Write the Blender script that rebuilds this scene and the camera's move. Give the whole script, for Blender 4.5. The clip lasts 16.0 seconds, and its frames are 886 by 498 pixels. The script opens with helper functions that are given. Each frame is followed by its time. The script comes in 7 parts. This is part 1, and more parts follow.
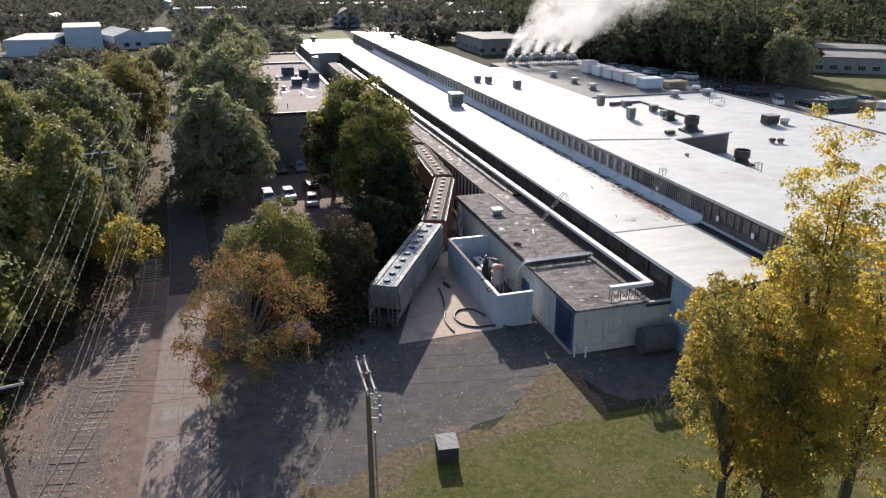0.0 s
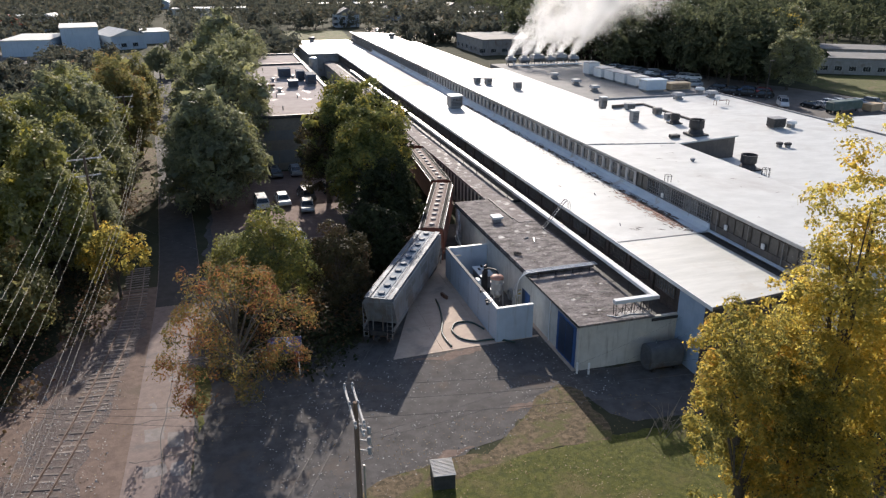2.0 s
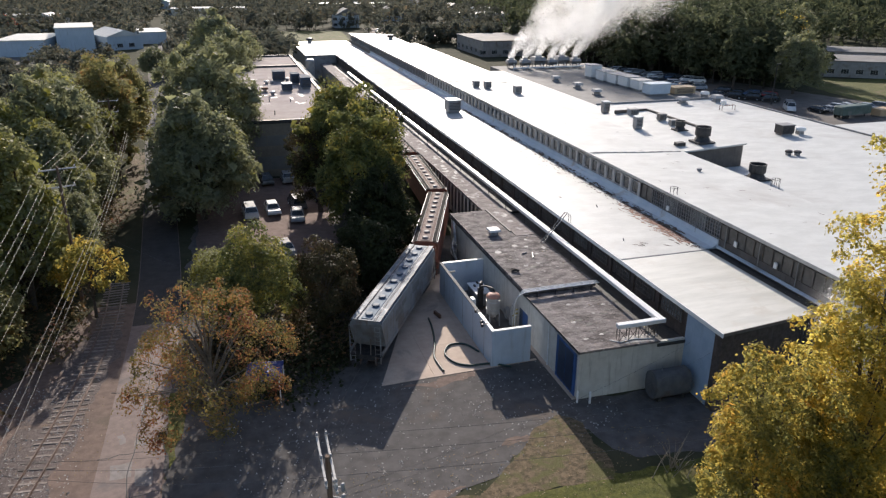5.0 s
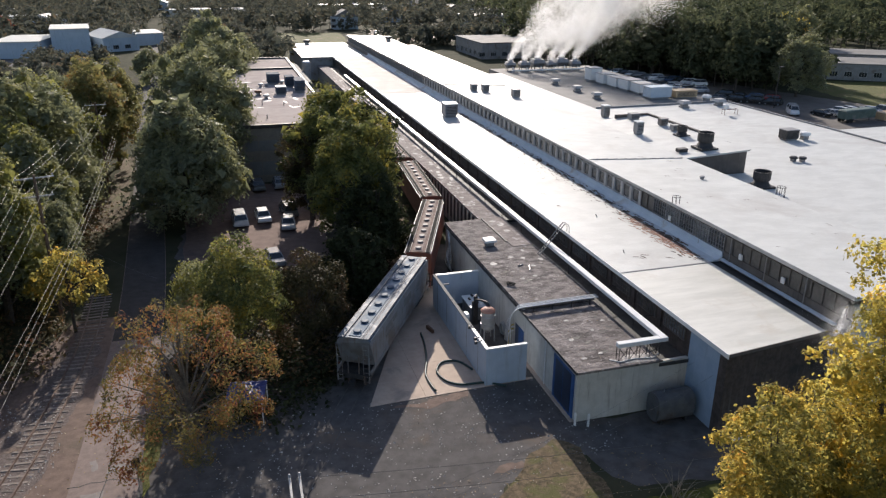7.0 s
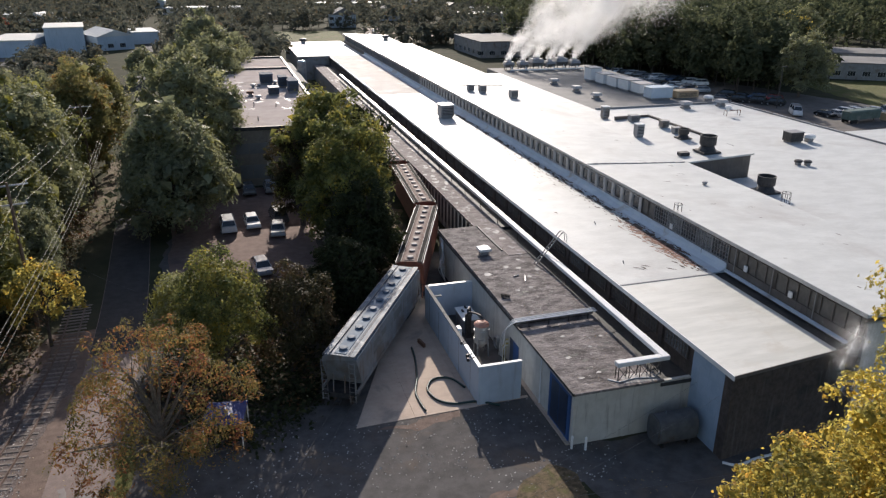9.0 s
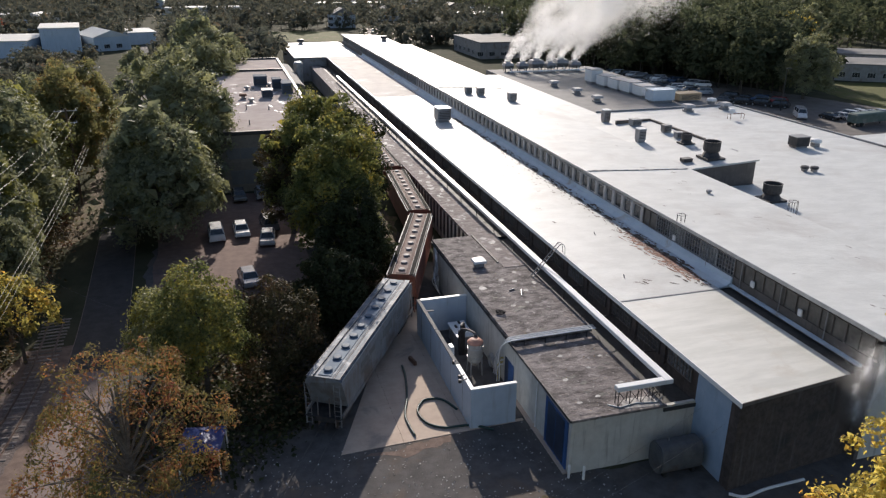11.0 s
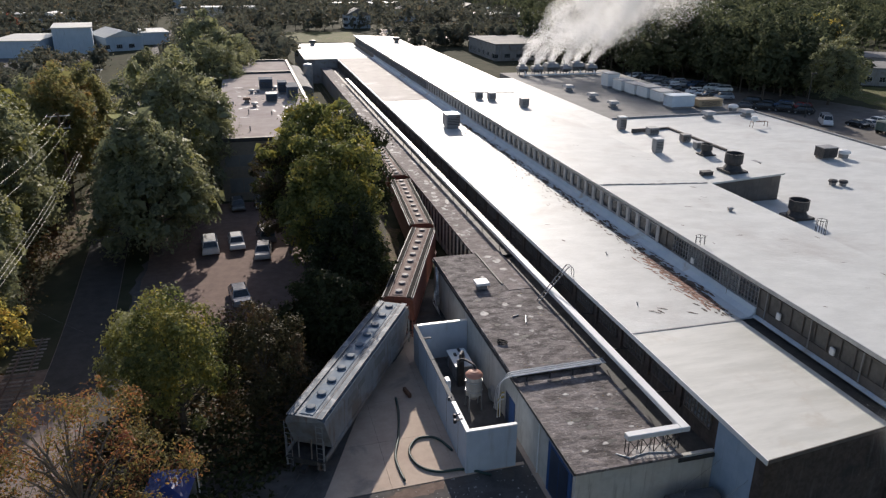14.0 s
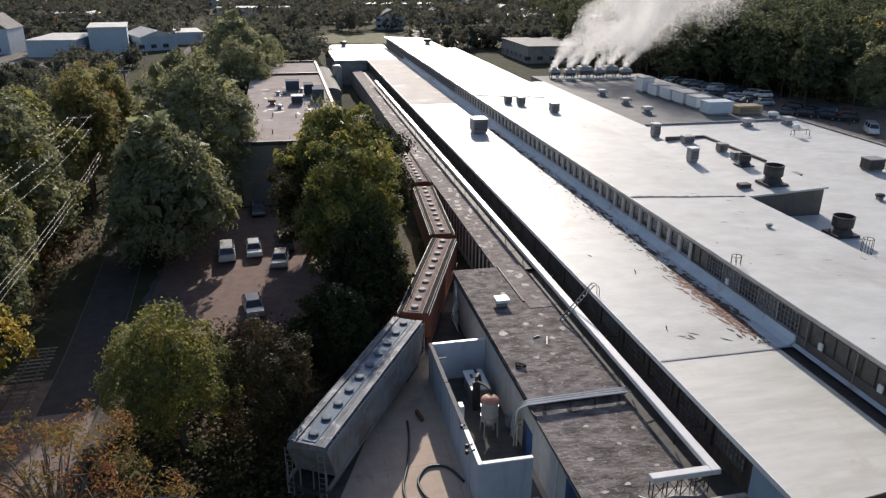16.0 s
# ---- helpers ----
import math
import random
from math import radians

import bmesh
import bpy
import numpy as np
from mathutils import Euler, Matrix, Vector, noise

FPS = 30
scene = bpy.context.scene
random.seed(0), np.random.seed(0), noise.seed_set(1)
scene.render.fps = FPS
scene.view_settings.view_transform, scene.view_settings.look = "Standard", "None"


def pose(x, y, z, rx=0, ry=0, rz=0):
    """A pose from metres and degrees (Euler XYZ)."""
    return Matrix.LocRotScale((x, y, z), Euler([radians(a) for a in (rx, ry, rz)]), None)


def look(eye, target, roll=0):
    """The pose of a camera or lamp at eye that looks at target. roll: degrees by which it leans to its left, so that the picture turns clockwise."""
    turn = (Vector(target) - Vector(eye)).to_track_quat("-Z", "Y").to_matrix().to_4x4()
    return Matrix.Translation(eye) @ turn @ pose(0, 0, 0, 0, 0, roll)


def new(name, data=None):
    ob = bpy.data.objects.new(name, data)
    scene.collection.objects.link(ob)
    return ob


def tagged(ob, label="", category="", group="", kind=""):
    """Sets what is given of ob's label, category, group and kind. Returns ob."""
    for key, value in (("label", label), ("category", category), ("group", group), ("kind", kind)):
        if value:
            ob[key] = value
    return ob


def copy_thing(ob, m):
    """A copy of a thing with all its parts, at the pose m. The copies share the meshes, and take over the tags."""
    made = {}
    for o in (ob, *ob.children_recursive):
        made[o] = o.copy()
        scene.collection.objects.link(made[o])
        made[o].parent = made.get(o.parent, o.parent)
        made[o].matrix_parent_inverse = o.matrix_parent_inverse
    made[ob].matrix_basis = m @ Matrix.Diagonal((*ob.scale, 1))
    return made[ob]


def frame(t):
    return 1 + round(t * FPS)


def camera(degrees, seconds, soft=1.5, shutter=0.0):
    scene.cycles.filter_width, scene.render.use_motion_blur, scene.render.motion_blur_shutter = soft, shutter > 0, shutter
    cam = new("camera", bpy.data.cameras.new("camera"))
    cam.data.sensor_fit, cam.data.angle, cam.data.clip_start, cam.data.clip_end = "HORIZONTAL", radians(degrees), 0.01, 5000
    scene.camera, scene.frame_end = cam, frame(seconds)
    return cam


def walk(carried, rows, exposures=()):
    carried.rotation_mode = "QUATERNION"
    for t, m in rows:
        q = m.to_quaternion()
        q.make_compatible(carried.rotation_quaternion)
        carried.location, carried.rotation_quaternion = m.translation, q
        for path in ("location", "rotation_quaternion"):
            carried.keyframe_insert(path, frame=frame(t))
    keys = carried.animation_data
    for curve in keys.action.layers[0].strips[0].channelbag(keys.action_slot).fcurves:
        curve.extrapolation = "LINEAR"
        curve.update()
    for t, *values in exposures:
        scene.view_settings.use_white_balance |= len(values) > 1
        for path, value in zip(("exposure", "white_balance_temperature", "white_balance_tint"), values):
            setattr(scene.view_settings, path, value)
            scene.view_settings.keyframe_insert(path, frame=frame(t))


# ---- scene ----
cam = camera(62.3, 16.0, soft=1.3)
PATH = [
    (0, (-5.75, -0.772, 31.7), (-5.216, 1.015, 30.978), 0.0),
    (0.5, (-5.454, -0.116, 31.723), (-4.92, 1.671, 31.0), 0.0),
    (1, (-5.163, 0.584, 31.703), (-4.63, 2.371, 30.98), 0.0),
    (1.5, (-4.934, 1.24, 31.665), (-4.401, 3.027, 30.943), 0.1),
    (2, (-4.599, 1.923, 31.631), (-4.067, 3.71, 30.909), 0.0),
    (2.5, (-4.34, 2.605, 31.582), (-3.809, 4.393, 30.86), 0.0),
    (3, (-4.063, 3.212, 31.622), (-3.531, 4.999, 30.9), 0.1),
    (3.5, (-3.698, 3.898, 31.651), (-3.167, 5.686, 30.929), 0.1),
    (4, (-3.345, 4.533, 31.631), (-2.816, 6.321, 30.909), 0.1),
    (6.5, (-1.582, 7.663, 31.673), (-1.053, 9.453, 30.953), 0.2),
    (7, (-1.186, 8.347, 31.611), (-0.658, 10.137, 30.892), 0.2),
    (7.5, (-0.783, 8.985, 31.62), (-0.256, 10.774, 30.9), 0.2),
    (8, (-0.425, 9.666, 31.663), (0.103, 11.456, 30.942), 0.2),
    (8.5, (-0.018, 10.338, 31.681), (0.509, 12.128, 30.96), 0.2),
    (9, (0.379, 11.056, 31.633), (0.906, 12.844, 30.909), 0.2),
    (11.5, (2.448, 14.54, 31.679), (2.971, 16.33, 30.954), 0.2),
    (12, (2.908, 15.276, 31.692), (3.43, 17.065, 30.968), 0.2),
    (12.5, (3.358, 15.981, 31.705), (3.876, 17.772, 30.98), 0.2),
    (13, (3.815, 16.749, 31.679), (4.321, 18.543, 30.955), 0.2),
    (13.5, (4.269, 17.436, 31.694), (4.763, 19.234, 30.97), 0.2),
    (14, (4.731, 18.181, 31.725), (5.212, 19.982, 31.0), 0.3),
    (14.5, (5.174, 18.912, 31.711), (5.633, 20.719, 30.986), 0.4),
    (15, (5.651, 19.597, 31.756), (6.088, 21.409, 31.031), 0.3),
    (15.5, (6.116, 20.359, 31.69), (6.533, 22.176, 30.966), 0.4),
    (16, (6.569, 21.05, 31.704), (6.967, 22.871, 30.981), 0.4),
]
walk(cam, [(t, look(eye, target, roll)) for t, eye, target, roll in PATH], [(0, 0.80, 6350, 15), (8, 0.58, 6350, 15), (16, 0.36, 6350, 15)])

# ---- world, sun ----
SUN_AZ, SUN_EL = 11.5, 23.5          # degrees from +y towards +x, and above the horizon
world = bpy.data.worlds.new("world")
scene.world = world
world.use_nodes = True
wn = world.node_tree
wn.nodes.clear()
sky = wn.nodes.new("ShaderNodeTexSky")
sky.sky_type, sky.sun_disc = "NISHITA", False
sky.sun_elevation, sky.sun_rotation = radians(SUN_EL), radians(SUN_AZ)
sky.air_density, sky.dust_density = 1.0, 1.5
bg = wn.nodes.new("ShaderNodeBackground")
bg.inputs["Strength"].default_value = 0.092
wout = wn.nodes.new("ShaderNodeOutputWorld")
wn.links.new(sky.outputs[0], bg.inputs[0])
wn.links.new(bg.outputs[0], wout.inputs[0])
sun = new("sun", bpy.data.lights.new("sun", "SUN"))
sun.data.energy, sun.data.angle, sun.data.color = 4.0, radians(0.55), (1.0, 0.92, 0.79)
_a, _e = radians(SUN_AZ), radians(SUN_EL)
_to = Vector((math.sin(_a) * math.cos(_e), math.cos(_a) * math.cos(_e), math.sin(_e)))
sun.matrix_world = look(_to * 400, (0, 0, 0))


# ---- materials ----
def ramp(nt, stops):
    r = nt.nodes.new("ShaderNodeValToRGB")
    els = r.color_ramp.elements
    while len(els) < len(stops):
        els.new(0.5)
    for el, (p, c) in zip(els, stops):
        el.position, el.color = p, (*c, 1)
    return r


def noise_node(nt, coord, scale, detail=6, rough=0.6, dist=0.0):
    n = nt.nodes.new("ShaderNodeTexNoise")
    n.inputs["Scale"].default_value, n.inputs["Detail"].default_value = scale, detail
    n.inputs["Roughness"].default_value, n.inputs["Distortion"].default_value = rough, dist
    nt.links.new(coord, n.inputs["Vector"])
    return n


def mix_col(nt, fac, a, b, mode="MIX"):
    m = nt.nodes.new("ShaderNodeMix")
    m.data_type, m.blend_type = "RGBA", mode
    for sock, val in ((m.inputs[0], fac), (m.inputs[6], a), (m.inputs[7], b)):
        if isinstance(val, (int, float)):
            sock.default_value = val
        elif isinstance(val, tuple):
            sock.default_value = (*val, 1)
        else:
            nt.links.new(val, sock)
    return m.outputs[2]


def mat(name, a, b, scale=2.0, rough=0.8, metal=0.0, bump=0.15, bscale=25.0, stain=None, sscale=0.25, slo=0.55, shi=0.7,
        stretch=None, spec=0.4, vary=0.0, world_space=True, streak=None, bdist=0.05):
    """Two tones mixed by noise, with optional larger stains, streaks and fine relief."""
    m = bpy.data.materials.new(name)
    m.use_nodes = True
    nt = m.node_tree
    p = nt.nodes["Principled BSDF"]
    if world_space:
        coord = nt.nodes.new("ShaderNodeNewGeometry").outputs["Position"]
    else:
        coord = nt.nodes.new("ShaderNodeTexCoord").outputs["Object"]
    if stretch:
        mp = nt.nodes.new("ShaderNodeMapping")
        mp.inputs["Scale"].default_value = stretch
        nt.links.new(coord, mp.inputs[0])
        scoord = mp.outputs[0]
    else:
        scoord = coord
    n1 = noise_node(nt, scoord, scale, 8, 0.65)
    col = mix_col(nt, ramp_fac(nt, n1.outputs[0], 0.32, 0.68), a, b)
    if stain:
        n2 = noise_node(nt, coord, sscale, 7, 0.62, 0.4)
        col = mix_col(nt, ramp_fac(nt, n2.outputs[0], slo, shi), col, stain)
    if streak:
        mp2 = nt.nodes.new("ShaderNodeMapping")
        mp2.inputs["Scale"].default_value = (3.0, 3.0, 0.22)
        nt.links.new(coord, mp2.inputs[0])
        n4 = noise_node(nt, mp2.outputs[0], 1.1, 5, 0.6)
        col = mix_col(nt, ramp_fac(nt, n4.outputs[0], 0.52, 0.78), col, streak)
    if vary:
        oi = nt.nodes.new("ShaderNodeObjectInfo")
        hsv = nt.nodes.new("ShaderNodeHueSaturation")
        mr = nt.nodes.new("ShaderNodeMapRange")
        mr.inputs[3].default_value, mr.inputs[4].default_value = 1 - vary, 1 + vary
        nt.links.new(oi.outputs["Random"], mr.inputs[0])
        nt.links.new(mr.outputs[0], hsv.inputs["Value"])
        nt.links.new(col, hsv.inputs["Color"])
        col = hsv.outputs[0]
    nt.links.new(col, p.inputs["Base Color"])
    p.inputs["Roughness"].default_value, p.inputs["Metallic"].default_value = rough, metal
    p.inputs["Specular IOR Level"].default_value = spec
    if bump:
        n3 = noise_node(nt, scoord if bdist > 0.06 else coord, bscale, 4, 0.7)
        bn = nt.nodes.new("ShaderNodeBump")
        bn.inputs["Strength"].default_value, bn.inputs["Distance"].default_value = bump, bdist
        nt.links.new(n3.outputs[0], bn.inputs["Height"])
        nt.links.new(bn.outputs[0], p.inputs["Normal"])
    return m


def ramp_fac(nt, sock, lo, hi):
    mr = nt.nodes.new("ShaderNodeMapRange")
    mr.interpolation_type = "SMOOTHSTEP"
    mr.inputs[1].default_value, mr.inputs[2].default_value = lo, hi
    nt.links.new(sock, mr.inputs[0])
    return mr.outputs[0]


def leaf_mat(name, stops, trans=0.48, spec=0.3):
    """Leaves: a colour for each leaf from the stops, with light passing through."""
    m = bpy.data.materials.new(name)
    m.use_nodes = True
    nt = m.node_tree
    p, out = nt.nodes["Principled BSDF"], nt.nodes["Material Output"]
    g = nt.nodes.new("ShaderNodeNewGeometry")
    n = noise_node(nt, g.outputs["Position"], 0.36, 3)
    ad = nt.nodes.new("ShaderNodeMath")
    ad.operation = "MULTIPLY_ADD"
    ad.inputs[1].default_value = 0.45
    sc = nt.nodes.new("ShaderNodeMath")
    sc.operation = "MULTIPLY_ADD"
    sc.inputs[1].default_value, sc.inputs[2].default_value = 1.7, -0.55
    nt.links.new(n.outputs[0], sc.inputs[0])
    nt.links.new(g.outputs["Random Per Island"], ad.inputs[0])
    nt.links.new(sc.outputs[0], ad.inputs[2])
    r = ramp(nt, stops)
    nt.links.new(ad.outputs[0], r.inputs[0])
    nt.links.new(r.outputs[0], p.inputs["Base Color"])
    p.inputs["Roughness"].default_value = 0.6
    p.inputs["Specular IOR Level"].default_value = spec
    t = nt.nodes.new("ShaderNodeBsdfTranslucent")
    nt.links.new(r.outputs[0], t.inputs[0])
    mx = nt.nodes.new("ShaderNodeMixShader")
    mx.inputs[0].default_value = trans
    nt.links.new(p.outputs[0], mx.inputs[1])
    nt.links.new(t.outputs[0], mx.inputs[2])
    nt.links.new(mx.outputs[0], out.inputs["Surface"])
    return m


def plain(name, c, rough=0.5, metal=0.0, spec=0.5, vary=0.0):
    d = tuple(v * 0.8 for v in c)
    return mat(name, c, d, 1.5, rough, metal, 0.0, spec=spec, vary=vary)


def glass_mat(name, tint=(0.02, 0.025, 0.03), rough=0.08):
    """Dark glazing seen from outside: near-black, glossy, with dusty unevenness."""
    return mat(name, tint, tuple(v * 2.2 for v in tint), 1.3, rough, 0.0, 0.02, 2.0, spec=0.6)


M_GROUND = mat("rough_grass", (0.045, 0.05, 0.028), (0.075, 0.072, 0.045), 0.25, 0.95, bump=0.5, bscale=6, stain=(0.075, 0.065, 0.048), sscale=0.05, spec=0.05)
M_LAWN = mat("lawn_grass", (0.052, 0.062, 0.008), (0.122, 0.122, 0.02), 2.2, 0.95, bump=1.0, bscale=14, stain=(0.15, 0.115, 0.048), sscale=0.22, slo=0.48, shi=0.72)
# Earth tone also holds the shade that falls beneath the trees.
M_EARTH = mat("shade_dark_earth", (0.05, 0.042, 0.032), (0.085, 0.07, 0.05), 0.8, 0.95, bump=0.6, bscale=8, stain=(0.06, 0.065, 0.03), sscale=0.3)
M_DIRT = mat("brown_dirt", (0.135, 0.095, 0.076), (0.215, 0.152, 0.122), 1.4, 0.95, bump=0.5, bscale=9, stain=(0.13, 0.10, 0.075), sscale=0.2)
M_ROAD = mat("worn_asphalt", (0.195, 0.148, 0.13), (0.26, 0.20, 0.177), 1.6, 0.9, bump=0.25, bscale=22, stain=(0.15, 0.13, 0.125), sscale=0.18)
M_SHADEASPH = mat("shade_dark_asphalt", (0.046, 0.042, 0.04), (0.07, 0.064, 0.061), 0.9, 0.9, bump=0.3, bscale=18, stain=(0.085, 0.08, 0.077), sscale=0.15, slo=0.6, shi=0.8)
M_DRYGRASS = mat("dry_grass", (0.062, 0.048, 0.024), (0.19, 0.135, 0.08), 2.4, 0.95, bump=0.9, bscale=10, stain=(0.10, 0.095, 0.03), sscale=0.5, slo=0.5, shi=0.62)
M_PATCH = mat("road_patch", (0.215, 0.19, 0.178), (0.29, 0.26, 0.245), 1.5, 0.9, bump=0.2, bscale=25)
M_GRAVEL = mat("gravel_yard", (0.085, 0.079, 0.076), (0.132, 0.123, 0.118), 0.9, 0.95, bump=0.25, bscale=30, stain=(0.15, 0.118, 0.095), sscale=0.22, slo=0.52, shi=0.72, spec=0.15)
M_BALLAST = mat("ballast", (0.10, 0.078, 0.07), (0.185, 0.15, 0.136), 5.0, 0.95, bump=0.9, bscale=16, stain=(0.21, 0.15, 0.115), sscale=0.3)
M_LOT = mat("reddish_lot", (0.16, 0.105, 0.085), (0.215, 0.145, 0.12), 1.0, 0.92, bump=0.2, bscale=20, stain=(0.11, 0.08, 0.07), sscale=0.2)
M_LOTGREY = mat("grey_lot", (0.10, 0.09, 0.082), (0.145, 0.13, 0.118), 0.4, 0.9, bump=0.2, bscale=10, stain=(0.085, 0.08, 0.075), sscale=0.06)
M_CONC = mat("concrete_slab", (0.47, 0.36, 0.285), (0.55, 0.44, 0.35), 0.8, 0.85, bump=0.15, bscale=30, stain=(0.32, 0.27, 0.225), sscale=0.25)
M_WHITEROOF = mat("white_membrane", (0.512, 0.517, 0.498), (0.597, 0.602, 0.58), 0.3, 0.55, bump=0.4, bscale=0.8, stain=(0.45, 0.435, 0.415), sscale=0.11, slo=0.5, shi=0.75, stretch=(1.0, 1.8, 1), spec=0.3, bdist=0.08)
M_STAINROOF = mat("stained_membrane", (0.35, 0.315, 0.295), (0.43, 0.395, 0.37), 0.25, 0.75, spec=0.15, bump=0.12, bscale=1.6, stain=(0.56, 0.54, 0.52), sscale=0.12, slo=0.55, shi=0.7)
M_CREAMROOF = mat("weathered_membrane", (0.53, 0.525, 0.48), (0.66, 0.65, 0.60), 0.35, 0.5, bump=0.12, bscale=1.6, stain=(0.54, 0.51, 0.45), sscale=0.2, stretch=(0.5, 2.5, 1), spec=0.45)
M_TARROOF = mat("tar_roof", (0.07, 0.061, 0.059), (0.255, 0.226, 0.218), 1.1, 0.9, bump=1.0, bscale=2.6, stain=(0.36, 0.335, 0.325), sscale=2.1, slo=0.56, shi=0.70, stretch=(0.7, 1.1, 1), bdist=0.12, spec=0.25)
M_LEANROOF = mat("patched_roof", (0.165, 0.138, 0.132), (0.27, 0.235, 0.226), 1.2, 0.85, bump=0.8, bscale=2.0, stain=(0.43, 0.40, 0.39), sscale=0.9, slo=0.55, shi=0.72, stretch=(0.9, 1.6, 1), bdist=0.10, spec=0.2)
M_GREYROOF = mat("grey_roof", (0.17, 0.165, 0.16), (0.22, 0.215, 0.205), 0.3, 0.85, bump=0.2, bscale=4, stain=(0.25, 0.24, 0.23), sscale=0.06)
M_PINKROOF = mat("pale_gravel_roof", (0.37, 0.315, 0.295), (0.44, 0.385, 0.36), 0.4, 0.95, bump=0.2, bscale=6, stain=(0.30, 0.26, 0.24), sscale=0.1, spec=0.1)
M_TAR = mat("black_tar", (0.035, 0.034, 0.033), (0.07, 0.068, 0.065), 1.2, 0.7, bump=0.4, bscale=5)
M_WHITEWALL = mat("painted_block", (0.47, 0.53, 0.60), (0.54, 0.60, 0.67), 0.8, 0.7, bump=0.15, bscale=12, stain=(0.38, 0.41, 0.44), sscale=0.35, slo=0.58, shi=0.8, streak=(0.38, 0.40, 0.42))
M_CREAMWALL = mat("cream_block", (0.52, 0.50, 0.45), (0.62, 0.60, 0.55), 0.8, 0.75, bump=0.2, bscale=12, stain=(0.38, 0.37, 0.34), sscale=0.4, slo=0.55, shi=0.8, streak=(0.33, 0.31, 0.27))
M_DARKBRICK = mat("dark_brick", (0.058, 0.045, 0.04), (0.10, 0.078, 0.068), 3.0, 0.9, bump=0.3, bscale=15, stain=(0.045, 0.04, 0.038), sscale=0.4, streak=(0.13, 0.115, 0.105))
M_BRICKPALE = mat("buff_brick", (0.22, 0.19, 0.155), (0.27, 0.235, 0.19), 2.0, 0.9, bump=0.25, bscale=14, stain=(0.22, 0.19, 0.155), sscale=0.2)
M_GREYSTEEL = mat("grey_siding", (0.24, 0.24, 0.245), (0.31, 0.31, 0.315), 0.7, 0.55, 0.2, 0.1, 6, stain=(0.19, 0.16, 0.14), sscale=0.4, streak=(0.2, 0.165, 0.14))
M_PALEBLUE = mat("pale_blue_flashing", (0.50, 0.58, 0.66), (0.60, 0.67, 0.73), 0.6, 0.55, bump=0.1, bscale=5, stain=(0.42, 0.40, 0.38), sscale=0.35)
M_WHITEMETAL = mat("white_metal", (0.74, 0.74, 0.73), (0.80, 0.80, 0.79), 0.8, 0.4, 0.0, 0.05, 5, stain=(0.58, 0.56, 0.53), sscale=0.5, slo=0.6, shi=0.8)
M_GALV = mat("galvanised_steel", (0.36, 0.37, 0.38), (0.48, 0.49, 0.50), 1.5, 0.45, 0.7, 0.08, 8, stain=(0.27, 0.22, 0.18), sscale=0.8, slo=0.6, shi=0.8)
M_DARKSTEEL = mat("dark_steel", (0.045, 0.045, 0.048), (0.085, 0.08, 0.078), 2.0, 0.55, 0.5, 0.1, 10, stain=(0.11, 0.065, 0.045), sscale=1.0, slo=0.6, shi=0.8)
M_RUST = mat("rusty_steel", (0.14, 0.075, 0.05), (0.22, 0.12, 0.08), 3.0, 0.8, 0.3, 0.3, 14)
M_FLUSHRAIL = mat("flush_rail", (0.10, 0.092, 0.087), (0.16, 0.145, 0.135), 3.0, 0.8, 0.3, 0.1, 14)
M_RAIL = mat("worn_rail", (0.13, 0.09, 0.075), (0.21, 0.155, 0.13), 3.0, 0.5, 0.6, 0.1, 14)
M_TIE = mat("weathered_tie", (0.16, 0.135, 0.12), (0.27, 0.23, 0.2), 3.0, 0.95, 0.0, 0.5, 12, vary=0.4)
M_POLE = mat("pole_timber", (0.13, 0.085, 0.06), (0.20, 0.14, 0.10), 2.0, 0.9, 0.0, 0.4, 14, stretch=(6, 6, 0.5))
M_ARM = mat("silvered_timber", (0.44, 0.42, 0.39), (0.56, 0.54, 0.51), 2.0, 0.85, 0.0, 0.3, 14)
M_BARK = mat("bark", (0.060, 0.048, 0.038), (0.11, 0.09, 0.07), 4.0, 0.95, 0.0, 0.6, 10)
M_PALEBARK = mat("pale_bark", (0.19, 0.16, 0.125), (0.28, 0.24, 0.19), 4.0, 0.95, 0.0, 0.5, 10)
M_TWIG = mat("grey_twigs", (0.11, 0.09, 0.07), (0.19, 0.16, 0.125), 4.0, 0.95, 0.0, 0.5, 10)
M_HOPDIRT = mat("grimy_chute", (0.13, 0.095, 0.09), (0.24, 0.19, 0.18), 0.7, 0.7, 0.0, 0.1, 8)
M_HOPRIDGE = mat("hopper_ridge", (0.12, 0.17, 0.23), (0.20, 0.25, 0.30), 0.8, 0.7, 0.0, 0.05, 8, stain=(0.30, 0.31, 0.32), sscale=0.25, slo=0.55, shi=0.68, spec=0.15)
M_HOPWHITE = mat("grey_hopper_paint", (0.20, 0.208, 0.215), (0.28, 0.285, 0.285), 0.8, 0.55, 0.1, 0.05, 8, stain=(0.17, 0.14, 0.12), sscale=0.35, slo=0.47, shi=0.64, streak=(0.17, 0.115, 0.085))
# Pale stain tone carries the bright highlight streaks along the roof.
M_HOPROOF = mat("hopper_roof", (0.075, 0.10, 0.13), (0.14, 0.17, 0.20), 1.1, 0.62, 0.05, 0.1, 6, spec=0.15, stain=(0.34, 0.36, 0.38), sscale=0.8, slo=0.52, shi=0.66, stretch=(1.6, 0.5, 1))
M_HOPRED = mat("oxide_red_paint", (0.17, 0.055, 0.035), (0.23, 0.08, 0.052), 0.8, 0.6, 0.1, 0.05, 8, stain=(0.12, 0.065, 0.05), sscale=0.6, streak=(0.10, 0.06, 0.045))
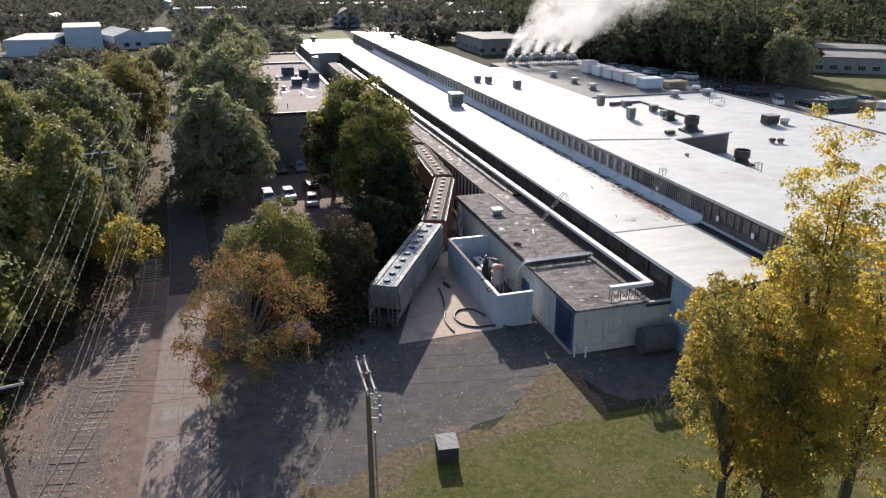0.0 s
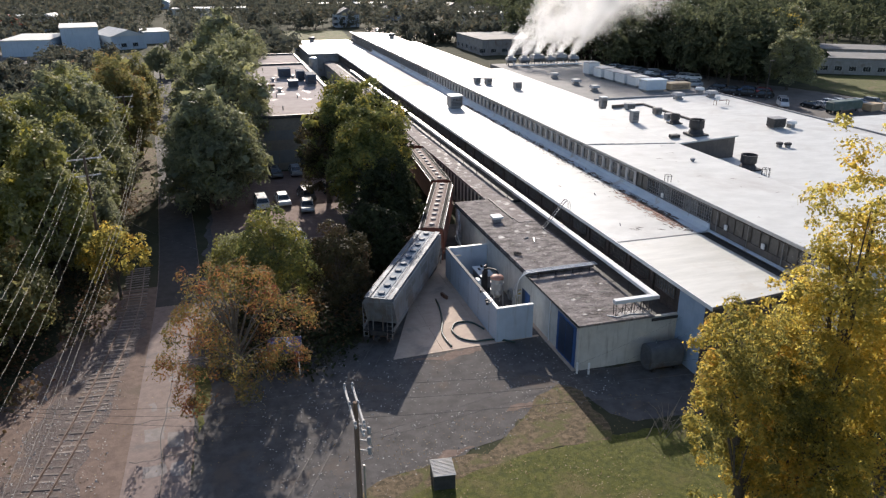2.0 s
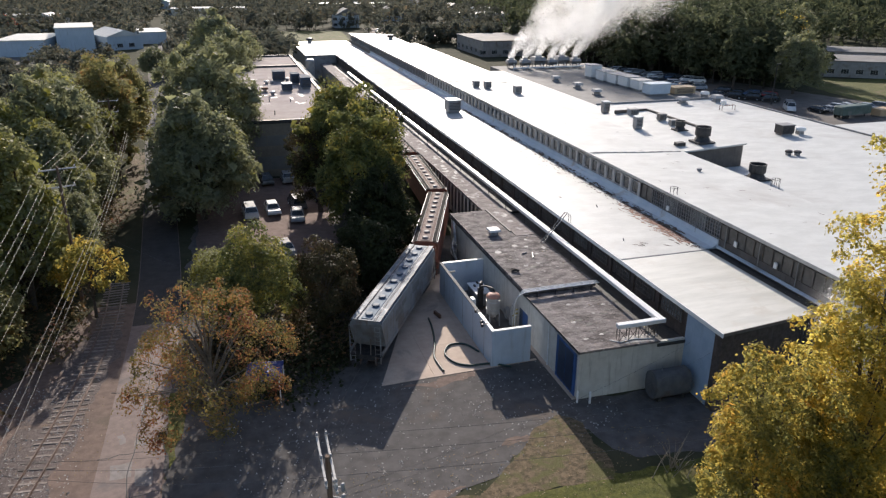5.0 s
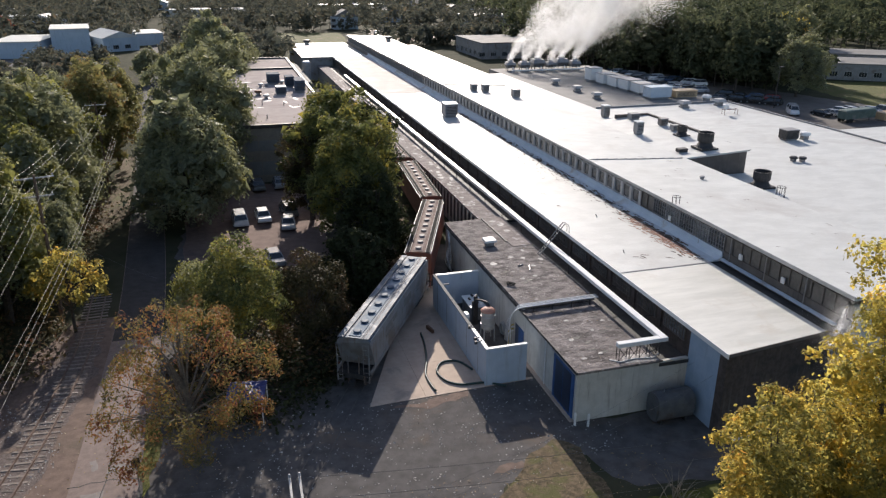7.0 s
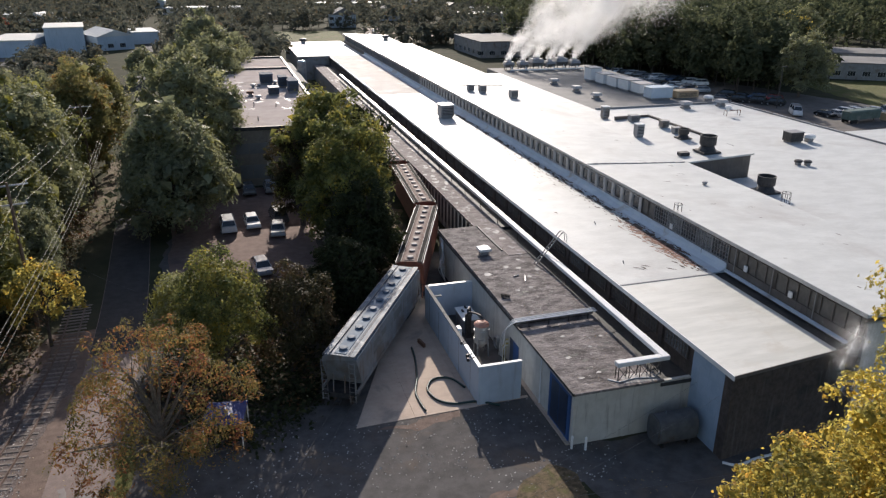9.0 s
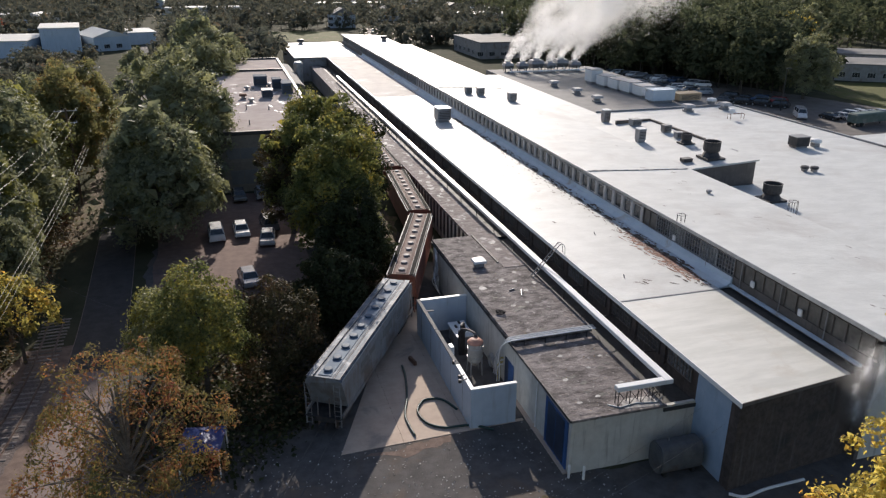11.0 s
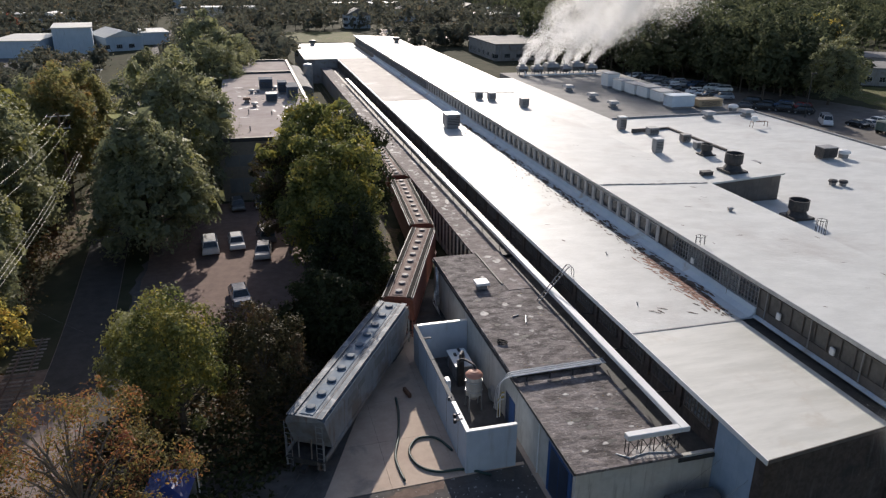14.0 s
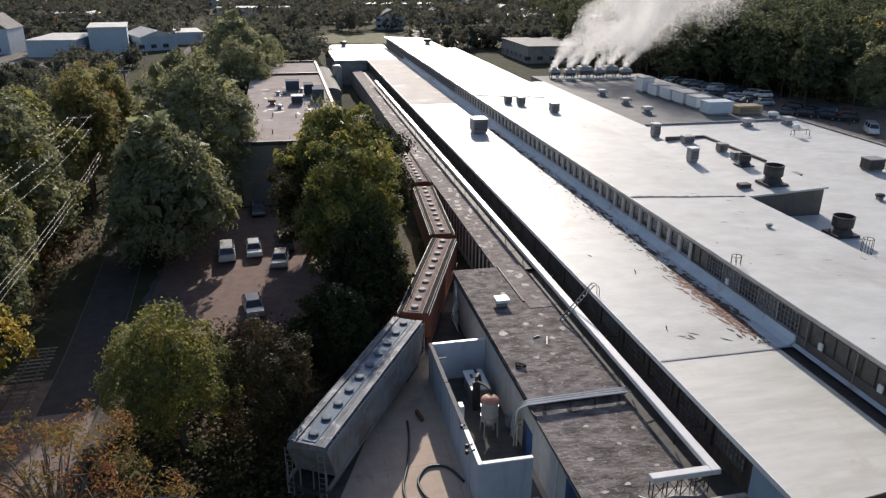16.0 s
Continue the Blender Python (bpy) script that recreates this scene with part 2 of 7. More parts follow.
M_HOPBROWN = mat("brown_roof_paint", (0.12, 0.072, 0.06), (0.18, 0.115, 0.098), 0.8, 0.8, 0.0, 0.05, 8, spec=0.2, stain=(0.22, 0.18, 0.16), sscale=0.6)
M_HATCH = mat("pale_hatch", (0.40, 0.38, 0.37), (0.52, 0.50, 0.49), 1.5, 0.5, 0.1, 0.05, 8)
M_WAGONHATCH = mat("dusty_hatch", (0.26, 0.225, 0.215), (0.36, 0.325, 0.31), 1.5, 0.65, 0.0, 0.05, 8, spec=0.2)
M_PINKSTRIP = mat("faded_roof_centre", (0.18, 0.128, 0.112), (0.26, 0.195, 0.175), 1.2, 0.8, 0.0, 0.1, 8, spec=0.2, stain=(0.2, 0.13, 0.11), sscale=0.9)
M_UNIT = mat("weathered_blue_cabinet", (0.06, 0.082, 0.12), (0.085, 0.11, 0.15), 0.8, 0.85, 0.0, 0.05, 6, stain=(0.14, 0.145, 0.15), sscale=0.5, spec=0.15)
M_BOARD = mat("black_grating", (0.018, 0.017, 0.016), (0.035, 0.032, 0.03), 4.0, 0.95, 0.0, 0.3, 20, spec=0.1)
M_BROWNSIDING = mat("brown_siding", (0.11, 0.095, 0.085), (0.15, 0.13, 0.118), 0.8, 0.7, 0.0, 0.1, 8, streak=(0.08, 0.07, 0.065))
M_BAYBLUE = mat("faded_blue_paint", (0.30, 0.39, 0.50), (0.37, 0.46, 0.57), 0.8, 0.7, bump=0.15, bscale=12, stain=(0.27, 0.31, 0.36), sscale=0.35, slo=0.58, shi=0.8, streak=(0.26, 0.31, 0.37))
M_OLDSEAL = mat("old_sealant", (0.24, 0.23, 0.22), (0.50, 0.48, 0.46), 2.2, 0.7, 0.0, 0.2, 8)
M_SEAMSTRIP = mat("seam_strip", (0.30, 0.295, 0.285), (0.42, 0.415, 0.40), 0.8, 0.8, 0.0, 0.1, 6)
M_SEAL = mat("white_sealant", (0.55, 0.54, 0.53), (0.66, 0.65, 0.64), 3.0, 0.45, 0.0, 0.1, 8)
M_HATCHBLUE = mat("blue_grey_hatch", (0.05, 0.08, 0.12), (0.09, 0.125, 0.17), 1.5, 0.65, 0.0, 0.05, 8, spec=0.3)
M_DUSTWHITE = mat("dusty_enamel", (0.36, 0.345, 0.32), (0.48, 0.46, 0.43), 1.6, 0.6, bump=0.1, bscale=10, stain=(0.22, 0.19, 0.165), sscale=1.1, slo=0.52, shi=0.7, streak=(0.2, 0.16, 0.13))
M_TANKGREY = mat("dull_tank_paint", (0.085, 0.088, 0.095), (0.125, 0.127, 0.13), 1.2, 0.7, bump=0.05, bscale=8, stain=(0.09, 0.07, 0.06), sscale=0.6, spec=0.2)
M_TRAILER = mat("faded_green_paint", (0.06, 0.095, 0.085), (0.10, 0.145, 0.13), 0.6, 0.6, bump=0.05, bscale=5, stain=(0.16, 0.18, 0.17), sscale=0.5)
M_NAVY = mat("navy_panel", (0.02, 0.032, 0.06), (0.032, 0.05, 0.09), 0.8, 0.35, 0.0, 0.05, 8)
M_BLUEDOOR = mat("blue_paint", (0.035, 0.09, 0.23), (0.05, 0.12, 0.29), 0.8, 0.5, 0.0, 0.05, 8, streak=(0.04, 0.07, 0.14))
M_BLUETARP = mat("blue_tarp", (0.012, 0.03, 0.15), (0.018, 0.045, 0.2), 1.5, 0.45, 0.0, 0.3, 5)
M_HOSE = plain("green_black_hose", (0.02, 0.05, 0.045), 0.5)
M_PINK = mat("faded_red_dome", (0.42, 0.20, 0.14), (0.50, 0.26, 0.19), 2.0, 0.6)
M_YELLOW = plain("yellow_pipe", (0.55, 0.42, 0.05), 0.5)
M_TAN = mat("tan_panel", (0.42, 0.31, 0.19), (0.5, 0.38, 0.25), 0.5, 0.7)
# Siding paled and lightened: the distance haze is in its colour.
M_FARBLUE = mat("hazed_blue_siding", (0.42, 0.50, 0.57), (0.49, 0.56, 0.63), 0.25, 0.7, bump=0.05, streak=(0.31, 0.37, 0.42))
M_GLASS = glass_mat("dark_glazing")
M_GLASSPALE = glass_mat("dusty_glazing", (0.12, 0.125, 0.125), 0.25)
M_GLASSDULL = glass_mat("grimy_glazing", (0.045, 0.043, 0.04), 0.35)
M_TYRE = plain("tyre_rubber", (0.018, 0.018, 0.018), 0.8)
M_WIRE = plain("wire", (0.16, 0.155, 0.15), 0.45, 0.5)
M_CERAMIC = plain("insulator", (0.33, 0.33, 0.34), 0.5)
CAR_PAINT = {k: plain("car_paint_" + k, c, 0.25, 0.2, 0.6) for k, c in dict(
    white=(0.72, 0.73, 0.74), silver=(0.42, 0.43, 0.45), black=(0.02, 0.02, 0.022), grey=(0.16, 0.165, 0.175), blue=(0.05, 0.09, 0.17),
    red=(0.27, 0.03, 0.03)).items()}
# Greens pulled towards grey-blue to carry some haze in the leaf colour.
G1, G2, G3 = (0.112, 0.128, 0.074), (0.205, 0.217, 0.12), (0.31, 0.31, 0.158)
YG = (0.22, 0.21, 0.035)
L_GREEN = leaf_mat("green_leaves", [(0.0, G1), (0.4, G2), (0.75, G3), (1.0, YG)], 0.48, 0.7)
# Leaf colours near black: the deep tree shade is put into them.
L_SHADED = leaf_mat("shade_darkened_leaves", [(0.0, (0.024, 0.03, 0.014)), (0.5, (0.04, 0.047, 0.021)), (0.85, (0.062, 0.068, 0.028)), (1.0, (0.09, 0.088, 0.034))], 0.3, 0.1)
L_WOODS = leaf_mat("woodland_leaves", [(0.0, (0.06, 0.072, 0.042)), (0.5, (0.10, 0.115, 0.065)), (0.85, (0.15, 0.16, 0.085)), (1.0, (0.2, 0.19, 0.08))], 0.4, 0.02)
L_OLIVE = leaf_mat("olive_leaves", [(0.0, G1), (0.3, G3), (0.65, (0.22, 0.22, 0.06)), (1.0, (0.30, 0.26, 0.05))])
L_YELLOW = leaf_mat("yellow_leaves", [(0.0, (0.15, 0.155, 0.06)), (0.38, (0.28, 0.26, 0.08)), (0.62, (0.45, 0.36, 0.085)), (0.84, (0.60, 0.42, 0.085)), (1.0, (0.56, 0.28, 0.065))], 0.72)
L_GOLD = leaf_mat("gold_leaves", [(0.0, (0.26, 0.25, 0.08)), (0.35, (0.42, 0.37, 0.10)), (0.62, (0.60, 0.48, 0.11)), (0.85, (0.68, 0.49, 0.10)), (1.0, (0.62, 0.34, 0.07))], 0.72)
L_TURN = leaf_mat("turning_leaves", [(0.0, (0.09, 0.085, 0.038)), (0.3, (0.16, 0.145, 0.055)), (0.48, (0.26, 0.195, 0.06)), (0.68, (0.33, 0.155, 0.06)), (1.0, (0.25, 0.08, 0.05))], 0.5)
L_CREST = leaf_mat("crested_leaves", [(0.0, (0.075, 0.092, 0.036)), (0.4, (0.15, 0.165, 0.055)), (0.65, (0.25, 0.245, 0.07)), (0.85, (0.35, 0.30, 0.065)), (1.0, (0.40, 0.28, 0.05))])
L_ORANGE = leaf_mat("orange_leaves", [(0.0, (0.125, 0.135, 0.06)), (0.45, (0.21, 0.205, 0.085)), (0.78, (0.30, 0.245, 0.09)), (1.0, (0.33, 0.16, 0.06))], 0.5)
# Far leaves greyed and lightened, so haze sits in their colour.
L_HAZED = leaf_mat("hazed_far_leaves", [(0.0, (0.075, 0.083, 0.066)), (0.35, (0.108, 0.115, 0.09)), (0.6, (0.138, 0.14, 0.108)), (0.8, (0.15, 0.135, 0.09)), (1.0, (0.18, 0.13, 0.085))], 0.35, 0.02)
L_GRASS = leaf_mat("grass_blades", [(0.0, (0.06, 0.076, 0.012)), (0.5, (0.108, 0.117, 0.02)), (0.85, (0.145, 0.142, 0.03)), (1.0, (0.18, 0.15, 0.055))], 0.4, 0.03)
M_STONES = mat("pale_stones", (0.25, 0.235, 0.225), (0.6, 0.58, 0.55), 9.0, 0.9, bump=0.0)
L_RUSSET = leaf_mat("russet_leaves", [(0.0, (0.07, 0.07, 0.032)), (0.4, (0.12, 0.10, 0.045)), (0.75, (0.16, 0.095, 0.05)), (1.0, (0.2, 0.08, 0.05))])
L_BROWN = leaf_mat("dull_brown_leaves", [(0.0, (0.04, 0.04, 0.02)), (0.5, (0.07, 0.062, 0.03)), (0.8, (0.10, 0.07, 0.038)), (1.0, (0.125, 0.07, 0.038))], 0.3, 0.1)
L_RED = leaf_mat("red_leaves", [(0.0, (0.2, 0.08, 0.05)), (0.5, (0.42, 0.10, 0.06)), (1.0, (0.5, 0.2, 0.08))])
L_FALLEN = leaf_mat("fallen_leaves", [(0.0, (0.17, 0.11, 0.05)), (0.5, (0.27, 0.19, 0.09)), (1.0, (0.45, 0.37, 0.24))], 0.1)


# ---- builders ----
def thing(name, label, category, at=(0, 0, 0), rz=0.0, group="", kind=""):
    ob = new(name)
    ob.empty_display_size = 0.2
    ob.matrix_basis = pose(*at, 0, 0, rz)
    return tagged(ob, label, category, group, kind)


def link_mesh(name, bm, material, smooth=False):
    me = bpy.data.meshes.new(name)
    if smooth:
        for f in bm.faces:
            f.smooth = True
    bm.normal_update()
    bm.to_mesh(me)
    bm.free()
    for m in (material if isinstance(material, (list, tuple)) else (material,)):
        me.materials.append(m)
    return new(name, me)


def part(name, bm, material, parent, label="", smooth=False):
    """One mesh object under a thing or a part; the mesh is in the parent's own coordinates."""
    ob = link_mesh(name, bm, material, smooth)
    ob.parent = parent
    return tagged(ob, label) if label else ob


def share(name, me, parent, at, rz=0.0, scale=(1, 1, 1)):
    """A piece on a shared mesh."""
    ob = new(name, me)
    ob.parent = parent
    ob.matrix_basis = pose(*at, 0, 0, rz) @ Matrix.Diagonal((*scale, 1))
    return ob


def single(name, bm, material, label, category, group="", kind="", smooth=False):
    return tagged(link_mesh(name, bm, material, smooth), label, category, group, kind)


def B():
    return bmesh.new()


def box(bm, x0, x1, y0, y1, z0, z1, mi=0):
    v = [bm.verts.new(p) for p in ((x0, y0, z0), (x1, y0, z0), (x1, y1, z0), (x0, y1, z0), (x0, y0, z1), (x1, y0, z1), (x1, y1, z1), (x0, y1, z1))]
    for q in ((3, 2, 1, 0), (4, 5, 6, 7), (0, 1, 5, 4), (1, 2, 6, 5), (2, 3, 7, 6), (3, 0, 4, 7)):
        bm.faces.new([v[i] for i in q]).material_index = mi
    return bm


def soft_box(bm, x0, x1, y0, y1, z0, z1, c=0.04, mi=0):
    """A box with its upper and upright edges chamfered."""
    def ring(i, z):
        return [bm.verts.new((x, y, z)) for x, y in ((x0 + i + c, y0 + i), (x1 - i - c, y0 + i), (x1 - i, y0 + i + c), (x1 - i, y1 - i - c),
                                                     (x1 - i - c, y1 - i), (x0 + i + c, y1 - i), (x0 + i, y1 - i - c), (x0 + i, y0 + i + c))]
    rings = [ring(0, z0), ring(0, z1 - c), ring(c, z1)]
    for a, b in zip(rings, rings[1:]):
        for i in range(8):
            bm.faces.new((a[i], a[(i + 1) % 8], b[(i + 1) % 8], b[i])).material_index = mi
    bm.faces.new(rings[0][::-1]).material_index = mi
    bm.faces.new(rings[-1]).material_index = mi
    return bm


def tube(bm, pts, radii, n=8, cap=True, mi=0):
    """A tapered tube through the points."""
    pts = [Vector(p) for p in pts]
    if not isinstance(radii, (list, tuple)):
        radii = [radii] * len(pts)
    rings = []
    for i, (p, r) in enumerate(zip(pts, radii)):
        d = (pts[min(i + 1, len(pts) - 1)] - pts[max(i - 1, 0)]).normalized()
        u = d.orthogonal().normalized() if abs(d.z) > 0.99 else d.cross(Vector((0, 0, 1))).normalized()
        w = d.cross(u)
        rings.append([bm.verts.new(p + (u * math.cos(2 * math.pi * k / n) + w * math.sin(2 * math.pi * k / n)) * r) for k in range(n)])
    for a, b in zip(rings, rings[1:]):
        for k in range(n):
            bm.faces.new((a[k], a[(k + 1) % n], b[(k + 1) % n], b[k])).material_index = mi
    if cap:
        bm.faces.new(rings[0][::-1]).material_index = mi
        bm.faces.new(rings[-1]).material_index = mi
    return bm


def lathe(bm, prof, n=16, at=(0, 0, 0), mi=0):
    """A turned solid: prof is (radius, z) from the bottom up."""
    rings = [[bm.verts.new((at[0] + r * math.cos(2 * math.pi * k / n), at[1] + r * math.sin(2 * math.pi * k / n), at[2] + z)) for k in range(n)] for r, z in prof]
    for a, b in zip(rings, rings[1:]):
        for k in range(n):
            bm.faces.new((a[k], a[(k + 1) % n], b[(k + 1) % n], b[k])).material_index = mi
    bm.faces.new(rings[0][::-1]).material_index = mi
    bm.faces.new(rings[-1]).material_index = mi
    return bm


def prism(bm, pts, z0, z1, mi=0):
    """A plate of the outline (x, y), anticlockwise, between two heights."""
    a = [bm.verts.new((x, y, z0)) for x, y in pts]
    b = [bm.verts.new((x, y, z1)) for x, y in pts]
    n = len(pts)
    for i in range(n):
        bm.faces.new((a[i], a[(i + 1) % n], b[(i + 1) % n], b[i])).material_index = mi
    bm.faces.new(a[::-1]).material_index = mi
    bm.faces.new(b).material_index = mi
    return bm


def splashes(name, spots, material, label, rng, parent=None, sides=9):
    """Thin irregular flat patches: each spot is x, y, z, half-width, half-length, turn."""
    verts, faces = [], []
    for k, (x, y, z, w, l, a) in enumerate(spots):
        i = len(verts)
        z += 0.0003 * (k * 7 % 61)
        for q in range(sides):
            t = q * 2 * math.pi / sides
            px, py = w * math.cos(t) * rng.uniform(0.55, 1.25), l * math.sin(t) * rng.uniform(0.55, 1.25)
            verts.append((x + px * math.cos(a) - py * math.sin(a), y + px * math.sin(a) + py * math.cos(a), z))
        faces.append(tuple(range(i, i + sides)))
    me = bpy.data.meshes.new(name)
    me.from_pydata(verts, [], faces)
    me.materials.append(material)
    ob = tagged(new(name, me), label, "" if parent else "debris", kind="stuff")
    if parent:
        ob.parent = parent
    return ob


def extrude_y(bm, prof, y0, y1, mi=0):
    """A prism along y of the outline (x, z)."""
    a = [bm.verts.new((x, y0, z)) for x, z in prof]
    b = [bm.verts.new((x, y1, z)) for x, z in prof]
    n = len(prof)
    for i in range(n):
        bm.faces.new((a[i], a[(i + 1) % n], b[(i + 1) % n], b[i])).material_index = mi
    bm.faces.new(a[::-1]).material_index = mi
    bm.faces.new(b).material_index = mi
    bmesh.ops.recalc_face_normals(bm, faces=bm.faces[:])
    return bm


def sheet(name, outline, z, material, label, category, kind="structure", ragged=0.0, step=0.8, seed=1, thick=0.0):
    """A flat piece of ground within an outline, its edge ragged by noise."""
    rng = random.Random(seed)
    pts = []
    for (ax, ay), (bx, by) in zip(outline, outline[1:] + outline[:1]):
        n = max(1, int(math.hypot(bx - ax, by - ay) / step)) if ragged else 1
        for i in range(n):
            f = i / n
            x, y = ax + (bx - ax) * f, ay + (by - ay) * f
            pts.append((x + ragged * noise.noise((x * 0.35, y * 0.35, seed)) * 2 + ragged * rng.uniform(-0.35, 0.35),
                        y + ragged * noise.noise((x * 0.35, y * 0.35, seed + 9)) * 2 + ragged * rng.uniform(-0.35, 0.35)))
    bm = B()
    vs = [bm.verts.new((x, y, z)) for x, y in pts]
    f = bm.faces.new(vs)
    f.normal_update()
    if f.normal.z < 0:
        f.normal_flip()
    if thick:
        r = bmesh.ops.extrude_face_region(bm, geom=[f])
        bmesh.ops.translate(bm, vec=(0, 0, -thick), verts=[e for e in r["geom"] if isinstance(e, bmesh.types.BMVert)])
        bmesh.ops.recalc_face_normals(bm, faces=bm.faces[:])
    bmesh.ops.triangulate(bm, faces=[f for f in bm.faces if len(f.verts) > 4])
    return single(name, bm, material, label, category, kind=kind)


def ribbon(bm, pts, width, z0, z1):
    """A strip of that width along a line, as a flat box."""
    rows = []
    for i, p in enumerate(pts):
        d = (Vector(pts[min(i + 1, len(pts) - 1)]) - Vector(pts[max(i - 1, 0)])).normalized()
        n = Vector((-d.y, d.x)) * width / 2
        rows.append([bm.verts.new((p[0] + s * n.x, p[1] + s * n.y, z)) for s, z in ((1, z0), (-1, z0), (-1, z1), (1, z1))])
    for a, b in zip(rows, rows[1:]):
        for k in range(4):
            bm.faces.new((a[k], a[(k + 1) % 4], b[(k + 1) % 4], b[k]))
    bm.faces.new(rows[0][::-1])
    bm.faces.new(rows[-1])
    bmesh.ops.recalc_face_normals(bm, faces=bm.faces[:])
    return bm


def smooth_line(ctrl, n=8):
    """Points on a smooth curve through the control points (Catmull-Rom)."""
    c = [Vector(p) for p in ctrl]
    c = [c[0] * 2 - c[1]] + c + [c[-1] * 2 - c[-2]]
    out = []
    for i in range(1, len(c) - 2):
        for k in range(n):
            t = k / n
            out.append(0.5 * ((2 * c[i]) + (c[i + 1] - c[i - 1]) * t + (2 * c[i - 1] - 5 * c[i] + 4 * c[i + 1] - c[i + 2]) * t * t
                              + (3 * c[i] - c[i - 1] - 3 * c[i + 1] + c[i + 2]) * t ** 3))
    return out + [c[-2]]


# ---- ground ----
bm = B()
box(bm, -2500, 2500, -1500, 3500, -6, 0)
single("ground", bm, M_GROUND, "rough grassy ground reaching the horizon", "ground", kind="structure")

ROAD = smooth_line([(-12.2, -40), (-11.9, 20), (-11.45, 42), (-11.15, 60), (-11.2, 80), (-12.6, 105), (-14.2, 130), (-16.5, 160), (-20, 220), (-26, 300), (-30, 420)], 6)
bm = B()
ribbon(bm, ROAD, 4.3, -0.3, 0.03)
road = single("road", bm, M_ROAD, "worn pinkish-grey asphalt road with patches", "road", kind="structure")
# Tree shade on the far road is put into this dark overlay.
bm = B()
ribbon(bm, [q for q in ROAD if q.y > 71], 4.2, 0.0, 0.036)
part("newer_surface", bm, M_SHADEASPH, road, "darker asphalt overlay that carries the tree shade")
sheet("dirt_verge", [(-24, -30), (-9.0, -30), (-9.2, 36), (-9.0, 62), (-13.4, 78), (-17, 78), (-23, 60), (-24, 40)], 0.012, M_DIRT, "bare brown dirt beside the road", "dirt", ragged=0.5, seed=3)
sheet("ballast_bed", [(-23.5, -30), (-17.4, -30), (-16.8, 42), (-14.9, 58), (-13.8, 72), (-16.2, 76), (-18.6, 62), (-21.6, 48), (-23.5, 40)], 0.022, M_BALLAST, "stony track bed with scattered ballast", "ballast", ragged=0.5, seed=5)
rng = random.Random(11)
for i, (x, y, w, l, a) in enumerate([(-12.6, 50.5, 1.9, 1.6, 3), (-10.6, 49.5, 1.6, 1.9, 2), (-12.3, 46.2, 2.1, 1.3, 4), (-13.1, 54.3, 0.6, 1.2, 8), (-10.9, 53.6, 1.8, 0.7, 1), (-10.3, 46.0, 1.2, 1.6, 2), (-11.4, 58.2, 0.7, 0.9, 5)]):
    bm = B()
    vs = [bm.verts.new((sx * w / 2 + rng.uniform(-.12, .12), sy * l / 2 + rng.uniform(-.12, .12), 0)) for sx, sy in ((-1, -1), (0, -1.05), (1, -1), (1.05, 0), (1, 1), (0, 1), (-1, 1), (-1.04, 0))]
    bm.faces.new(vs)
    ob = part("road_patch", bm, M_PATCH, road)
    ob.matrix_basis = pose(x * 0.75 - 2.4, y, 0.036, 0, 0, a) @ Matrix.Diagonal((0.7, 1, 1, 1))
bm = B()
for pts in ([(-11.3, 38), (-11.1, 44), (-11.35, 50), (-11.0, 57), (-10.9, 66)], [(-13.3, 47.6), (-12, 47.4), (-9.4, 47.8)], [(-13.6, 52.2), (-11.5, 52.4), (-9.2, 52.1)], [(-13.6, 61), (-11.2, 60.6)]):
    ribbon(bm, [(p.x + 0.08 * math.sin(7 * p.y), p.y + 0.08 * math.sin(5 * p.x)) for p in smooth_line(pts, 6)], 0.07, 0.0, 0.038)
part("crack", bm, M_TAR, road, "dark tar-sealed cracks")

sheet("gravel_yard", [(-2.5, 24), (1.5, 35.6), (5.2, 40.2), (9.2, 41.6), (12.4, 43.4), (15.8, 45.6), (20.4, 46.2), (21.6, 42.3), (34, 40.8), (56, 41), (56, 50), (24, 50), (24, 57), (24, 86), (5, 120), (-4, 118), (-8.2, 100), (-8.9, 66), (-9.1, 60), (-9.2, 44), (-9.6, 24)], 0.018, M_GRAVEL, "grey gravel and broken asphalt yard", "gravel", ragged=0.45, seed=7)
sheet("shaded_earth", [(-7.5, 60), (5.2, 60), (14.5, 78), (21, 95), (22, 120), (9, 121), (8.4, 82), (-7.2, 83)], 0.024, M_EARTH, "dark bare earth beneath trees, darkened further for their shade", "earth", ragged=0.5, seed=12)
sheet("dry_verge", [(-4.4, 30), (-3.9, 36), (-3.7, 40.8), (-2.9, 39.2), (-1.1, 38.4), (0, 39.2), (1.5, 40.0), (3.4, 41.2), (6.3, 41.5), (10.6, 41.7), (12.5, 43.0), (15.0, 45.1), (17.0, 47.4), (18.9, 48.6), (20.0, 46.8), (20.4, 43.4), (19.4, 40.6), (15.8, 40.9), (12.5, 40.8), (10.2, 40.2), (6.6, 39.6), (4.3, 38.7), (2.4, 37.3), (0.8, 36.6), (-0.6, 33), (-1.4, 30)], 0.034, M_DRYGRASS, "strip of dry brown grass and leaves", "dry grass", ragged=0.3, seed=22)
for k, (x, y, a, b) in enumerate(((14.7, 46.6, 1.2, 0.4), (8.2, 42.3, 1.3, 0.35))):
    sheet("dirt_patch", [(x - a, y - b), (x, y - 1.3 * b), (x + a, y - 0.3 * b), (x + 0.8 * a, y + b), (x - 0.5 * a, y + 0.8 * b)], 0.027, M_DIRT, "worn patch of reddish dirt in the gravel", "dirt", ragged=0.6, step=0.35, seed=60 + k)
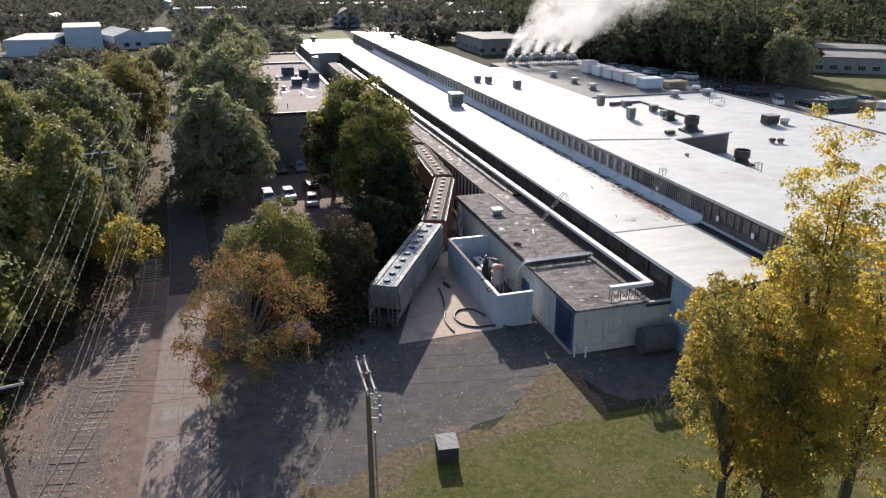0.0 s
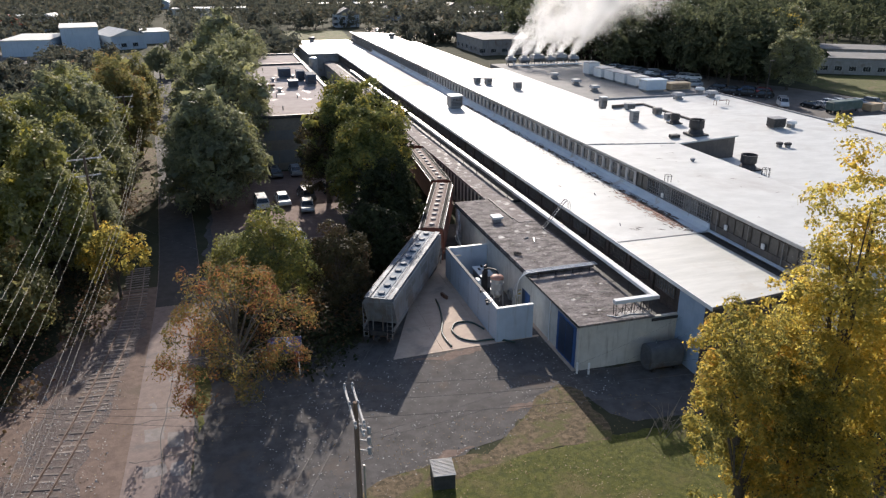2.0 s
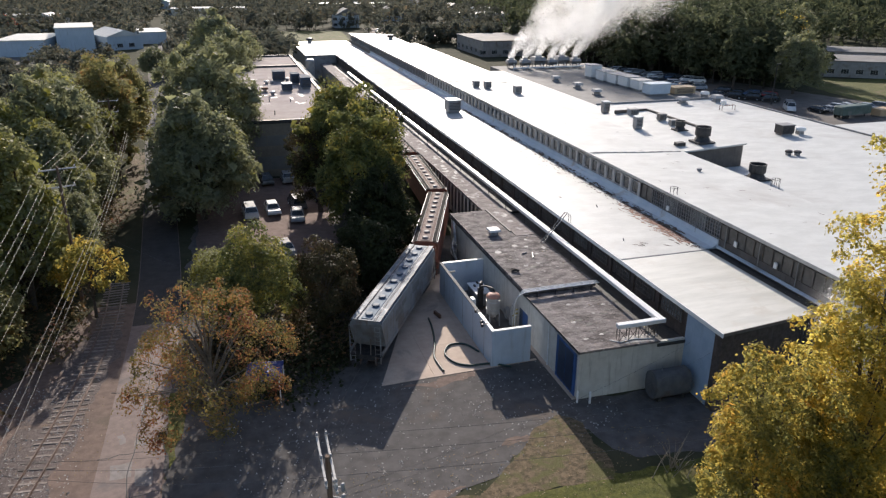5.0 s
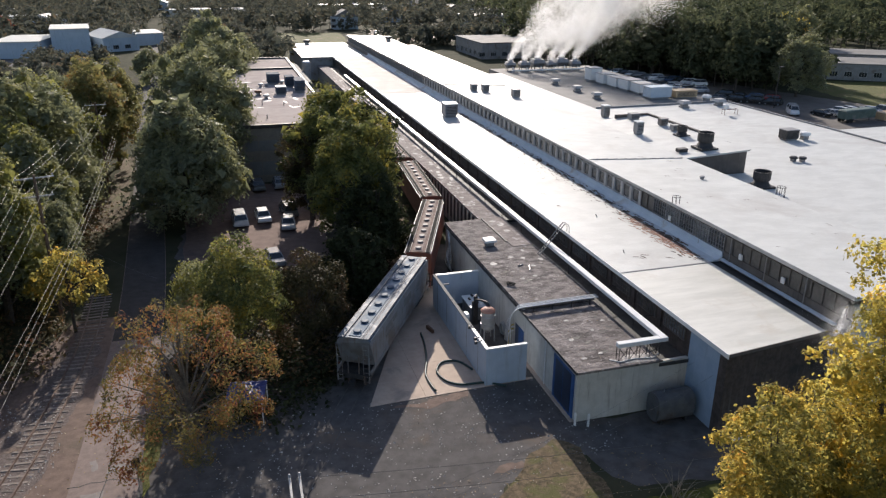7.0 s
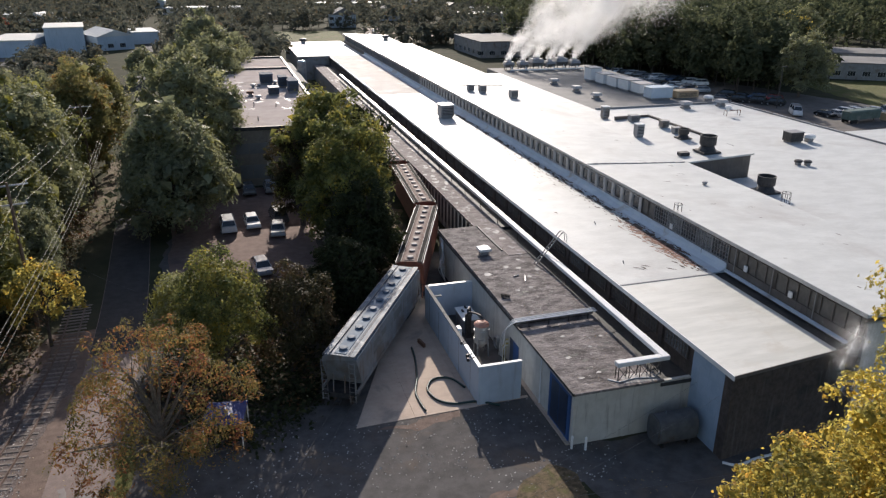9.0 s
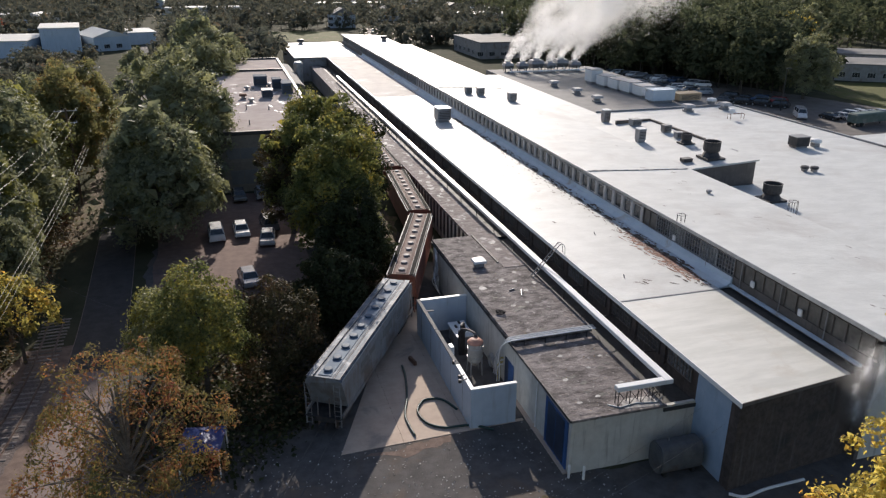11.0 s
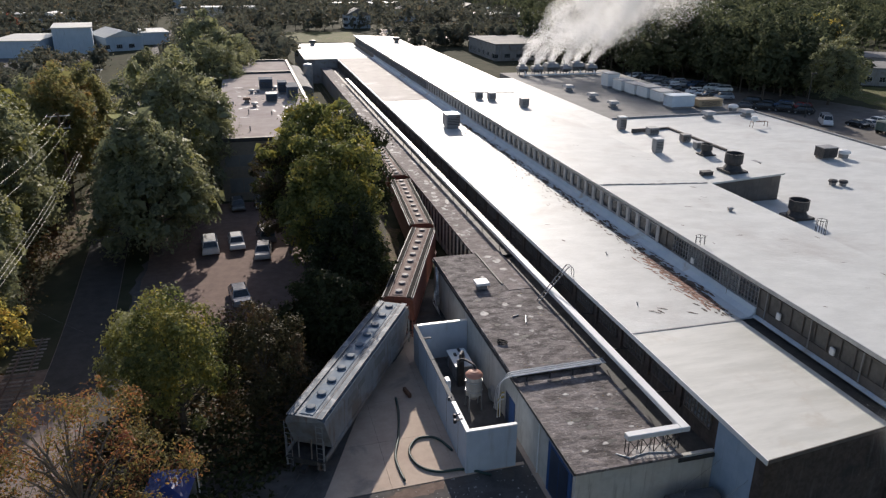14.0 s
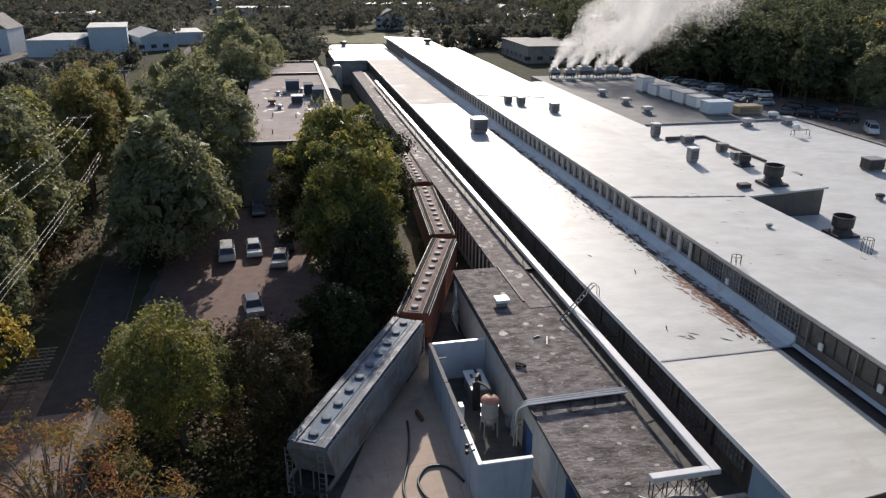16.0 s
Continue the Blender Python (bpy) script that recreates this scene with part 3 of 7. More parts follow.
sheet("apron_dirt", [(9.0, 55.5), (12.0, 55.2), (15.2, 55.5), (15.4, 56.25), (12.0, 56.2), (9.2, 56.1)], 0.028, M_DIRT, "strip of dirt and dead leaves along the concrete edge", "dirt", ragged=0.5, step=0.35, seed=66)
sheet("lawn", [(-3.4, 8), (-2.4, 33), (0.2, 37.2), (2.2, 38.0), (4.2, 39.4), (6.6, 39.9), (12.5, 41.0), (16.0, 41.2), (20.0, 41.1), (34, 41.0), (80, 41), (80, -20), (0, -20)], 0.03, M_LAWN, "mown grass lawn with dry brown patches and fallen leaves", "lawn", ragged=0.5, seed=8)
sheet("grass_strip", [(-9.0, 50), (-8.4, 51), (-8.0, 54), (-8.2, 59), (-9.0, 60), (-9.1, 55)], 0.035, M_LAWN, "narrow strip of grass along the road", "lawn", ragged=0.25, seed=9)
sheet("sunlit_verge", [(-21.6, 104.5), (-18.2, 104.0), (-15.0, 112), (-16.4, 122), (-17.4, 145), (-19.4, 146), (-19.6, 126), (-21.0, 114)], 0.034, M_DRYGRASS, "strip of dry grass between the road and the trees", "dry grass", ragged=0.4, seed=23)
sheet("siding_verge", [(16.0, 84), (18.4, 90.6), (20.3, 97), (22.0, 105), (20.6, 106), (18.9, 97.5), (17.0, 91), (14.6, 84.5)], 0.03, M_DRYGRASS, "dry grass beside the siding", "dry grass", ragged=0.3, seed=24)
sheet("parking_lot", [(-7.5, 84), (8.6, 82), (10.5, 121.5), (-8.2, 121.5)], 0.03, M_LOT, "reddish worn asphalt car park", "car park", ragged=0.2, seed=10)

# the concrete apron, slab by slab
apron = thing("concrete_apron", "pale concrete loading apron with stained joints", "pavement", kind="structure")
xs, ys = [7.1, 11.6, 16.1, 20.8], [56.1, 61.2, 66.3, 71.4, 76.5]
for i in range(3):
    for j in range(4):
        sx = 0.40 * (ys[j] - 56.1) if i == 0 else 0.0
        ex = 0.40 * (ys[j + 1] - 56.1) if i == 0 else 0.0
        bm = B()
        g = 0.008
        low = [(xs[i] + sx + g, ys[j] + g), (xs[i + 1] - g, ys[j] + g), (xs[i + 1] - g, ys[j + 1] - g), (min(xs[i] + ex, xs[i + 1] - 0.3) + g, ys[j + 1] - g)]
        a = [bm.verts.new((x, y + 0.03 * (x - 7), -0.1)) for x, y in low]
        b = [bm.verts.new((x, y + 0.03 * (x - 7), 0.05)) for x, y in low]
        for k in range(4):
            bm.faces.new((a[k], a[(k + 1) % 4], b[(k + 1) % 4], b[k]))
        bm.faces.new(b)
        part("slab", bm, M_CONC, apron)

# ---- railway ----
def railway(name, ctrl, label, ties=True, z=0.03):
    """A track along a line: two rails, and ties as parts of their own where they show."""
    t = thing(name, label, "railway", kind="structure")
    line = smooth_line(ctrl, 10)
    for s in (-0.62, 0.62):
        off = []
        for i, p in enumerate(line):
            d = (line[min(i + 1, len(line) - 1)] - line[max(i - 1, 0)]).normalized()
            off.append((p.x - d.y * s, p.y + d.x * s))
        bm = B()
        ribbon(bm, off, 0.13, z, z + 0.03)
        ribbon(bm, off, 0.08, z + 0.03, z + 0.15)
        part("rail", bm, M_RAIL if ties else M_FLUSHRAIL, t)
    if ties:
        bm = B()
        soft_box(bm, -1.2, 1.2, -0.12, 0.12, -0.10, 0.09, 0.02)
        first = part("tie", bm, M_TIE, t)
        me, run, n = first.data, 0.0, 0
        rng = random.Random(4)
        for a, b in zip(line, line[1:]):
            run += (b - a).length
            if run >= 0.55:
                run = 0
                ang = math.degrees(math.atan2(b.y - a.y, b.x - a.x)) - 90
                m = (b.x + rng.uniform(-.08, .08), b.y, rng.uniform(-0.06, -0.02))
                if n == 0:
                    first.matrix_basis = pose(*m, 0, 0, ang)
                else:
                    share("tie", me, t, m, ang + rng.uniform(-3, 3))
                n += 1
    return t


_line = [Vector(p) for p in [(-21.5, 24), (-20.4, 34), (-19.0, 42.7), (-17.1, 53.8), (-15.9, 64), (-15.3, 74), (-15.6, 84)]]
_dense = smooth_line(_line, 3)
railway("railway_track", _dense, "old railway track with weathered timber ties", True)
railway("railway_siding", [(-11.0, 24), (-6.6, 33), (-2.6, 41), (2.0, 50), (6.3, 58.7), (10.9, 66.7), (15.6, 74.9), (19.3, 84), (22.3, 93), (23.3, 104), (24.0, 114), (24.2, 130), (24.3, 226)], "siding rails set flush in the yard", False, -0.105)


# ---- hopper wagons ----
def hopper_wagon(name, a, b, paint, roofpaint, hatchmat, boardmat, label, hatches=10):
    """A covered hopper from its near end a to its far end b; local y runs along it."""
    a, b = Vector(a), Vector(b)
    L = (b - a).length
    ang = math.degrees(math.atan2(b.y - a.y, b.x - a.x)) - 90
    w = thing(name, label, "railway wagon", (a.x, a.y, 0.12), ang, "row of hopper wagons")
    side = [(1.40, 1.75), (1.42, 3.9), (1.33, 4.22), (1.12, 4.36), (0.62, 4.50), (-0.62, 4.50), (-1.12, 4.36), (-1.33, 4.22), (-1.42, 3.9), (-1.40, 1.75)]
    bm = B()
    y0, y1 = 0.35, L - 0.35
    # end sheets lean in below the roof end
    rows = []
    for y, lean in ((y0, 0), (y1, 1)):
        sgn = 1 if lean == 0 else -1
        rows.append([bm.verts.new((x, y + sgn * max(0.0, (2.9 - z)) * 0.8, z)) for x, z in side])
    n = len(side)
    for i in range(n):
        bm.faces.new((rows[0][i], rows[0][(i + 1) % n], rows[1][(i + 1) % n], rows[1][i])).material_index = 1 if 2 <= i <= 6 else 0
    bm.faces.new(rows[0][::-1])
    bm.faces.new(rows[1])
    bmesh.ops.recalc_face_normals(bm, faces=bm.faces[:])
    part("body", bm, [paint, roofpaint], w)
    # hopper chutes
    for k in range(4):
        c = L * (0.2 + 0.2 * k)
        bm = B()
        top = [bm.verts.new((sx * 1.36, c + sy * L * 0.095, 1.76)) for sx, sy in ((-1, -1), (1, -1), (1, 1), (-1, 1))]
        bot = [bm.verts.new((sx * 0.45, c + sy * 0.45, 0.55)) for sx, sy in ((-1, -1), (1, -1), (1, 1), (-1, 1))]
        for i in range(4):
            bm.faces.new((top[i], bot[i], bot[(i + 1) % 4], top[(i + 1) % 4]))
        bm.faces.new(bot[::-1])
        bmesh.ops.recalc_face_normals(bm, faces=bm.faces[:])
        part("chute", bm, M_HOPDIRT if paint is M_HOPWHITE else paint, w)
    # side sills and ribs
    for s in (-1, 1):
        bm = B()
        box(bm, s * 1.40 - 0.05, s * 1.40 + 0.05, 0.2, L - 0.2, 1.45, 1.78)
        part("side_sill", bm, paint, w)
        bm = B()
        box(bm, s * 1.02 - 0.20, s * 1.02 + 0.20, 0.3, L - 0.3, 4.50, 4.53)
        for k in range(int(L / 1.5)):
            box(bm, s * 1.02 - 0.02, s * 1.02 + 0.02, 0.6 + 1.5 * k, 0.66 + 1.5 * k, 4.40, 4.50)
        part("running_board", bm, boardmat, w, "grated metal running board along the roof")
        bm = B()
        tube(bm, [(s * 1.36, 0.5, 4.32), (s * 1.36, L - 0.5, 4.32)], 0.035, 5)
        part("roof_edge", bm, M_GALV, w)
    bm = B()
    soft_box(bm, -0.48, 0.48, 0.6, L - 0.6, 4.49, 4.545, 0.02)
    part("roof_ridge", bm, M_PINKSTRIP if roofpaint is M_HOPBROWN else M_HOPRIDGE, w)
    for x in (-1.24, -0.80, 0.80, 1.24):
        bm = B()
        box(bm, x - 0.02, x + 0.02, 0.3, L - 0.3, 4.50, 4.56)
        part("board_edge", bm, M_WAGONHATCH, w)
    hm = None
    for k in range(hatches):
        y = 1.3 + (L - 2.6) * k / (hatches - 1)
        if hm is None:
            bm = B()
            lathe(bm, [(0.28, 0.0), (0.28, 0.08), (0.34, 0.09), (0.34, 0.12), (0.26, 0.16), (0.08, 0.17)], 14)
            ob = part("hatch", bm, hatchmat, w, "round hatch lid")
            hm = ob.data
            ob.matrix_basis = pose(0, y, 4.54)
        else:
            share("hatch", hm, w, (0, y, 4.54), 20 * k)
    if paint is M_HOPWHITE:
        for k, (y, l, z, q) in enumerate(((4.2, 1.5, 3.25, 0.45), (6.1, 1.2, 3.25, 0.45), (4.2, 0.9, 2.75, 0.16), (5.4, 0.8, 2.75, 0.16), (9.5, 2.2, 3.0, 0.7), (13.4, 1.0, 3.3, 0.14), (13.4, 1.3, 3.05, 0.14), (13.4, 0.8, 2.8, 0.14))):
            bm = B()
            box(bm, 1.405, 1.432, y, y + l, z, z + q)
            part("marking", bm, M_GREYROOF, w, "unreadable dark painted marking")
    # ends: platform, posts, ladders, brake wheel, coupler
    for y, s in ((0.0, 1), (L, -1)):
        bm = B()
        box(bm, -1.4, 1.4, y - 0.05, y + s * 1.9 if s > 0 else y + 0.05, 1.42, 1.50) if s > 0 else box(bm, -1.4, 1.4, y - 1.9, y + 0.05, 1.42, 1.50)
        part("end_platform", bm, M_DARKSTEEL, w, "dark end platform")
        for x in (-1.32, -0.45, 0.45, 1.32):
            bm = B()
            tube(bm, [(x, y + s * 0.08, 0.75 if abs(x) > 1 else 1.45), (x, y + s * 0.12, 3.0)], 0.05, 6)
            part("end_post", bm, paint, w)
        for x0 in (-1.32, 0.88):
            bm = B()
            for x in (x0, x0 + 0.44):
                tube(bm, [(x, y - s * 0.02, 0.8), (x, y - s * 0.02, 4.2)], 0.025, 5)
            for k in range(9):
                z = 0.9 + 0.4 * k
                tube(bm, [(x0, y - s * 0.02, z), (x0 + 0.44, y - s * 0.02, z)], 0.02, 5)
            part("ladder", bm, paint, w)
        bm = B()
        box(bm, -0.2, 0.2, min(y, y - s * 0.55), max(y, y - s * 0.55), 0.75, 1.05)
        box(bm, -0.75, 0.75, min(y, y + s * 0.25), max(y, y + s * 0.25), 1.05, 1.42)
        part("coupler", bm, M_DARKSTEEL, w)
    # trucks
    for yc in (1.9, L - 1.9):
        bm = B()
        for s in (-1, 1):
            box(bm, s * 0.92 - 0.08, s * 0.92 + 0.08, yc - 1.25, yc + 1.25, 0.42, 0.72)
        box(bm, -0.95, 0.95, yc - 0.22, yc + 0.22, 0.5, 0.95)
        part("bogie", bm, M_DARKSTEEL, w)
        for yw in (yc - 0.88, yc + 0.88):
            bm = B()
            for s in (-1, 1):
                tube(bm, [(s * 0.60, yw, 0.44), (s * 0.72, yw, 0.44)], 0.44, 14)
            tube(bm, [(-0.75, yw, 0.44), (0.75, yw, 0.44)], 0.07, 6)
            part("wheelset", bm, M_RAIL, w)
    return w


hopper_wagon("hopper_wagon", (6.33, 58.7), (15.46, 74.6), M_HOPWHITE, M_HOPROOF, M_HATCHBLUE, M_HOPROOF, "grey-white covered hopper wagon with blue-grey round roof hatches")
hopper_wagon("hopper_wagon", (15.78, 75.1), (22.35, 92.55), M_HOPRED, M_HOPBROWN, M_WAGONHATCH, M_BOARD, "oxide-red covered hopper wagon with pale roof hatches")
hopper_wagon("hopper_wagon", (22.4, 93.4), (23.78, 112.3), M_HOPRED, M_HOPBROWN, M_WAGONHATCH, M_BOARD, "brown-red covered hopper wagon beside the siding wall")
hopper_wagon("hopper_wagon", (23.85, 113.8), (24.1, 131.6), M_HOPRED, M_HOPBROWN, M_WAGONHATCH, M_BOARD, "dull brown covered hopper wagon beneath the trees")


# ---- main factory hall ----
hall = thing("factory_hall", "long low factory hall with white membrane roofs and a glazed monitor", "factory building")
XL, XV, XC, XR = 30.5, 39.4, 40.75, 54.0        # side wall, valley, monitor wall, far edge of the high roof
ZL, ZC, ZR = 6.76, 9.72, 9.0
Y0, Y1, YE = 45.6, 231.0, 268.0
bm = B()
box(bm, XL, XL + 0.3, Y0 + 4.4, Y1, 0, ZL - 0.18)
part("side_wall", bm, M_DARKBRICK, hall, "dark brick side wall of the hall")
bm = B()
box(bm, XL - 0.03, XL + 0.3, Y0 + 0.85, Y0 + 4.4, 0, ZL - 0.5)
part("corner_pier", box(B(), XL - 0.06, XL + 0.3, Y0, Y0 + 0.848, 0, ZL - 0.3), M_DARKBRICK, hall, "bare dark brick corner pier")
part("painted_wall", bm, M_BAYBLUE, hall, "wall bay painted pale blue-white")
bm = B()
prism(bm, [(XL + 0.3, Y0 + 0.04), (XC, Y0 + 1.15), (XC, Y0 + 1.45), (XL + 0.3, Y0 + 0.34)], 0, ZL - 0.2)
part("end_wall", bm, M_DARKBRICK, hall, "dark brown brick end wall")
bm = B()
box(bm, XC, XC + 0.3, Y0 + 0.3, YE, 0, ZL + 0.2)
box(bm, XC, XC + 0.28, Y0 + 0.3, YE, ZL + 0.2, ZL + 0.85)
part("monitor_wall", bm, M_BROWNSIDING, hall, "grey-brown sheeted upstand below the roof windows")
bm = B()
box(bm, XC + 0.02, XC + 0.28, Y0 + 0.3, YE, ZC - 0.55, ZC - 0.22)
part("monitor_beam", bm, M_BROWNSIDING, hall)
bm = B()
box(bm, XC + 0.32, XR - 0.3, Y0 + 0.3, Y0 + 0.6, 0, ZR - 0.25)
box(bm, XR - 0.3, XR, Y0 + 0.3, YE, 0, ZR - 0.2)
box(bm, XC + 0.32, XR - 0.3, YE - 0.3, YE, 0, ZR - 0.25)
part("high_wall", bm, M_CREAMWALL, hall)
# left roof in three membranes with raised seams
for ya, yb, m in ((Y0 - 0.25, 60.4, M_CREAMROOF), (60.4, 159.5, M_WHITEROOF), (159.5, Y1, M_STAINROOF)):
    bm = B()
    prism(bm, [(XL - 0.25, ya), (XV, ya + (1.05 if ya < Y0 else 0)), (XV, yb - 0.004), (XL - 0.25, yb - 0.004)], ZL - 0.18, ZL)
    part("roof", bm, m, hall, {M_WHITEROOF: "white membrane roof", M_CREAMROOF: "cream weathered membrane roof", M_STAINROOF: "brown-stained membrane roof"}[m])
for y in (60.4, 159.5):
    bm = B()
    soft_box(bm, XL - 0.25, XV, y - 0.09, y + 0.09, ZL, ZL + 0.045, 0.02)
    part("roof_seam", bm, M_SEAMSTRIP, hall)
bm = B()
box(bm, XL - 0.32, XL - 0.252, Y0 - 0.3, Y1, ZL - 0.30, ZL + 0.05)
part("fascia", bm, M_WHITEMETAL, hall, "white metal roof edge")
bm = B()
prism(bm, [(XL - 0.25, Y0 - 0.31), (XV, Y0 + 0.74), (XV, Y0 + 0.796), (XL - 0.25, Y0 - 0.254)], ZL - 0.20, ZL + 0.05)
part("fascia", bm, M_BROWNSIDING, hall, "dark brown metal roof edge")
bm = B()
box(bm, XV + 0.004, XC - 0.004, Y0 + 1.2, Y1 - 0.3, ZL - 0.5, ZL - 0.22)
part("valley", bm, M_TAR, hall, "dark dirty valley gutter")
bm = B()
extrude_y(bm, [(XV + 0.004, ZL - 0.1), (XC - 0.02, ZL - 0.1), (XC - 0.02, ZL + 0.78), (XC - 0.12, ZL + 0.78), (XC - 0.14, ZL + 0.32), (XC - 0.6, ZL + 0.06), (XV + 0.004, ZL + 0.03)], 60.6, YE - 38)
part("flashing", bm, M_PALEBLUE, hall, "pale blue membrane flashing")
bm = B()
extrude_y(bm, [(XC - 0.34, ZL + 0.06), (XC - 0.06, ZL + 0.06), (XC - 0.06, ZL + 0.24), (XC - 0.34, ZL + 0.18)], Y0 + 1.3, 60.5)
part("valley_flashing", bm, M_PALEBLUE, hall, "narrow pale flashing in the valley")
for i in range(4):
    bm = B()
    tube(bm, [(XC - 0.10, 50.4 + 4.6 * i, ZL + 0.2), (XC - 0.10, 50.4 + 4.6 * i, ZC - 0.5)], 0.05, 6)
    part("downpipe", bm, M_GREYSTEEL, hall)
for y in (52.6, 57.9, 69.0):
    bm = B()
    soft_box(bm, XC - 0.22, XC - 0.06, y, y + 0.4, ZL + 1.0, ZL + 1.5, 0.03)
    part("junction_box", bm, M_WHITEMETAL, hall)
bm = B()
# high roof sloping gently away
hi = [(XC - 0.35, ZC), (XC - 0.35, ZC - 0.22), (XR + 0.15, ZR - 0.22), (XR + 0.15, ZR)]
extrude_y(bm, hi, Y0 - 0.1, 87.0)
part("high_roof", bm, M_WHITEROOF, hall, "white membrane roof above the windows")
bm = B()
extrude_y(bm, hi, 87.004, 150.0)
part("high_roof", bm, M_WHITEROOF, hall, "white membrane roof above the windows")
bm = B()
extrude_y(bm, hi, 150.004, YE)
part("high_roof", bm, M_WHITEROOF, hall, "white membrane roof above the windows")
for y in (87.0, 150.0):
    bm = B()
    for k in range(10):
        x0, x1 = XC - 0.3 + 1.32 * k, XC - 0.3 + 1.32 * (k + 1)
        z0 = ZC - (ZC - ZR) * (x0 - XC) / (XR - XC)
        box(bm, x0, x1, y - 0.10 + 0.05 * math.sin(k), y + 0.08 + 0.05 * math.sin(k * 1.7), z0 - 0.12, z0 + 0.05)
    part("roof_seam", bm, M_SEAMSTRIP, hall)
bm = B()
box(bm, XC - 0.42, XC - 0.354, Y0 - 0.1, YE, ZC - 0.26, ZC + 0.05)
part("fascia", bm, M_GALV, hall)
# far cross wing
bm = B()
box(bm, 21.4, XL - 0.3, 230.6, 273.2, 0, ZL - 0.2)
box(bm, XL - 0.3, XC - 0.02, 231.2, 273.2, 0, ZL - 0.22)
part("wing_wall", bm, M_GREYSTEEL, hall)
bm = B()
box(bm, 21.2, XL - 0.25, 230.4, 273.4, ZL - 0.2, ZL + 0.004)
box(bm, XL - 0.25, XC - 0.4, Y1 + 0.004, 273.4, ZL - 0.2, ZL + 0.004)
part("wing_roof", bm, M_WHITEROOF, hall, "white roof of the cross wing")
# raised roof block and the lower roofs beyond
bm = B()
extrude_y(bm, [(XR + 0.16, 0), (63.5, 0), (63.5, 9.28), (XR + 0.16, ZR - 0.22)], 87.3, 112.0)
part("raised_block", bm, M_BROWNSIDING, hall, "grey-brown sheeted step in the roof")
bm = B()
extrude_y(bm, [(XR + 0.154, ZR - 0.2), (63.75, 9.3), (63.75, 9.5), (XR + 0.154, ZR)], 87.0, 112.2)
part("raised_roof", bm, M_WHITEROOF, hall)
bm = B()
prism(bm, [(57.8, 111.9), (63.45, 111.9), (63.45, 98.0), (63.75, 98.0), (63.75, 112.2), (57.8, 112.2)], 9.1, 9.78)
part("parapet", bm, M_BROWNSIDING, hall, "dark bent parapet of the raised roof")
for x0, x1, ya, yb in ((XR + 0.01, 95.6, Y0, 87.0), (63.51, 95.6, 87.0, 112.0), (XR + 0.01, 95.6, 112.0, 134.7), (XR + 0.01, 66.4, 134.7, 186), (XR + 0.01, 63, 186, YE - 6)):
    bm = B()
    box(bm, x0, x1, ya, yb, 0, 6.4)
    part("low_block", bm, M_WHITEROOF, hall, "white-roofed lower production block")
bm = B()
box(bm, 95.604, 142, 40, 107, 0, 6.2)
part("low_block", bm, M_WHITEROOF, hall, "white-roofed lower production block")
bm = B()
box(bm, 95.3, 95.6, Y0, 134.7, 6.4, 6.65)
box(bm, 66.4, 95.3, 134.4, 134.7, 6.4, 6.72)
part("parapet", bm, M_GREYSTEEL, hall)
bm = B()
box(bm, 66.404, 95.4, 134.704, 195, 0, 6.38)
part("grey_roof", bm, M_GREYROOF, hall, "dark grey flat roof")


def steel_window(w, h, cols, rows, pane, frame_m, fr=0.05, depth=0.12):
    """Meshes of a framed window in the plane x = 0, facing -x, from (0, 0) to (w, h)."""
    def marks(n, size):
        out = [0.0]
        for k in range(n):
            t0, t1 = (fr if k == 0 else fr * 0.3), (fr if k == n - 1 else fr * 0.3)
            out += [size * k / n + t0, size * (k + 1) / n - t1]
        return out + [size]
    ys, zs = marks(cols, w), marks(rows, h)
    bm = B()
    grid = [[[bm.verts.new((x, y, z)) for z in zs] for y in ys] for x in (-depth, -0.004)]
    solid = [[i % 2 == 0 or j % 2 == 0 for j in range(len(zs) - 1)] for i in range(len(ys) - 1)]
    for i in range(len(ys) - 1):
        for j in range(len(zs) - 1):
            if solid[i][j]:
                a = [grid[0][i][j], grid[0][i][j + 1], grid[0][i + 1][j + 1], grid[0][i + 1][j]]
                b = [grid[1][i][j], grid[1][i][j + 1], grid[1][i + 1][j + 1], grid[1][i + 1][j]]
                bm.faces.new(a)
                for q, (di, dj) in enumerate(((-1, 0), (0, 1), (1, 0), (0, -1))):
                    u, v = i + di, j + dj
                    if not (0 <= u < len(ys) - 1 and 0 <= v < len(zs) - 1) or not solid[u][v]:
                        bm.faces.new((a[q], b[q], b[(q + 1) % 4], a[(q + 1) % 4]))
    bmesh.ops.delete(bm, geom=[v for v in bm.verts if not v.link_faces], context="VERTS")
    f = bpy.data.meshes.new("window")
    bm.to_mesh(f)
    bm.free()
    f.materials.append(frame_m)
    bm = B()
    box(bm, -0.03, -0.005, 0, w, 0, h)
    p = bpy.data.meshes.new("pane")
    bm.to_mesh(p)
    bm.free()
    p.materials.append(pane)
    return f, p


def put_window(parent, fp, at, rz=0.0):
    f = share("window", fp[0], parent, at, rz)
    share("pane", fp[1], f, (0, 0, 0))


def pieces(name, w, d, h, material):
    bm = B()
    soft_box(bm, 0, d, 0, w, 0, h, 0.02)
    me = bpy.data.meshes.new(name)
    bm.to_mesh(me)
    bm.free()
    me.materials.append(material)
    return me


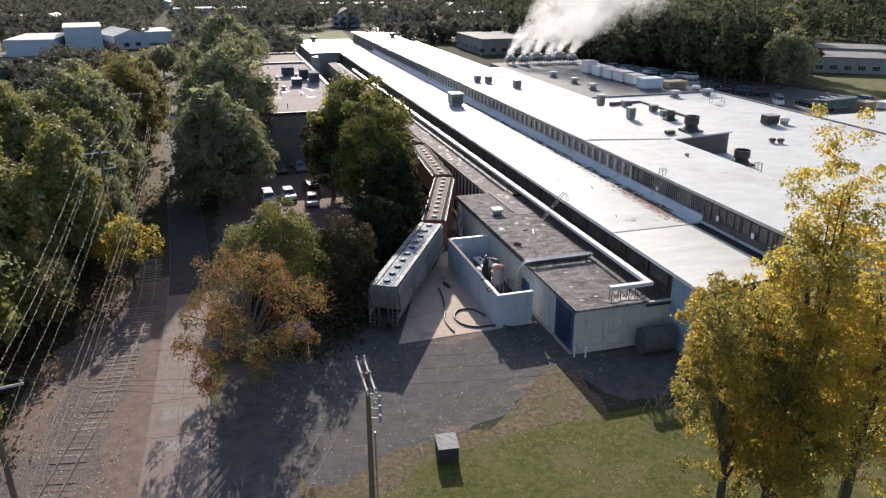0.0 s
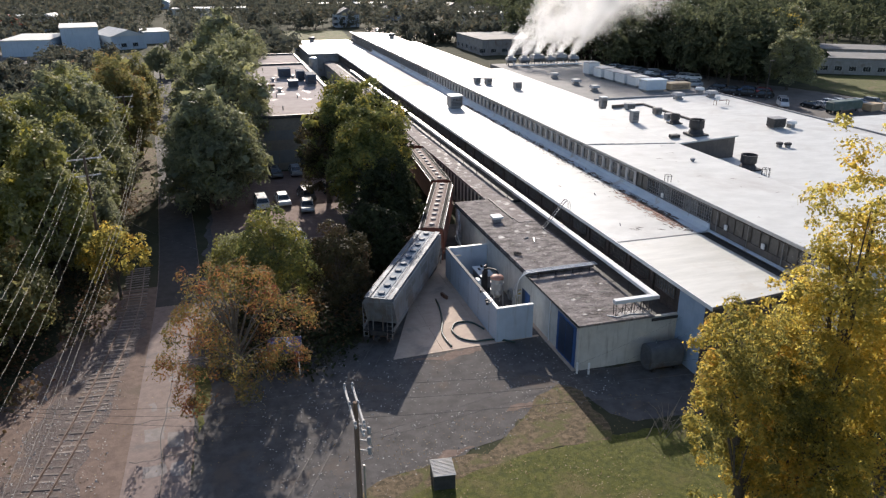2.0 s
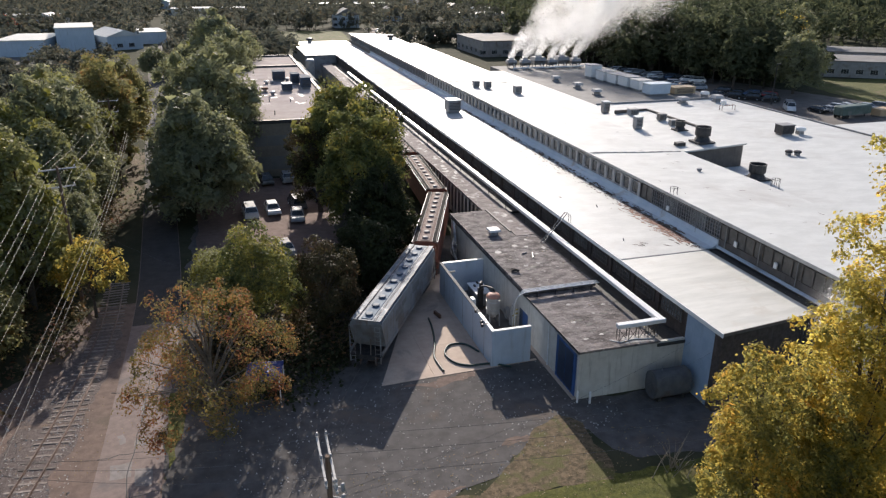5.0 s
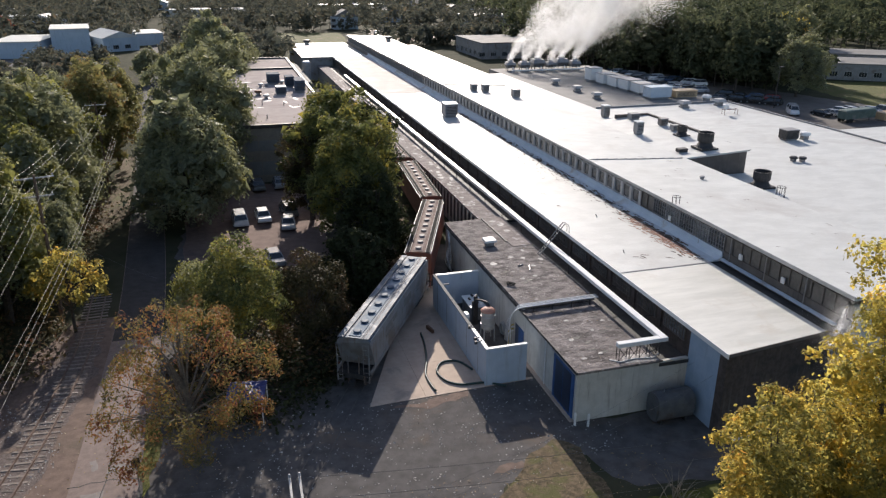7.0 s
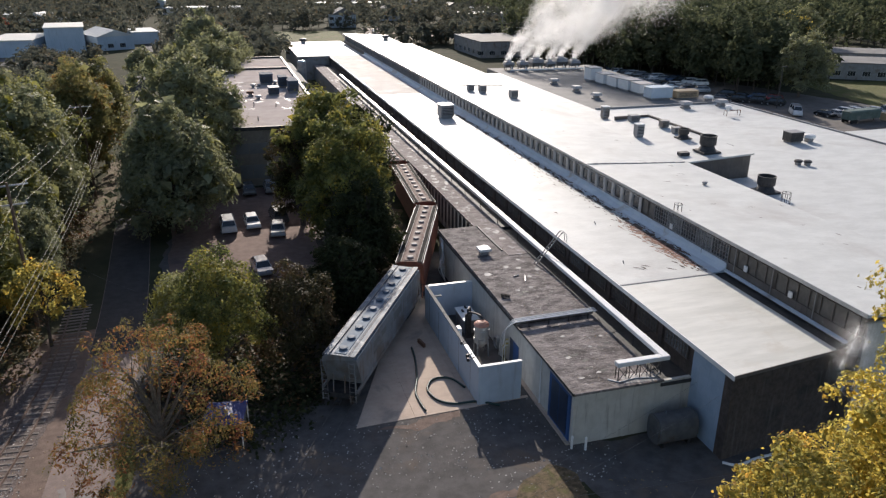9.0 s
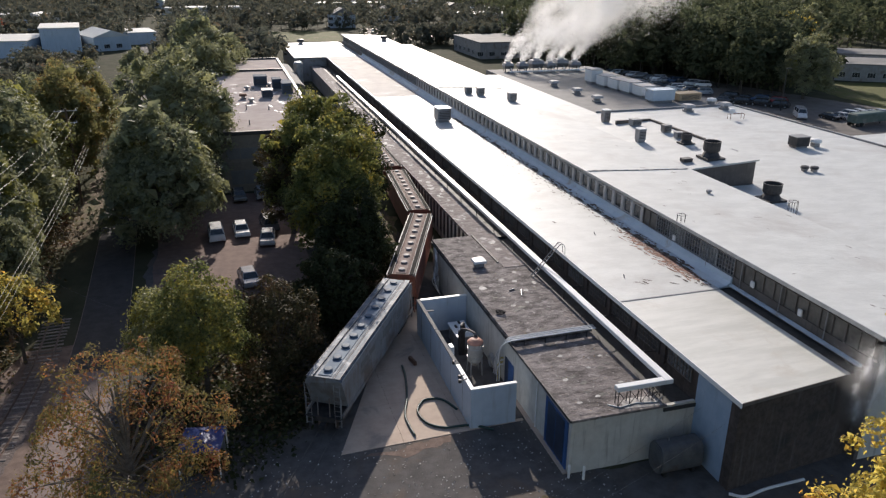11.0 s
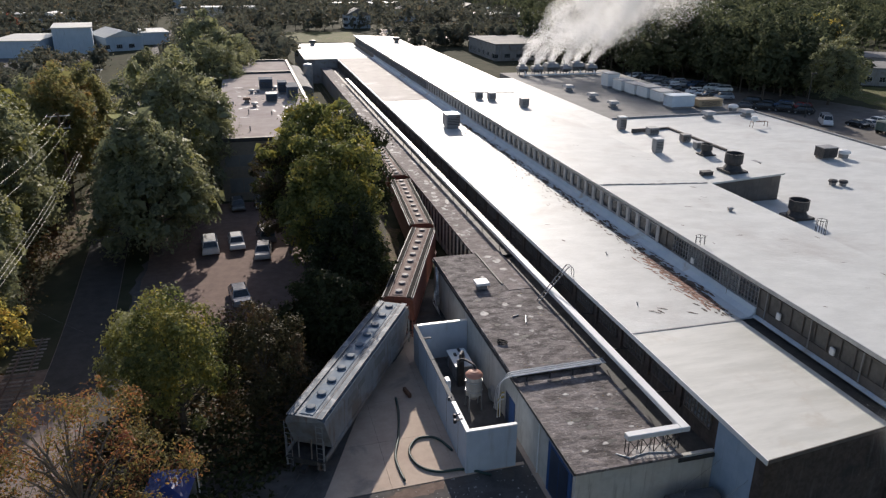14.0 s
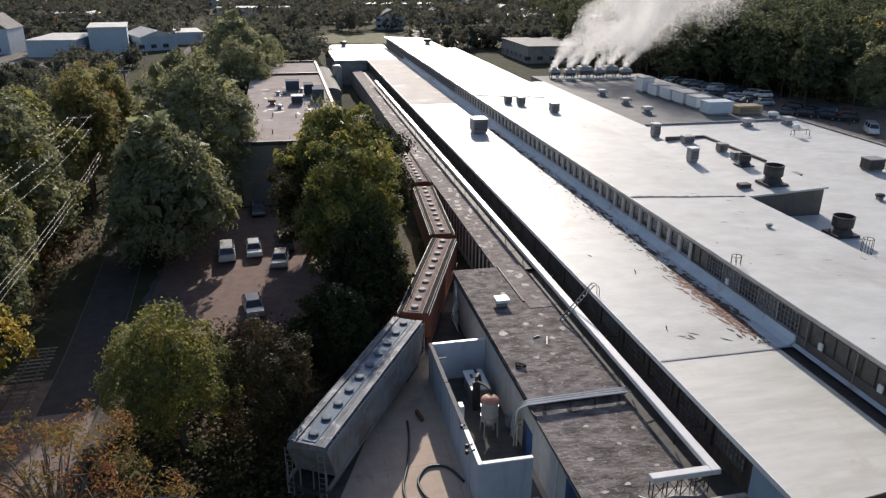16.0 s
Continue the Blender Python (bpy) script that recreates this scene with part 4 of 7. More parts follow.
# windows of the side wall, between brick piers
SIDEWIN = steel_window(2.9, 1.25, 8, 3, M_GLASSDULL, M_BROWNSIDING, 0.06)
SIDEWIN2 = steel_window(2.9, 1.25, 8, 3, M_GLASSPALE, M_BROWNSIDING, 0.06)
pier = pieces("pier", 0.5, 0.16, 1.9, M_DARKBRICK)
rng = random.Random(21)
y = 50.6
while y < 226:
    put_window(hall, SIDEWIN2 if rng.random() < 0.35 else SIDEWIN, (XL - 0.02, y, 5.12))
    share("pier", pier, hall, (XL - 0.16, y + 3.25, 4.7))
    y += 4.1
# monitor windows: big steel sashes at the near end, paired dark lights between pale posts beyond
MON = steel_window(2.378, 1.55, 6, 4, M_GLASS, M_GREYSTEEL, 0.05)
MONP = steel_window(2.378, 1.55, 6, 4, M_GLASSPALE, M_GREYSTEEL, 0.05)
DARK = steel_window(2.378, 1.55, 2, 1, M_GLASSDULL, M_BROWNSIDING, 0.05)
LIGHTS = steel_window(1.45, 1.5, 1, 1, M_GLASS, M_HATCH, 0.08)
post = pieces("post", 0.48, 0.22, 1.62, M_HATCH)
z = ZL + 0.87
y, k = Y0 + 0.7, 0
while y < 74.0:
    put_window(hall, (DARK, DARK, DARK, DARK, DARK, DARK, MON, MONP, MON, MONP, MON, DARK)[min(k, 11)], (XC + 0.05, y, z))
    y, k = y + 2.38, k + 1
while y < 166.0:
    put_window(hall, LIGHTS, (XC + 0.05, y + 0.48, z))
    share("post", post, hall, (XC - 0.16, y, z - 0.03))
    y += 1.95
GREYL = steel_window(2.9, 1.5, 4, 1, M_GLASSPALE, M_GREYSTEEL, 0.06)
while y < YE - 4:
    put_window(hall, GREYL, (XC + 0.05, y, z))
    y += 3.05

# white eaves duct along the side and its return at the near end
duct = thing("eaves_duct", "long white metal duct carried along the side wall", "duct")
bm = B()
soft_box(bm, 28.32, 28.92, 50.45, 199.0, 5.42, 5.74, 0.04)
part("duct_run", bm, M_WHITEMETAL, duct)
bm = B()
soft_box(bm, 24.75, 28.316, 50.45, 50.98, 5.42, 5.74, 0.04)
part("duct_return", bm, M_WHITEMETAL, duct)
for i in range(25):
    bm = B()
    y = 55 + 6 * i
    tube(bm, [(28.65, y, 5.45), (30.5, y, 5.2)], 0.04, 5)
    tube(bm, [(28.65, y, 5.45), (28.65, y, 4.2)], 0.04, 5)
    part("bracket", bm, M_DARKSTEEL, duct)
for i in range(5):
    bm = B()
    x = 24.9 + 0.85 * i
    tube(bm, [(x, 50.55, 4.2), (x, 50.55, 5.42)], 0.035, 5)
    tube(bm, [(x, 50.95, 4.2), (x, 50.95, 5.42)], 0.035, 5)
    if i < 4:
        tube(bm, [(x, 50.55, 4.25), (x + 0.85, 50.55, 5.4)], 0.025, 5)
        tube(bm, [(x, 50.95, 5.4), (x + 0.85, 50.95, 4.25)], 0.025, 5)
    tube(bm, [(x, 50.55, 4.8), (x, 50.95, 4.8)], 0.025, 5)
    part("strut", bm, M_DARKSTEEL, duct)
bm = B()
tube(bm, [(24.3, 50.9, 4.3), (24.9, 50.3, 4.34), (26.2, 50.5, 4.34), (27.6, 50.2, 4.34), (28.4, 50.7, 4.34)], 0.05, 6)
part("pipe", bm, M_GALV, duct)

# lean-to along the siding
lean = thing("siding_shed", "long lean-to beside the siding with ribbed grey wall", "shed building")
bm = B()
box(bm, 25.8, 26.05, 83.8, 230.2, 0, 4.2)
box(bm, 26.05, 30.2, 83.8, 84.1, 0, 4.18)
part("wall", bm, M_GREYSTEEL, lean)
bm = B()
extrude_y(bm, [(25.55, 4.12), (28.2, 4.28), (28.2, 4.46), (25.55, 4.30)], 83.5, 230.3)
part("roof", bm, M_LEANROOF, lean, "grey roof blotched with pale patches")
rng = random.Random(77)
spots = []
for k in range(150):
    x, y = rng.uniform(25.7, 28.1), 88 + 118 * rng.random() ** 1.15
    s = rng.uniform(0.06, 0.42) * (1 if y > 96 else 0.7)
    spots.append((x, y, 4.312 + 0.0604 * (x - 25.55), s, s * rng.uniform(1.0, 2.2), rng.uniform(-0.3, 0.3)))
splashes("sealant", spots, M_OLDSEAL, "pale sealant patches dotted over the roof", rng, lean)
# Tar-black strip: dark roofing together with the shade beside the hall wall.
bm = B()
box(bm, 28.204, 30.48, 83.5, 230.3, 3.9, 4.2)
part("gutter", bm, M_TAR, lean)
rib = pieces("rib", 0.32, 0.16, 3.9, M_CREAMWALL)
for i in range(72):
    share("rib", rib, lean, (25.64, 84.4 + 1.5 * i, 0.2))
bm = B()
for i in range(72):
    box(bm, 25.72, 25.8, 84.8 + 1.5 * i, 85.8 + 1.5 * i, 0.9, 3.7)
part("shutter", bm, M_DARKSTEEL, lean)

# ---- annex ----
annex = thing("annex", "single-storey painted block annex with a stained tar roof", "annex building")
bm = B()
AX0, AY0, AYS, AYB = 21.3, 49.95, 60.6, 83.45
# left wall with a doorway
bm.free()
for x0, x1, ya, yb, za, zb in ((AX0, AX0 + 0.25, AY0, 50.35, 0, 4.1), (AX0, AX0 + 0.25, 53.75, AYS - 0.002, 0, 4.1), (AX0, AX0 + 0.25, 50.352, 53.748, 3.85, 4.1),
                               (AX0, AX0 + 0.25, AYS, AYB, 0, 4.35), (AX0 + 0.252, 28.2, AYB - 0.25, AYB, 0, 4.35)):
    part("side_wall", box(B(), x0, x1, ya, yb, za, zb), M_CREAMWALL, annex, "stained cream-painted block wall")
bm = B()
box(bm, AX0 + 0.25, 30.46, AY0, AY0 + 0.25, 0, 4.1)
part("front_wall", bm, M_CREAMWALL, annex)
bm = B()
box(bm, AX0 - 0.12, 28.0, AY0 - 0.15, AYS - 0.02, 4.1, 4.3)
part("roof", bm, M_TARROOF, annex, "mottled grey tar roof")
bm = B()
box(bm, AX0 - 0.12, 28.1, AYS, AYB + 0.1, 4.35, 4.62)
part("roof", bm, M_TARROOF, annex, "mottled grey tar roof")
# Same black strip by the annex, its colour holding the wall's shade too.
bm = B()
box(bm, 28.004, 30.46, AY0 - 0.1, AYB - 0.3, 3.7, 3.95)
part("gutter", bm, M_TAR, annex)
bm = B()
box(bm, AX0 - 0.2, AX0 - 0.124, AY0 - 0.2, AYB + 0.1, 4.16, 4.36)
part("roof_edge", bm, M_TAR, annex)
bm = B()
for k in range(27):
    w = 0.25 * noise.noise((k * 0.9, 3.1, 0))
    box(bm, AX0 - 0.12 + 0.258 * k, AX0 + 0.136 + 0.258 * k, AY0 - 0.20 + 0.12 * w, AY0 - 0.152, 4.17 + 0.1 * w, 4.315 + 0.05 * w)
part("roof_edge", bm, M_TARROOF, annex, "crumbling edge of the tar roof")
bm = B()
box(bm, AX0 - 0.09, AX0 - 0.02, 50.3, 53.8, 0.12, 3.95)
door = part("sliding_door", bm, M_BLUEDOOR, annex, "large blue sliding door")
for k in range(7):
    bm = B()
    box(bm, AX0 - 0.12, AX0 - 0.09, 50.35 + 0.55 * k, 50.45 + 0.55 * k, 0.14, 3.9)
    part("rib", bm, M_BLUEDOOR, door)
for y0, y1 in ((50.75, 52.0), (52.08, 53.35)):
    bm = B()
    box(bm, AX0 - 0.13, AX0 - 0.088, y0, y1, 0.35, 3.65)
    part("panel", bm, M_NAVY, door, "dark navy door panel")
bm = B()
box(bm, AX0 - 0.16, AX0 - 0.02, 50.0, 54.2, 3.97, 4.08)
part("door_track", bm, M_GALV, door)
bm = B()
box(bm, AX0 - 0.35, AX0 - 0.01, 50.0, 60, 0, 0.14)
part("kerb", bm, M_CONC, annex)
bm = B()
tube(bm, [(AX0 - 0.08, 55.4, 0.1), (AX0 - 0.08, 55.4, 4.0)], 0.05, 6)
part("downpipe", bm, M_WHITEMETAL, annex)
bm = B()
box(bm, AX0 - 0.05, AX0 - 0.005, 60.0, 61.1, 0.05, 2.5)
box(bm, AX0 - 0.06, AX0 - 0.05, 60.15, 60.95, 1.3, 2.2)
part("door", bm, M_BLUEDOOR, annex, "blue-painted side door")
# Flat navy panel gives the doorway its dark, unlit inside.
part("doorway", box(B(), AX0 - 0.03, AX0 - 0.004, 61.12, 61.9, 0.05, 2.5), M_NAVY, annex, "dark flat panel standing in for the shaded doorway")

rng = random.Random(78)
spots = []
for x, y, s in ((22.2, 70.4, 0.42), (24.5, 71.6, 0.3), (25.6, 71.0, 0.26), (25.8, 68.9, 0.24), (27.2, 70.2, 0.3), (26.3, 73.0, 0.22), (23.6, 66.2, 0.2), (25.0, 66.5, 0.22), (24.4, 77.6, 0.25), (26.9, 78.9, 0.35), (27.0, 81.0, 0.45), (26.4, 82.2, 0.4)):
    spots.append((x, y, 4.668 if x > 25.7 and y > 74 else 4.626, s, s * 1.1, rng.uniform(-0.5, 0.5)))
for x, y, s in ((22.6, 51.6, 0.16), (24.2, 52.0, 0.18), (23.0, 54.5, 0.2), (25.3, 55.6, 0.14), (26.6, 53.2, 0.16), (24.0, 57.7, 0.15), (26.9, 57.0, 0.12)):
    spots.append((x, y, 4.306, s * 1.4, s, rng.uniform(-0.5, 0.5)))
splashes("sealant", spots, M_OLDSEAL, "pale sealant patches on the tar roof", rng, annex)
spots = []
for k in range(34):
    y = rng.uniform(50.6, 74.5)
    z = 4.623 if y > 61.3 else 4.303
    if 59.9 < y < 61.3:
        continue
    q = rng.uniform(0.08, 0.3)
    spots.append((rng.uniform(21.8, 27.4), y, z, q * 1.6, q * 0.7, rng.uniform(-0.4, 0.4)))
splashes("tar_blotch", spots, M_TAR, "dark worn tar blotches on the roof", rng, annex)
bm = B()
soft_box(bm, 25.77, 28.09, 74.2, AYB + 0.08, 4.62, 4.66, 0.015)
part("roof_strip", bm, M_LEANROOF, annex, "pinkish newer strip of roofing")
bm = B()
prism(bm, [(25.2, 50.1), (27.9, 49.84), (27.9, 51.0), (26.0, 51.2), (25.3, 51.0)], 4.3, 4.312)
part("roof_patch", bm, M_OLDSEAL, annex, "pale cement patch at the roof corner")
bm = B()
prism(bm, [(25.55, 75.6), (25.75, 75.6), (25.72, 83.5), (25.5, 83.5)], 4.62, 4.72)
part("roof_ridge", bm, M_TAR, annex, "low dark ridge in the tar roof")
valves = thing("valve_cluster", "tangle of pale pipes and valves against the annex wall", "pipework")
rng = random.Random(79)
for k in range(9):
    bm = B()
    y = 79.6 + 0.2 * k
    tube(bm, smooth_line([(20.95, y, 0.05), (20.75 + rng.uniform(-0.2, 0.2), y + rng.uniform(-0.6, 0.6), 0.9), (20.8 + rng.uniform(-0.25, 0.2), 80.5 + rng.uniform(-0.7, 0.7), 1.6 + 0.1 * k), (20.9, 80.9 + rng.uniform(-0.4, 0.4), 2.6 + 0.1 * k), (21.12, 81.2 + 0.1 * k, 4.2)], 4), rng.choice((0.045, 0.06, 0.075)), 6)
    part("pipe", bm, M_WHITEMETAL if k % 3 else M_GALV, valves)
for k in range(3):
    bm = B()
    lathe(bm, [(0.14, 0), (0.2, 0.02), (0.2, 0.1), (0.14, 0.12)], 10)
    part("flange", bm, M_DUSTWHITE, valves).matrix_basis = pose(20.78, 80.1 + 0.5 * k, 1.2 + 0.5 * k, 90, 0, 40 * k)
part("valve", tube(B(), [(20.85, 80.3, 1.1), (20.85, 80.3, 1.9)], 0.2, 10), M_GALV, valves)
vent = thing("roof_vent", "pale metal box vent on the annex roof", "roof vent", (23.6, 75.4, 4.62))
bm = B()
soft_box(bm, -0.42, 0.42, -0.42, 0.42, 0, 0.42, 0.03)
part("curb", bm, M_GREYSTEEL, vent)
bm = B()
soft_box(bm, -0.62, 0.62, -0.62, 0.62, 0.42, 0.66, 0.05)
part("cap", bm, M_WHITEMETAL, vent)
for (x, y, l, a) in ((25.2, 68.4, 1.3, 70), (24.6, 69.2, 0.6, 20)):
    bm = B()
    tube(bm, [(-l / 2, 0, 0.06), (l / 2, 0, 0.06)], 0.06, 8)
    ob = single("loose_pipe", bm, M_GALV, "short length of pale pipe lying on the tar roof", "pipe")
    ob.matrix_basis = pose(x, y, 4.62, 0, 0, a)
bm = B()
for k in range(4):
    tube(bm, [(0.35 * math.cos(t * 0.6 + k), 0.3 * math.sin(t * 0.6 + k * 0.7), 0.05 + 0.06 * k + 0.02 * math.sin(t * 1.7)) for t in range(11)], 0.03, 5)
ob = single("cable_coil", bm, M_TYRE, "tangled coil of black cable on the annex roof", "cable")
ob.matrix_basis = pose(22.0, 65.1, 4.62)
conduits = thing("conduits", "bundle of galvanised conduits crossing the annex roof", "conduit")
for k in range(6):
    bm = B()
    o = 0.12 * k
    tube(bm, smooth_line([(21.05 - 0.03 * k, 62.9 + 0.10 * k, 0.1), (20.85, 62.2 + 0.12 * k, 2.2), (20.5 + 0.05 * k, 60.9 + 0.06 * k, 3.9), (20.9, 60.2 + o * 0.8, 4.7), (21.6, 59.98 + o, 4.86), (24, 60.05 + o, 4.86), (28.2, 60.12 + o, 4.86)], 4), 0.04, 7)
    part("conduit", bm, M_WHITEMETAL if k not in (2, 4) else M_GALV, conduits)
for k in range(4):
    bm = B()
    soft_box(bm, 22.0 + 1.75 * k, 22.14 + 1.75 * k, 59.9, 60.85, 4.76, 4.82, 0.01)
    for y, z in ((59.95, 4.3), (60.75, 4.62)):
        box(bm, 22.03 + 1.75 * k, 22.11 + 1.75 * k, y, y + 0.08, z, 4.76)
    part("support", bm, M_DARKSTEEL, conduits)
coil = thing("hose_coil", "pale hose coiled against the annex wall", "hose")
for k in range(3):
    bm = B()
    tube(bm, [(21.1 - 0.09 * k, 64.3 + (0.62 - 0.06 * k) * math.cos(a * 0.3927), 0.78 + (0.62 - 0.06 * k) * math.sin(a * 0.3927)) for a in range(17)], 0.05, 6)
    part("loop", bm, M_GALV, coil)
stair = thing("roof_ladder", "straight steel access ladder leaning from one roof to the next", "ladder")
for s in (0.0, 0.5):
    bm = B()
    tube(bm, [(27.45, 71.2 + s, 4.62), (29.95, 71.0 + s, 7.82)], 0.045, 6)
    part("stringer", bm, M_GREYSTEEL, stair)
    bm = B()
    tube(bm, smooth_line([(29.75, 71.02 + s, 7.57), (30.1, 71.0 + s, 7.78), (30.38, 71.0 + s, 7.5), (30.45, 71.0 + s, ZL - 0.01)], 4), 0.03, 6)
    part("handrail", bm, M_GREYSTEEL, stair)
for k in range(11):
    bm = B()
    f = (k + 0.6) / 11.4
    tube(bm, [(27.45 + 2.6 * f, 71.2 - 0.2 * f, 4.62 + 3.33 * f), (27.45 + 2.6 * f, 71.7 - 0.2 * f, 4.62 + 3.33 * f)], 0.026, 5)
    part("rung", bm, M_GREYSTEEL, stair)

# ---- open-topped enclosure ----
enc = thing("enclosure", "roofless enclosure of pale painted block walls", "enclosure")
bm = B()
box(bm, 16.63, 16.88, 56.53, 72.2, 0, 3.3)
part("long_wall", bm, M_WHITEWALL, enc)
bm = B()
box(bm, 16.88, 20.13, 56.53, 56.78, 0, 3.3)
part("front_wall", bm, M_WHITEWALL, enc)
bm = B()
box(bm, 16.88, 21.28, 71.95, 72.2, 0, 3.3)
part("back_wall", bm, M_WHITEWALL, enc)
bm = B()
box(bm, 16.884, 17.5, 69.6, 69.8, 0, 3.3)
part("stub_wall", bm, M_WHITEWALL, enc)
for k, (x0, x1, y0, y1) in enumerate(((16.6, 16.91, 56.5, 60.2), (16.6, 16.91, 60.25, 66.1), (16.6, 16.91, 66.15, 72.23), (16.915, 20.16, 56.5, 56.81), (16.915, 21.28, 71.92, 72.23), (16.915, 17.53, 69.57, 69.83))):
    bm = B()
    soft_box(bm, x0, x1, y0, y1, 3.3, 3.38, 0.02)
    part("coping", bm, M_WHITEMETAL if k in (0, 3, 4) else M_GREYROOF, enc)
for k in range(5):
    part("wall_joint", box(B(), 16.615, 16.63, 58.5 + 3 * k, 58.53 + 3 * k, 0, 3.3), M_GREYROOF, enc)
for y, dx in ((57.9, -0.5), (58.5, -0.35), (60.6, -0.15)):
    bm = B()
    soft_box(bm, 16.75 + dx - 0.1, 16.75 + dx + 0.12, y, y + 0.22, 3.15, 3.4, 0.03)
    tube(bm, [(16.75 + dx, y, 3.3), (16.78, y + 0.1, 3.42)], 0.04, 6)
    part("flood_lamp", bm, M_DARKSTEEL, enc, "small dark lamp bracketed on the wall")
bm = B()
soft_box(bm, 16.9, 17.25, 62.6, 63.3, 2.5, 3.5, 0.04)
single("wall_cabinet", bm, M_WHITEMETAL, "white cabinet hung on the enclosure wall", "cabinet")
bm = B()
box(bm, 16.9, 21.28, 56.8, 71.9, 0.0, 0.06)
single("enclosure_floor", bm, M_GRAVEL, "dark stained concrete floor of the enclosure", "floor", kind="structure")

tank = thing("filter_vessel", "dusty white upright vessel with a faded red dome on legs", "tank", (19.42, 63.9, 0.06))
bm = B()
lathe(bm, [(0.18, 0.75), (0.60, 1.25), (0.62, 1.3), (0.62, 2.75), (0.66, 2.78), (0.66, 2.85)], 18)
part("vessel", bm, M_DUSTWHITE, tank, smooth=False)
bm = B()
lathe(bm, [(0.66, 2.85), (0.66, 2.95), (0.52, 3.10), (0.30, 3.20), (0.1, 3.23)], 18)
part("dome", bm, M_PINK, tank, "faded red domed lid")
for k in range(2):
    bm = B()
    lathe(bm, [(0.66, 1.6 + 0.8 * k), (0.66, 1.68 + 0.8 * k)], 18)
    part("band", bm, M_GALV, tank)
for sx, sy in ((-1, -1), (1, -1), (1, 1), (-1, 1)):
    bm = B()
    tube(bm, [(sx * 0.5, sy * 0.5, 0), (sx * 0.45, sy * 0.45, 1.5)], 0.06, 6)
    part("leg", bm, M_GALV, tank)
bm = B()
tube(bm, smooth_line([(0.2, 0.2, 3.2), (0.1, 0.7, 3.4), (-0.2, 2.2, 3.0), (-0.35, 2.9, 2.4), (-0.35, 2.9, 1.0)], 5), 0.1, 8)
part("hose", bm, M_DARKSTEEL, tank)
blower = thing("blower_unit", "white-topped machine cabinet on the enclosure floor", "machine", (19.78, 68.95, 0.06))
bm = B()
soft_box(bm, -0.68, 0.68, -1.4, 1.4, 0.15, 1.45, 0.05)
part("cabinet", bm, M_GREYSTEEL, blower)
bm = B()
soft_box(bm, -0.78, 0.78, -1.48, 1.48, 1.45, 1.55, 0.03)
part("lid", bm, M_WHITEMETAL, blower)
for k in range(4):
    bm = B()
    soft_box(bm, -0.4 + 0.5 * (k % 2), -0.2 + 0.5 * (k % 2), -1.2 + 0.7 * k, -0.75 + 0.7 * k, 1.55, 1.66, 0.02)
    part("fitting", bm, M_DARKSTEEL, blower)
bm = B()
soft_box(bm, -0.72, -0.2, -1.95, -1.52, 0, 2.3, 0.05)
tube(bm, [(-0.45, -1.7, 2.3), (-0.45, -1.65, 2.7), (-0.1, -1.0, 2.6), (0.2, -0.6, 1.5)], 0.12, 8)
part("riser", bm, M_DARKSTEEL, blower)
for k in range(4):
    bm = B()
    tube(bm, [(20.75 + 0.1 * k, 62.2 + 0.16 * (k % 2), 0.06), (20.75 + 0.1 * k, 62.2 + 0.16 * (k % 2), 1.3 + 0.2 * k), (20.95 + 0.05 * k, 62.3, 1.5 + 0.2 * k), (21.28, 62.3, 1.5 + 0.2 * k)], 0.045, 7)
    single("process_pipe", bm, M_YELLOW if k % 2 else M_WHITEMETAL, "upright yellow pipe run beside the wall" if k % 2 else "upright white pipe run beside the wall", "pipe", "pipes by the annex wall")
# hoses on the apron
for pts in ([(13.9, 66.6), (13.72, 64.69), (13.14, 61.78), (12.45, 59.5), (12.42, 57.9), (12.53, 56.77)],
            [(16.4, 59.1), (15.9, 60.4), (15.26, 61.0), (14.3, 61.0), (13.6, 60.1), (13.45, 59.2), (13.84, 57.9), (14.92, 57.1), (16.68, 56.9), (18.2, 55.9)]):
    bm = B()
    tube(bm, [(p.x, p.y, 0.14) for p in smooth_line(pts, 6)], 0.09, 8)
    single("hose", bm, M_HOSE, "thick dark green transfer hose lying on concrete", "hose", "hoses on the apron", smooth=True)
bm = B()
soft_box(bm, -0.12, 0.12, -0.6, 0.6, 0.0, 0.35, 0.03)
ob = single("hose_stand", bm, M_RUST, "rusty block holding the hose end", "stand")
ob.matrix_basis = pose(14.9, 67.0, 0.05, 0, 0, 12)

# small things by the annex
for x, y in ((21.18, 49.6), (22.05, 49.2)):
    bm = B()
    lathe(bm, [(0.09, 0), (0.09, 1.0), (0.06, 1.06), (0.02, 1.08)], 10)
    ob = single("bollard", bm, M_WHITEMETAL, "white steel bollard beside the annex corner", "bollard", "bollards")
    ob.location = (x, y, 0)
oil = thing("fuel_tank", "grey oval fuel tank lying in the shade of the wall", "fuel tank", (28.35, 48.45, 0), 90)
bm = B()
oval = [(0.85 * math.copysign(abs(math.cos(a)) ** 0.75, math.cos(a)), 1.3 + 1.1 * math.copysign(abs(math.sin(a)) ** 0.75, math.sin(a))) for a in [2 * math.pi * k / 24 for k in range(24)]]
extrude_y(bm, oval, -1.55, 1.5)
extrude_y(bm, [(x * 0.88, 1.3 + (z - 1.3) * 0.9) for x, z in oval], -1.62, 1.57)
part("shell", bm, M_TANKGREY, oil)
for y in (-1.1, 1.0):
    bm = B()
    box(bm, -0.6, 0.6, y - 0.12, y + 0.12, 0, 0.34)
    part("saddle", bm, M_DARKSTEEL, oil)
bm = B()
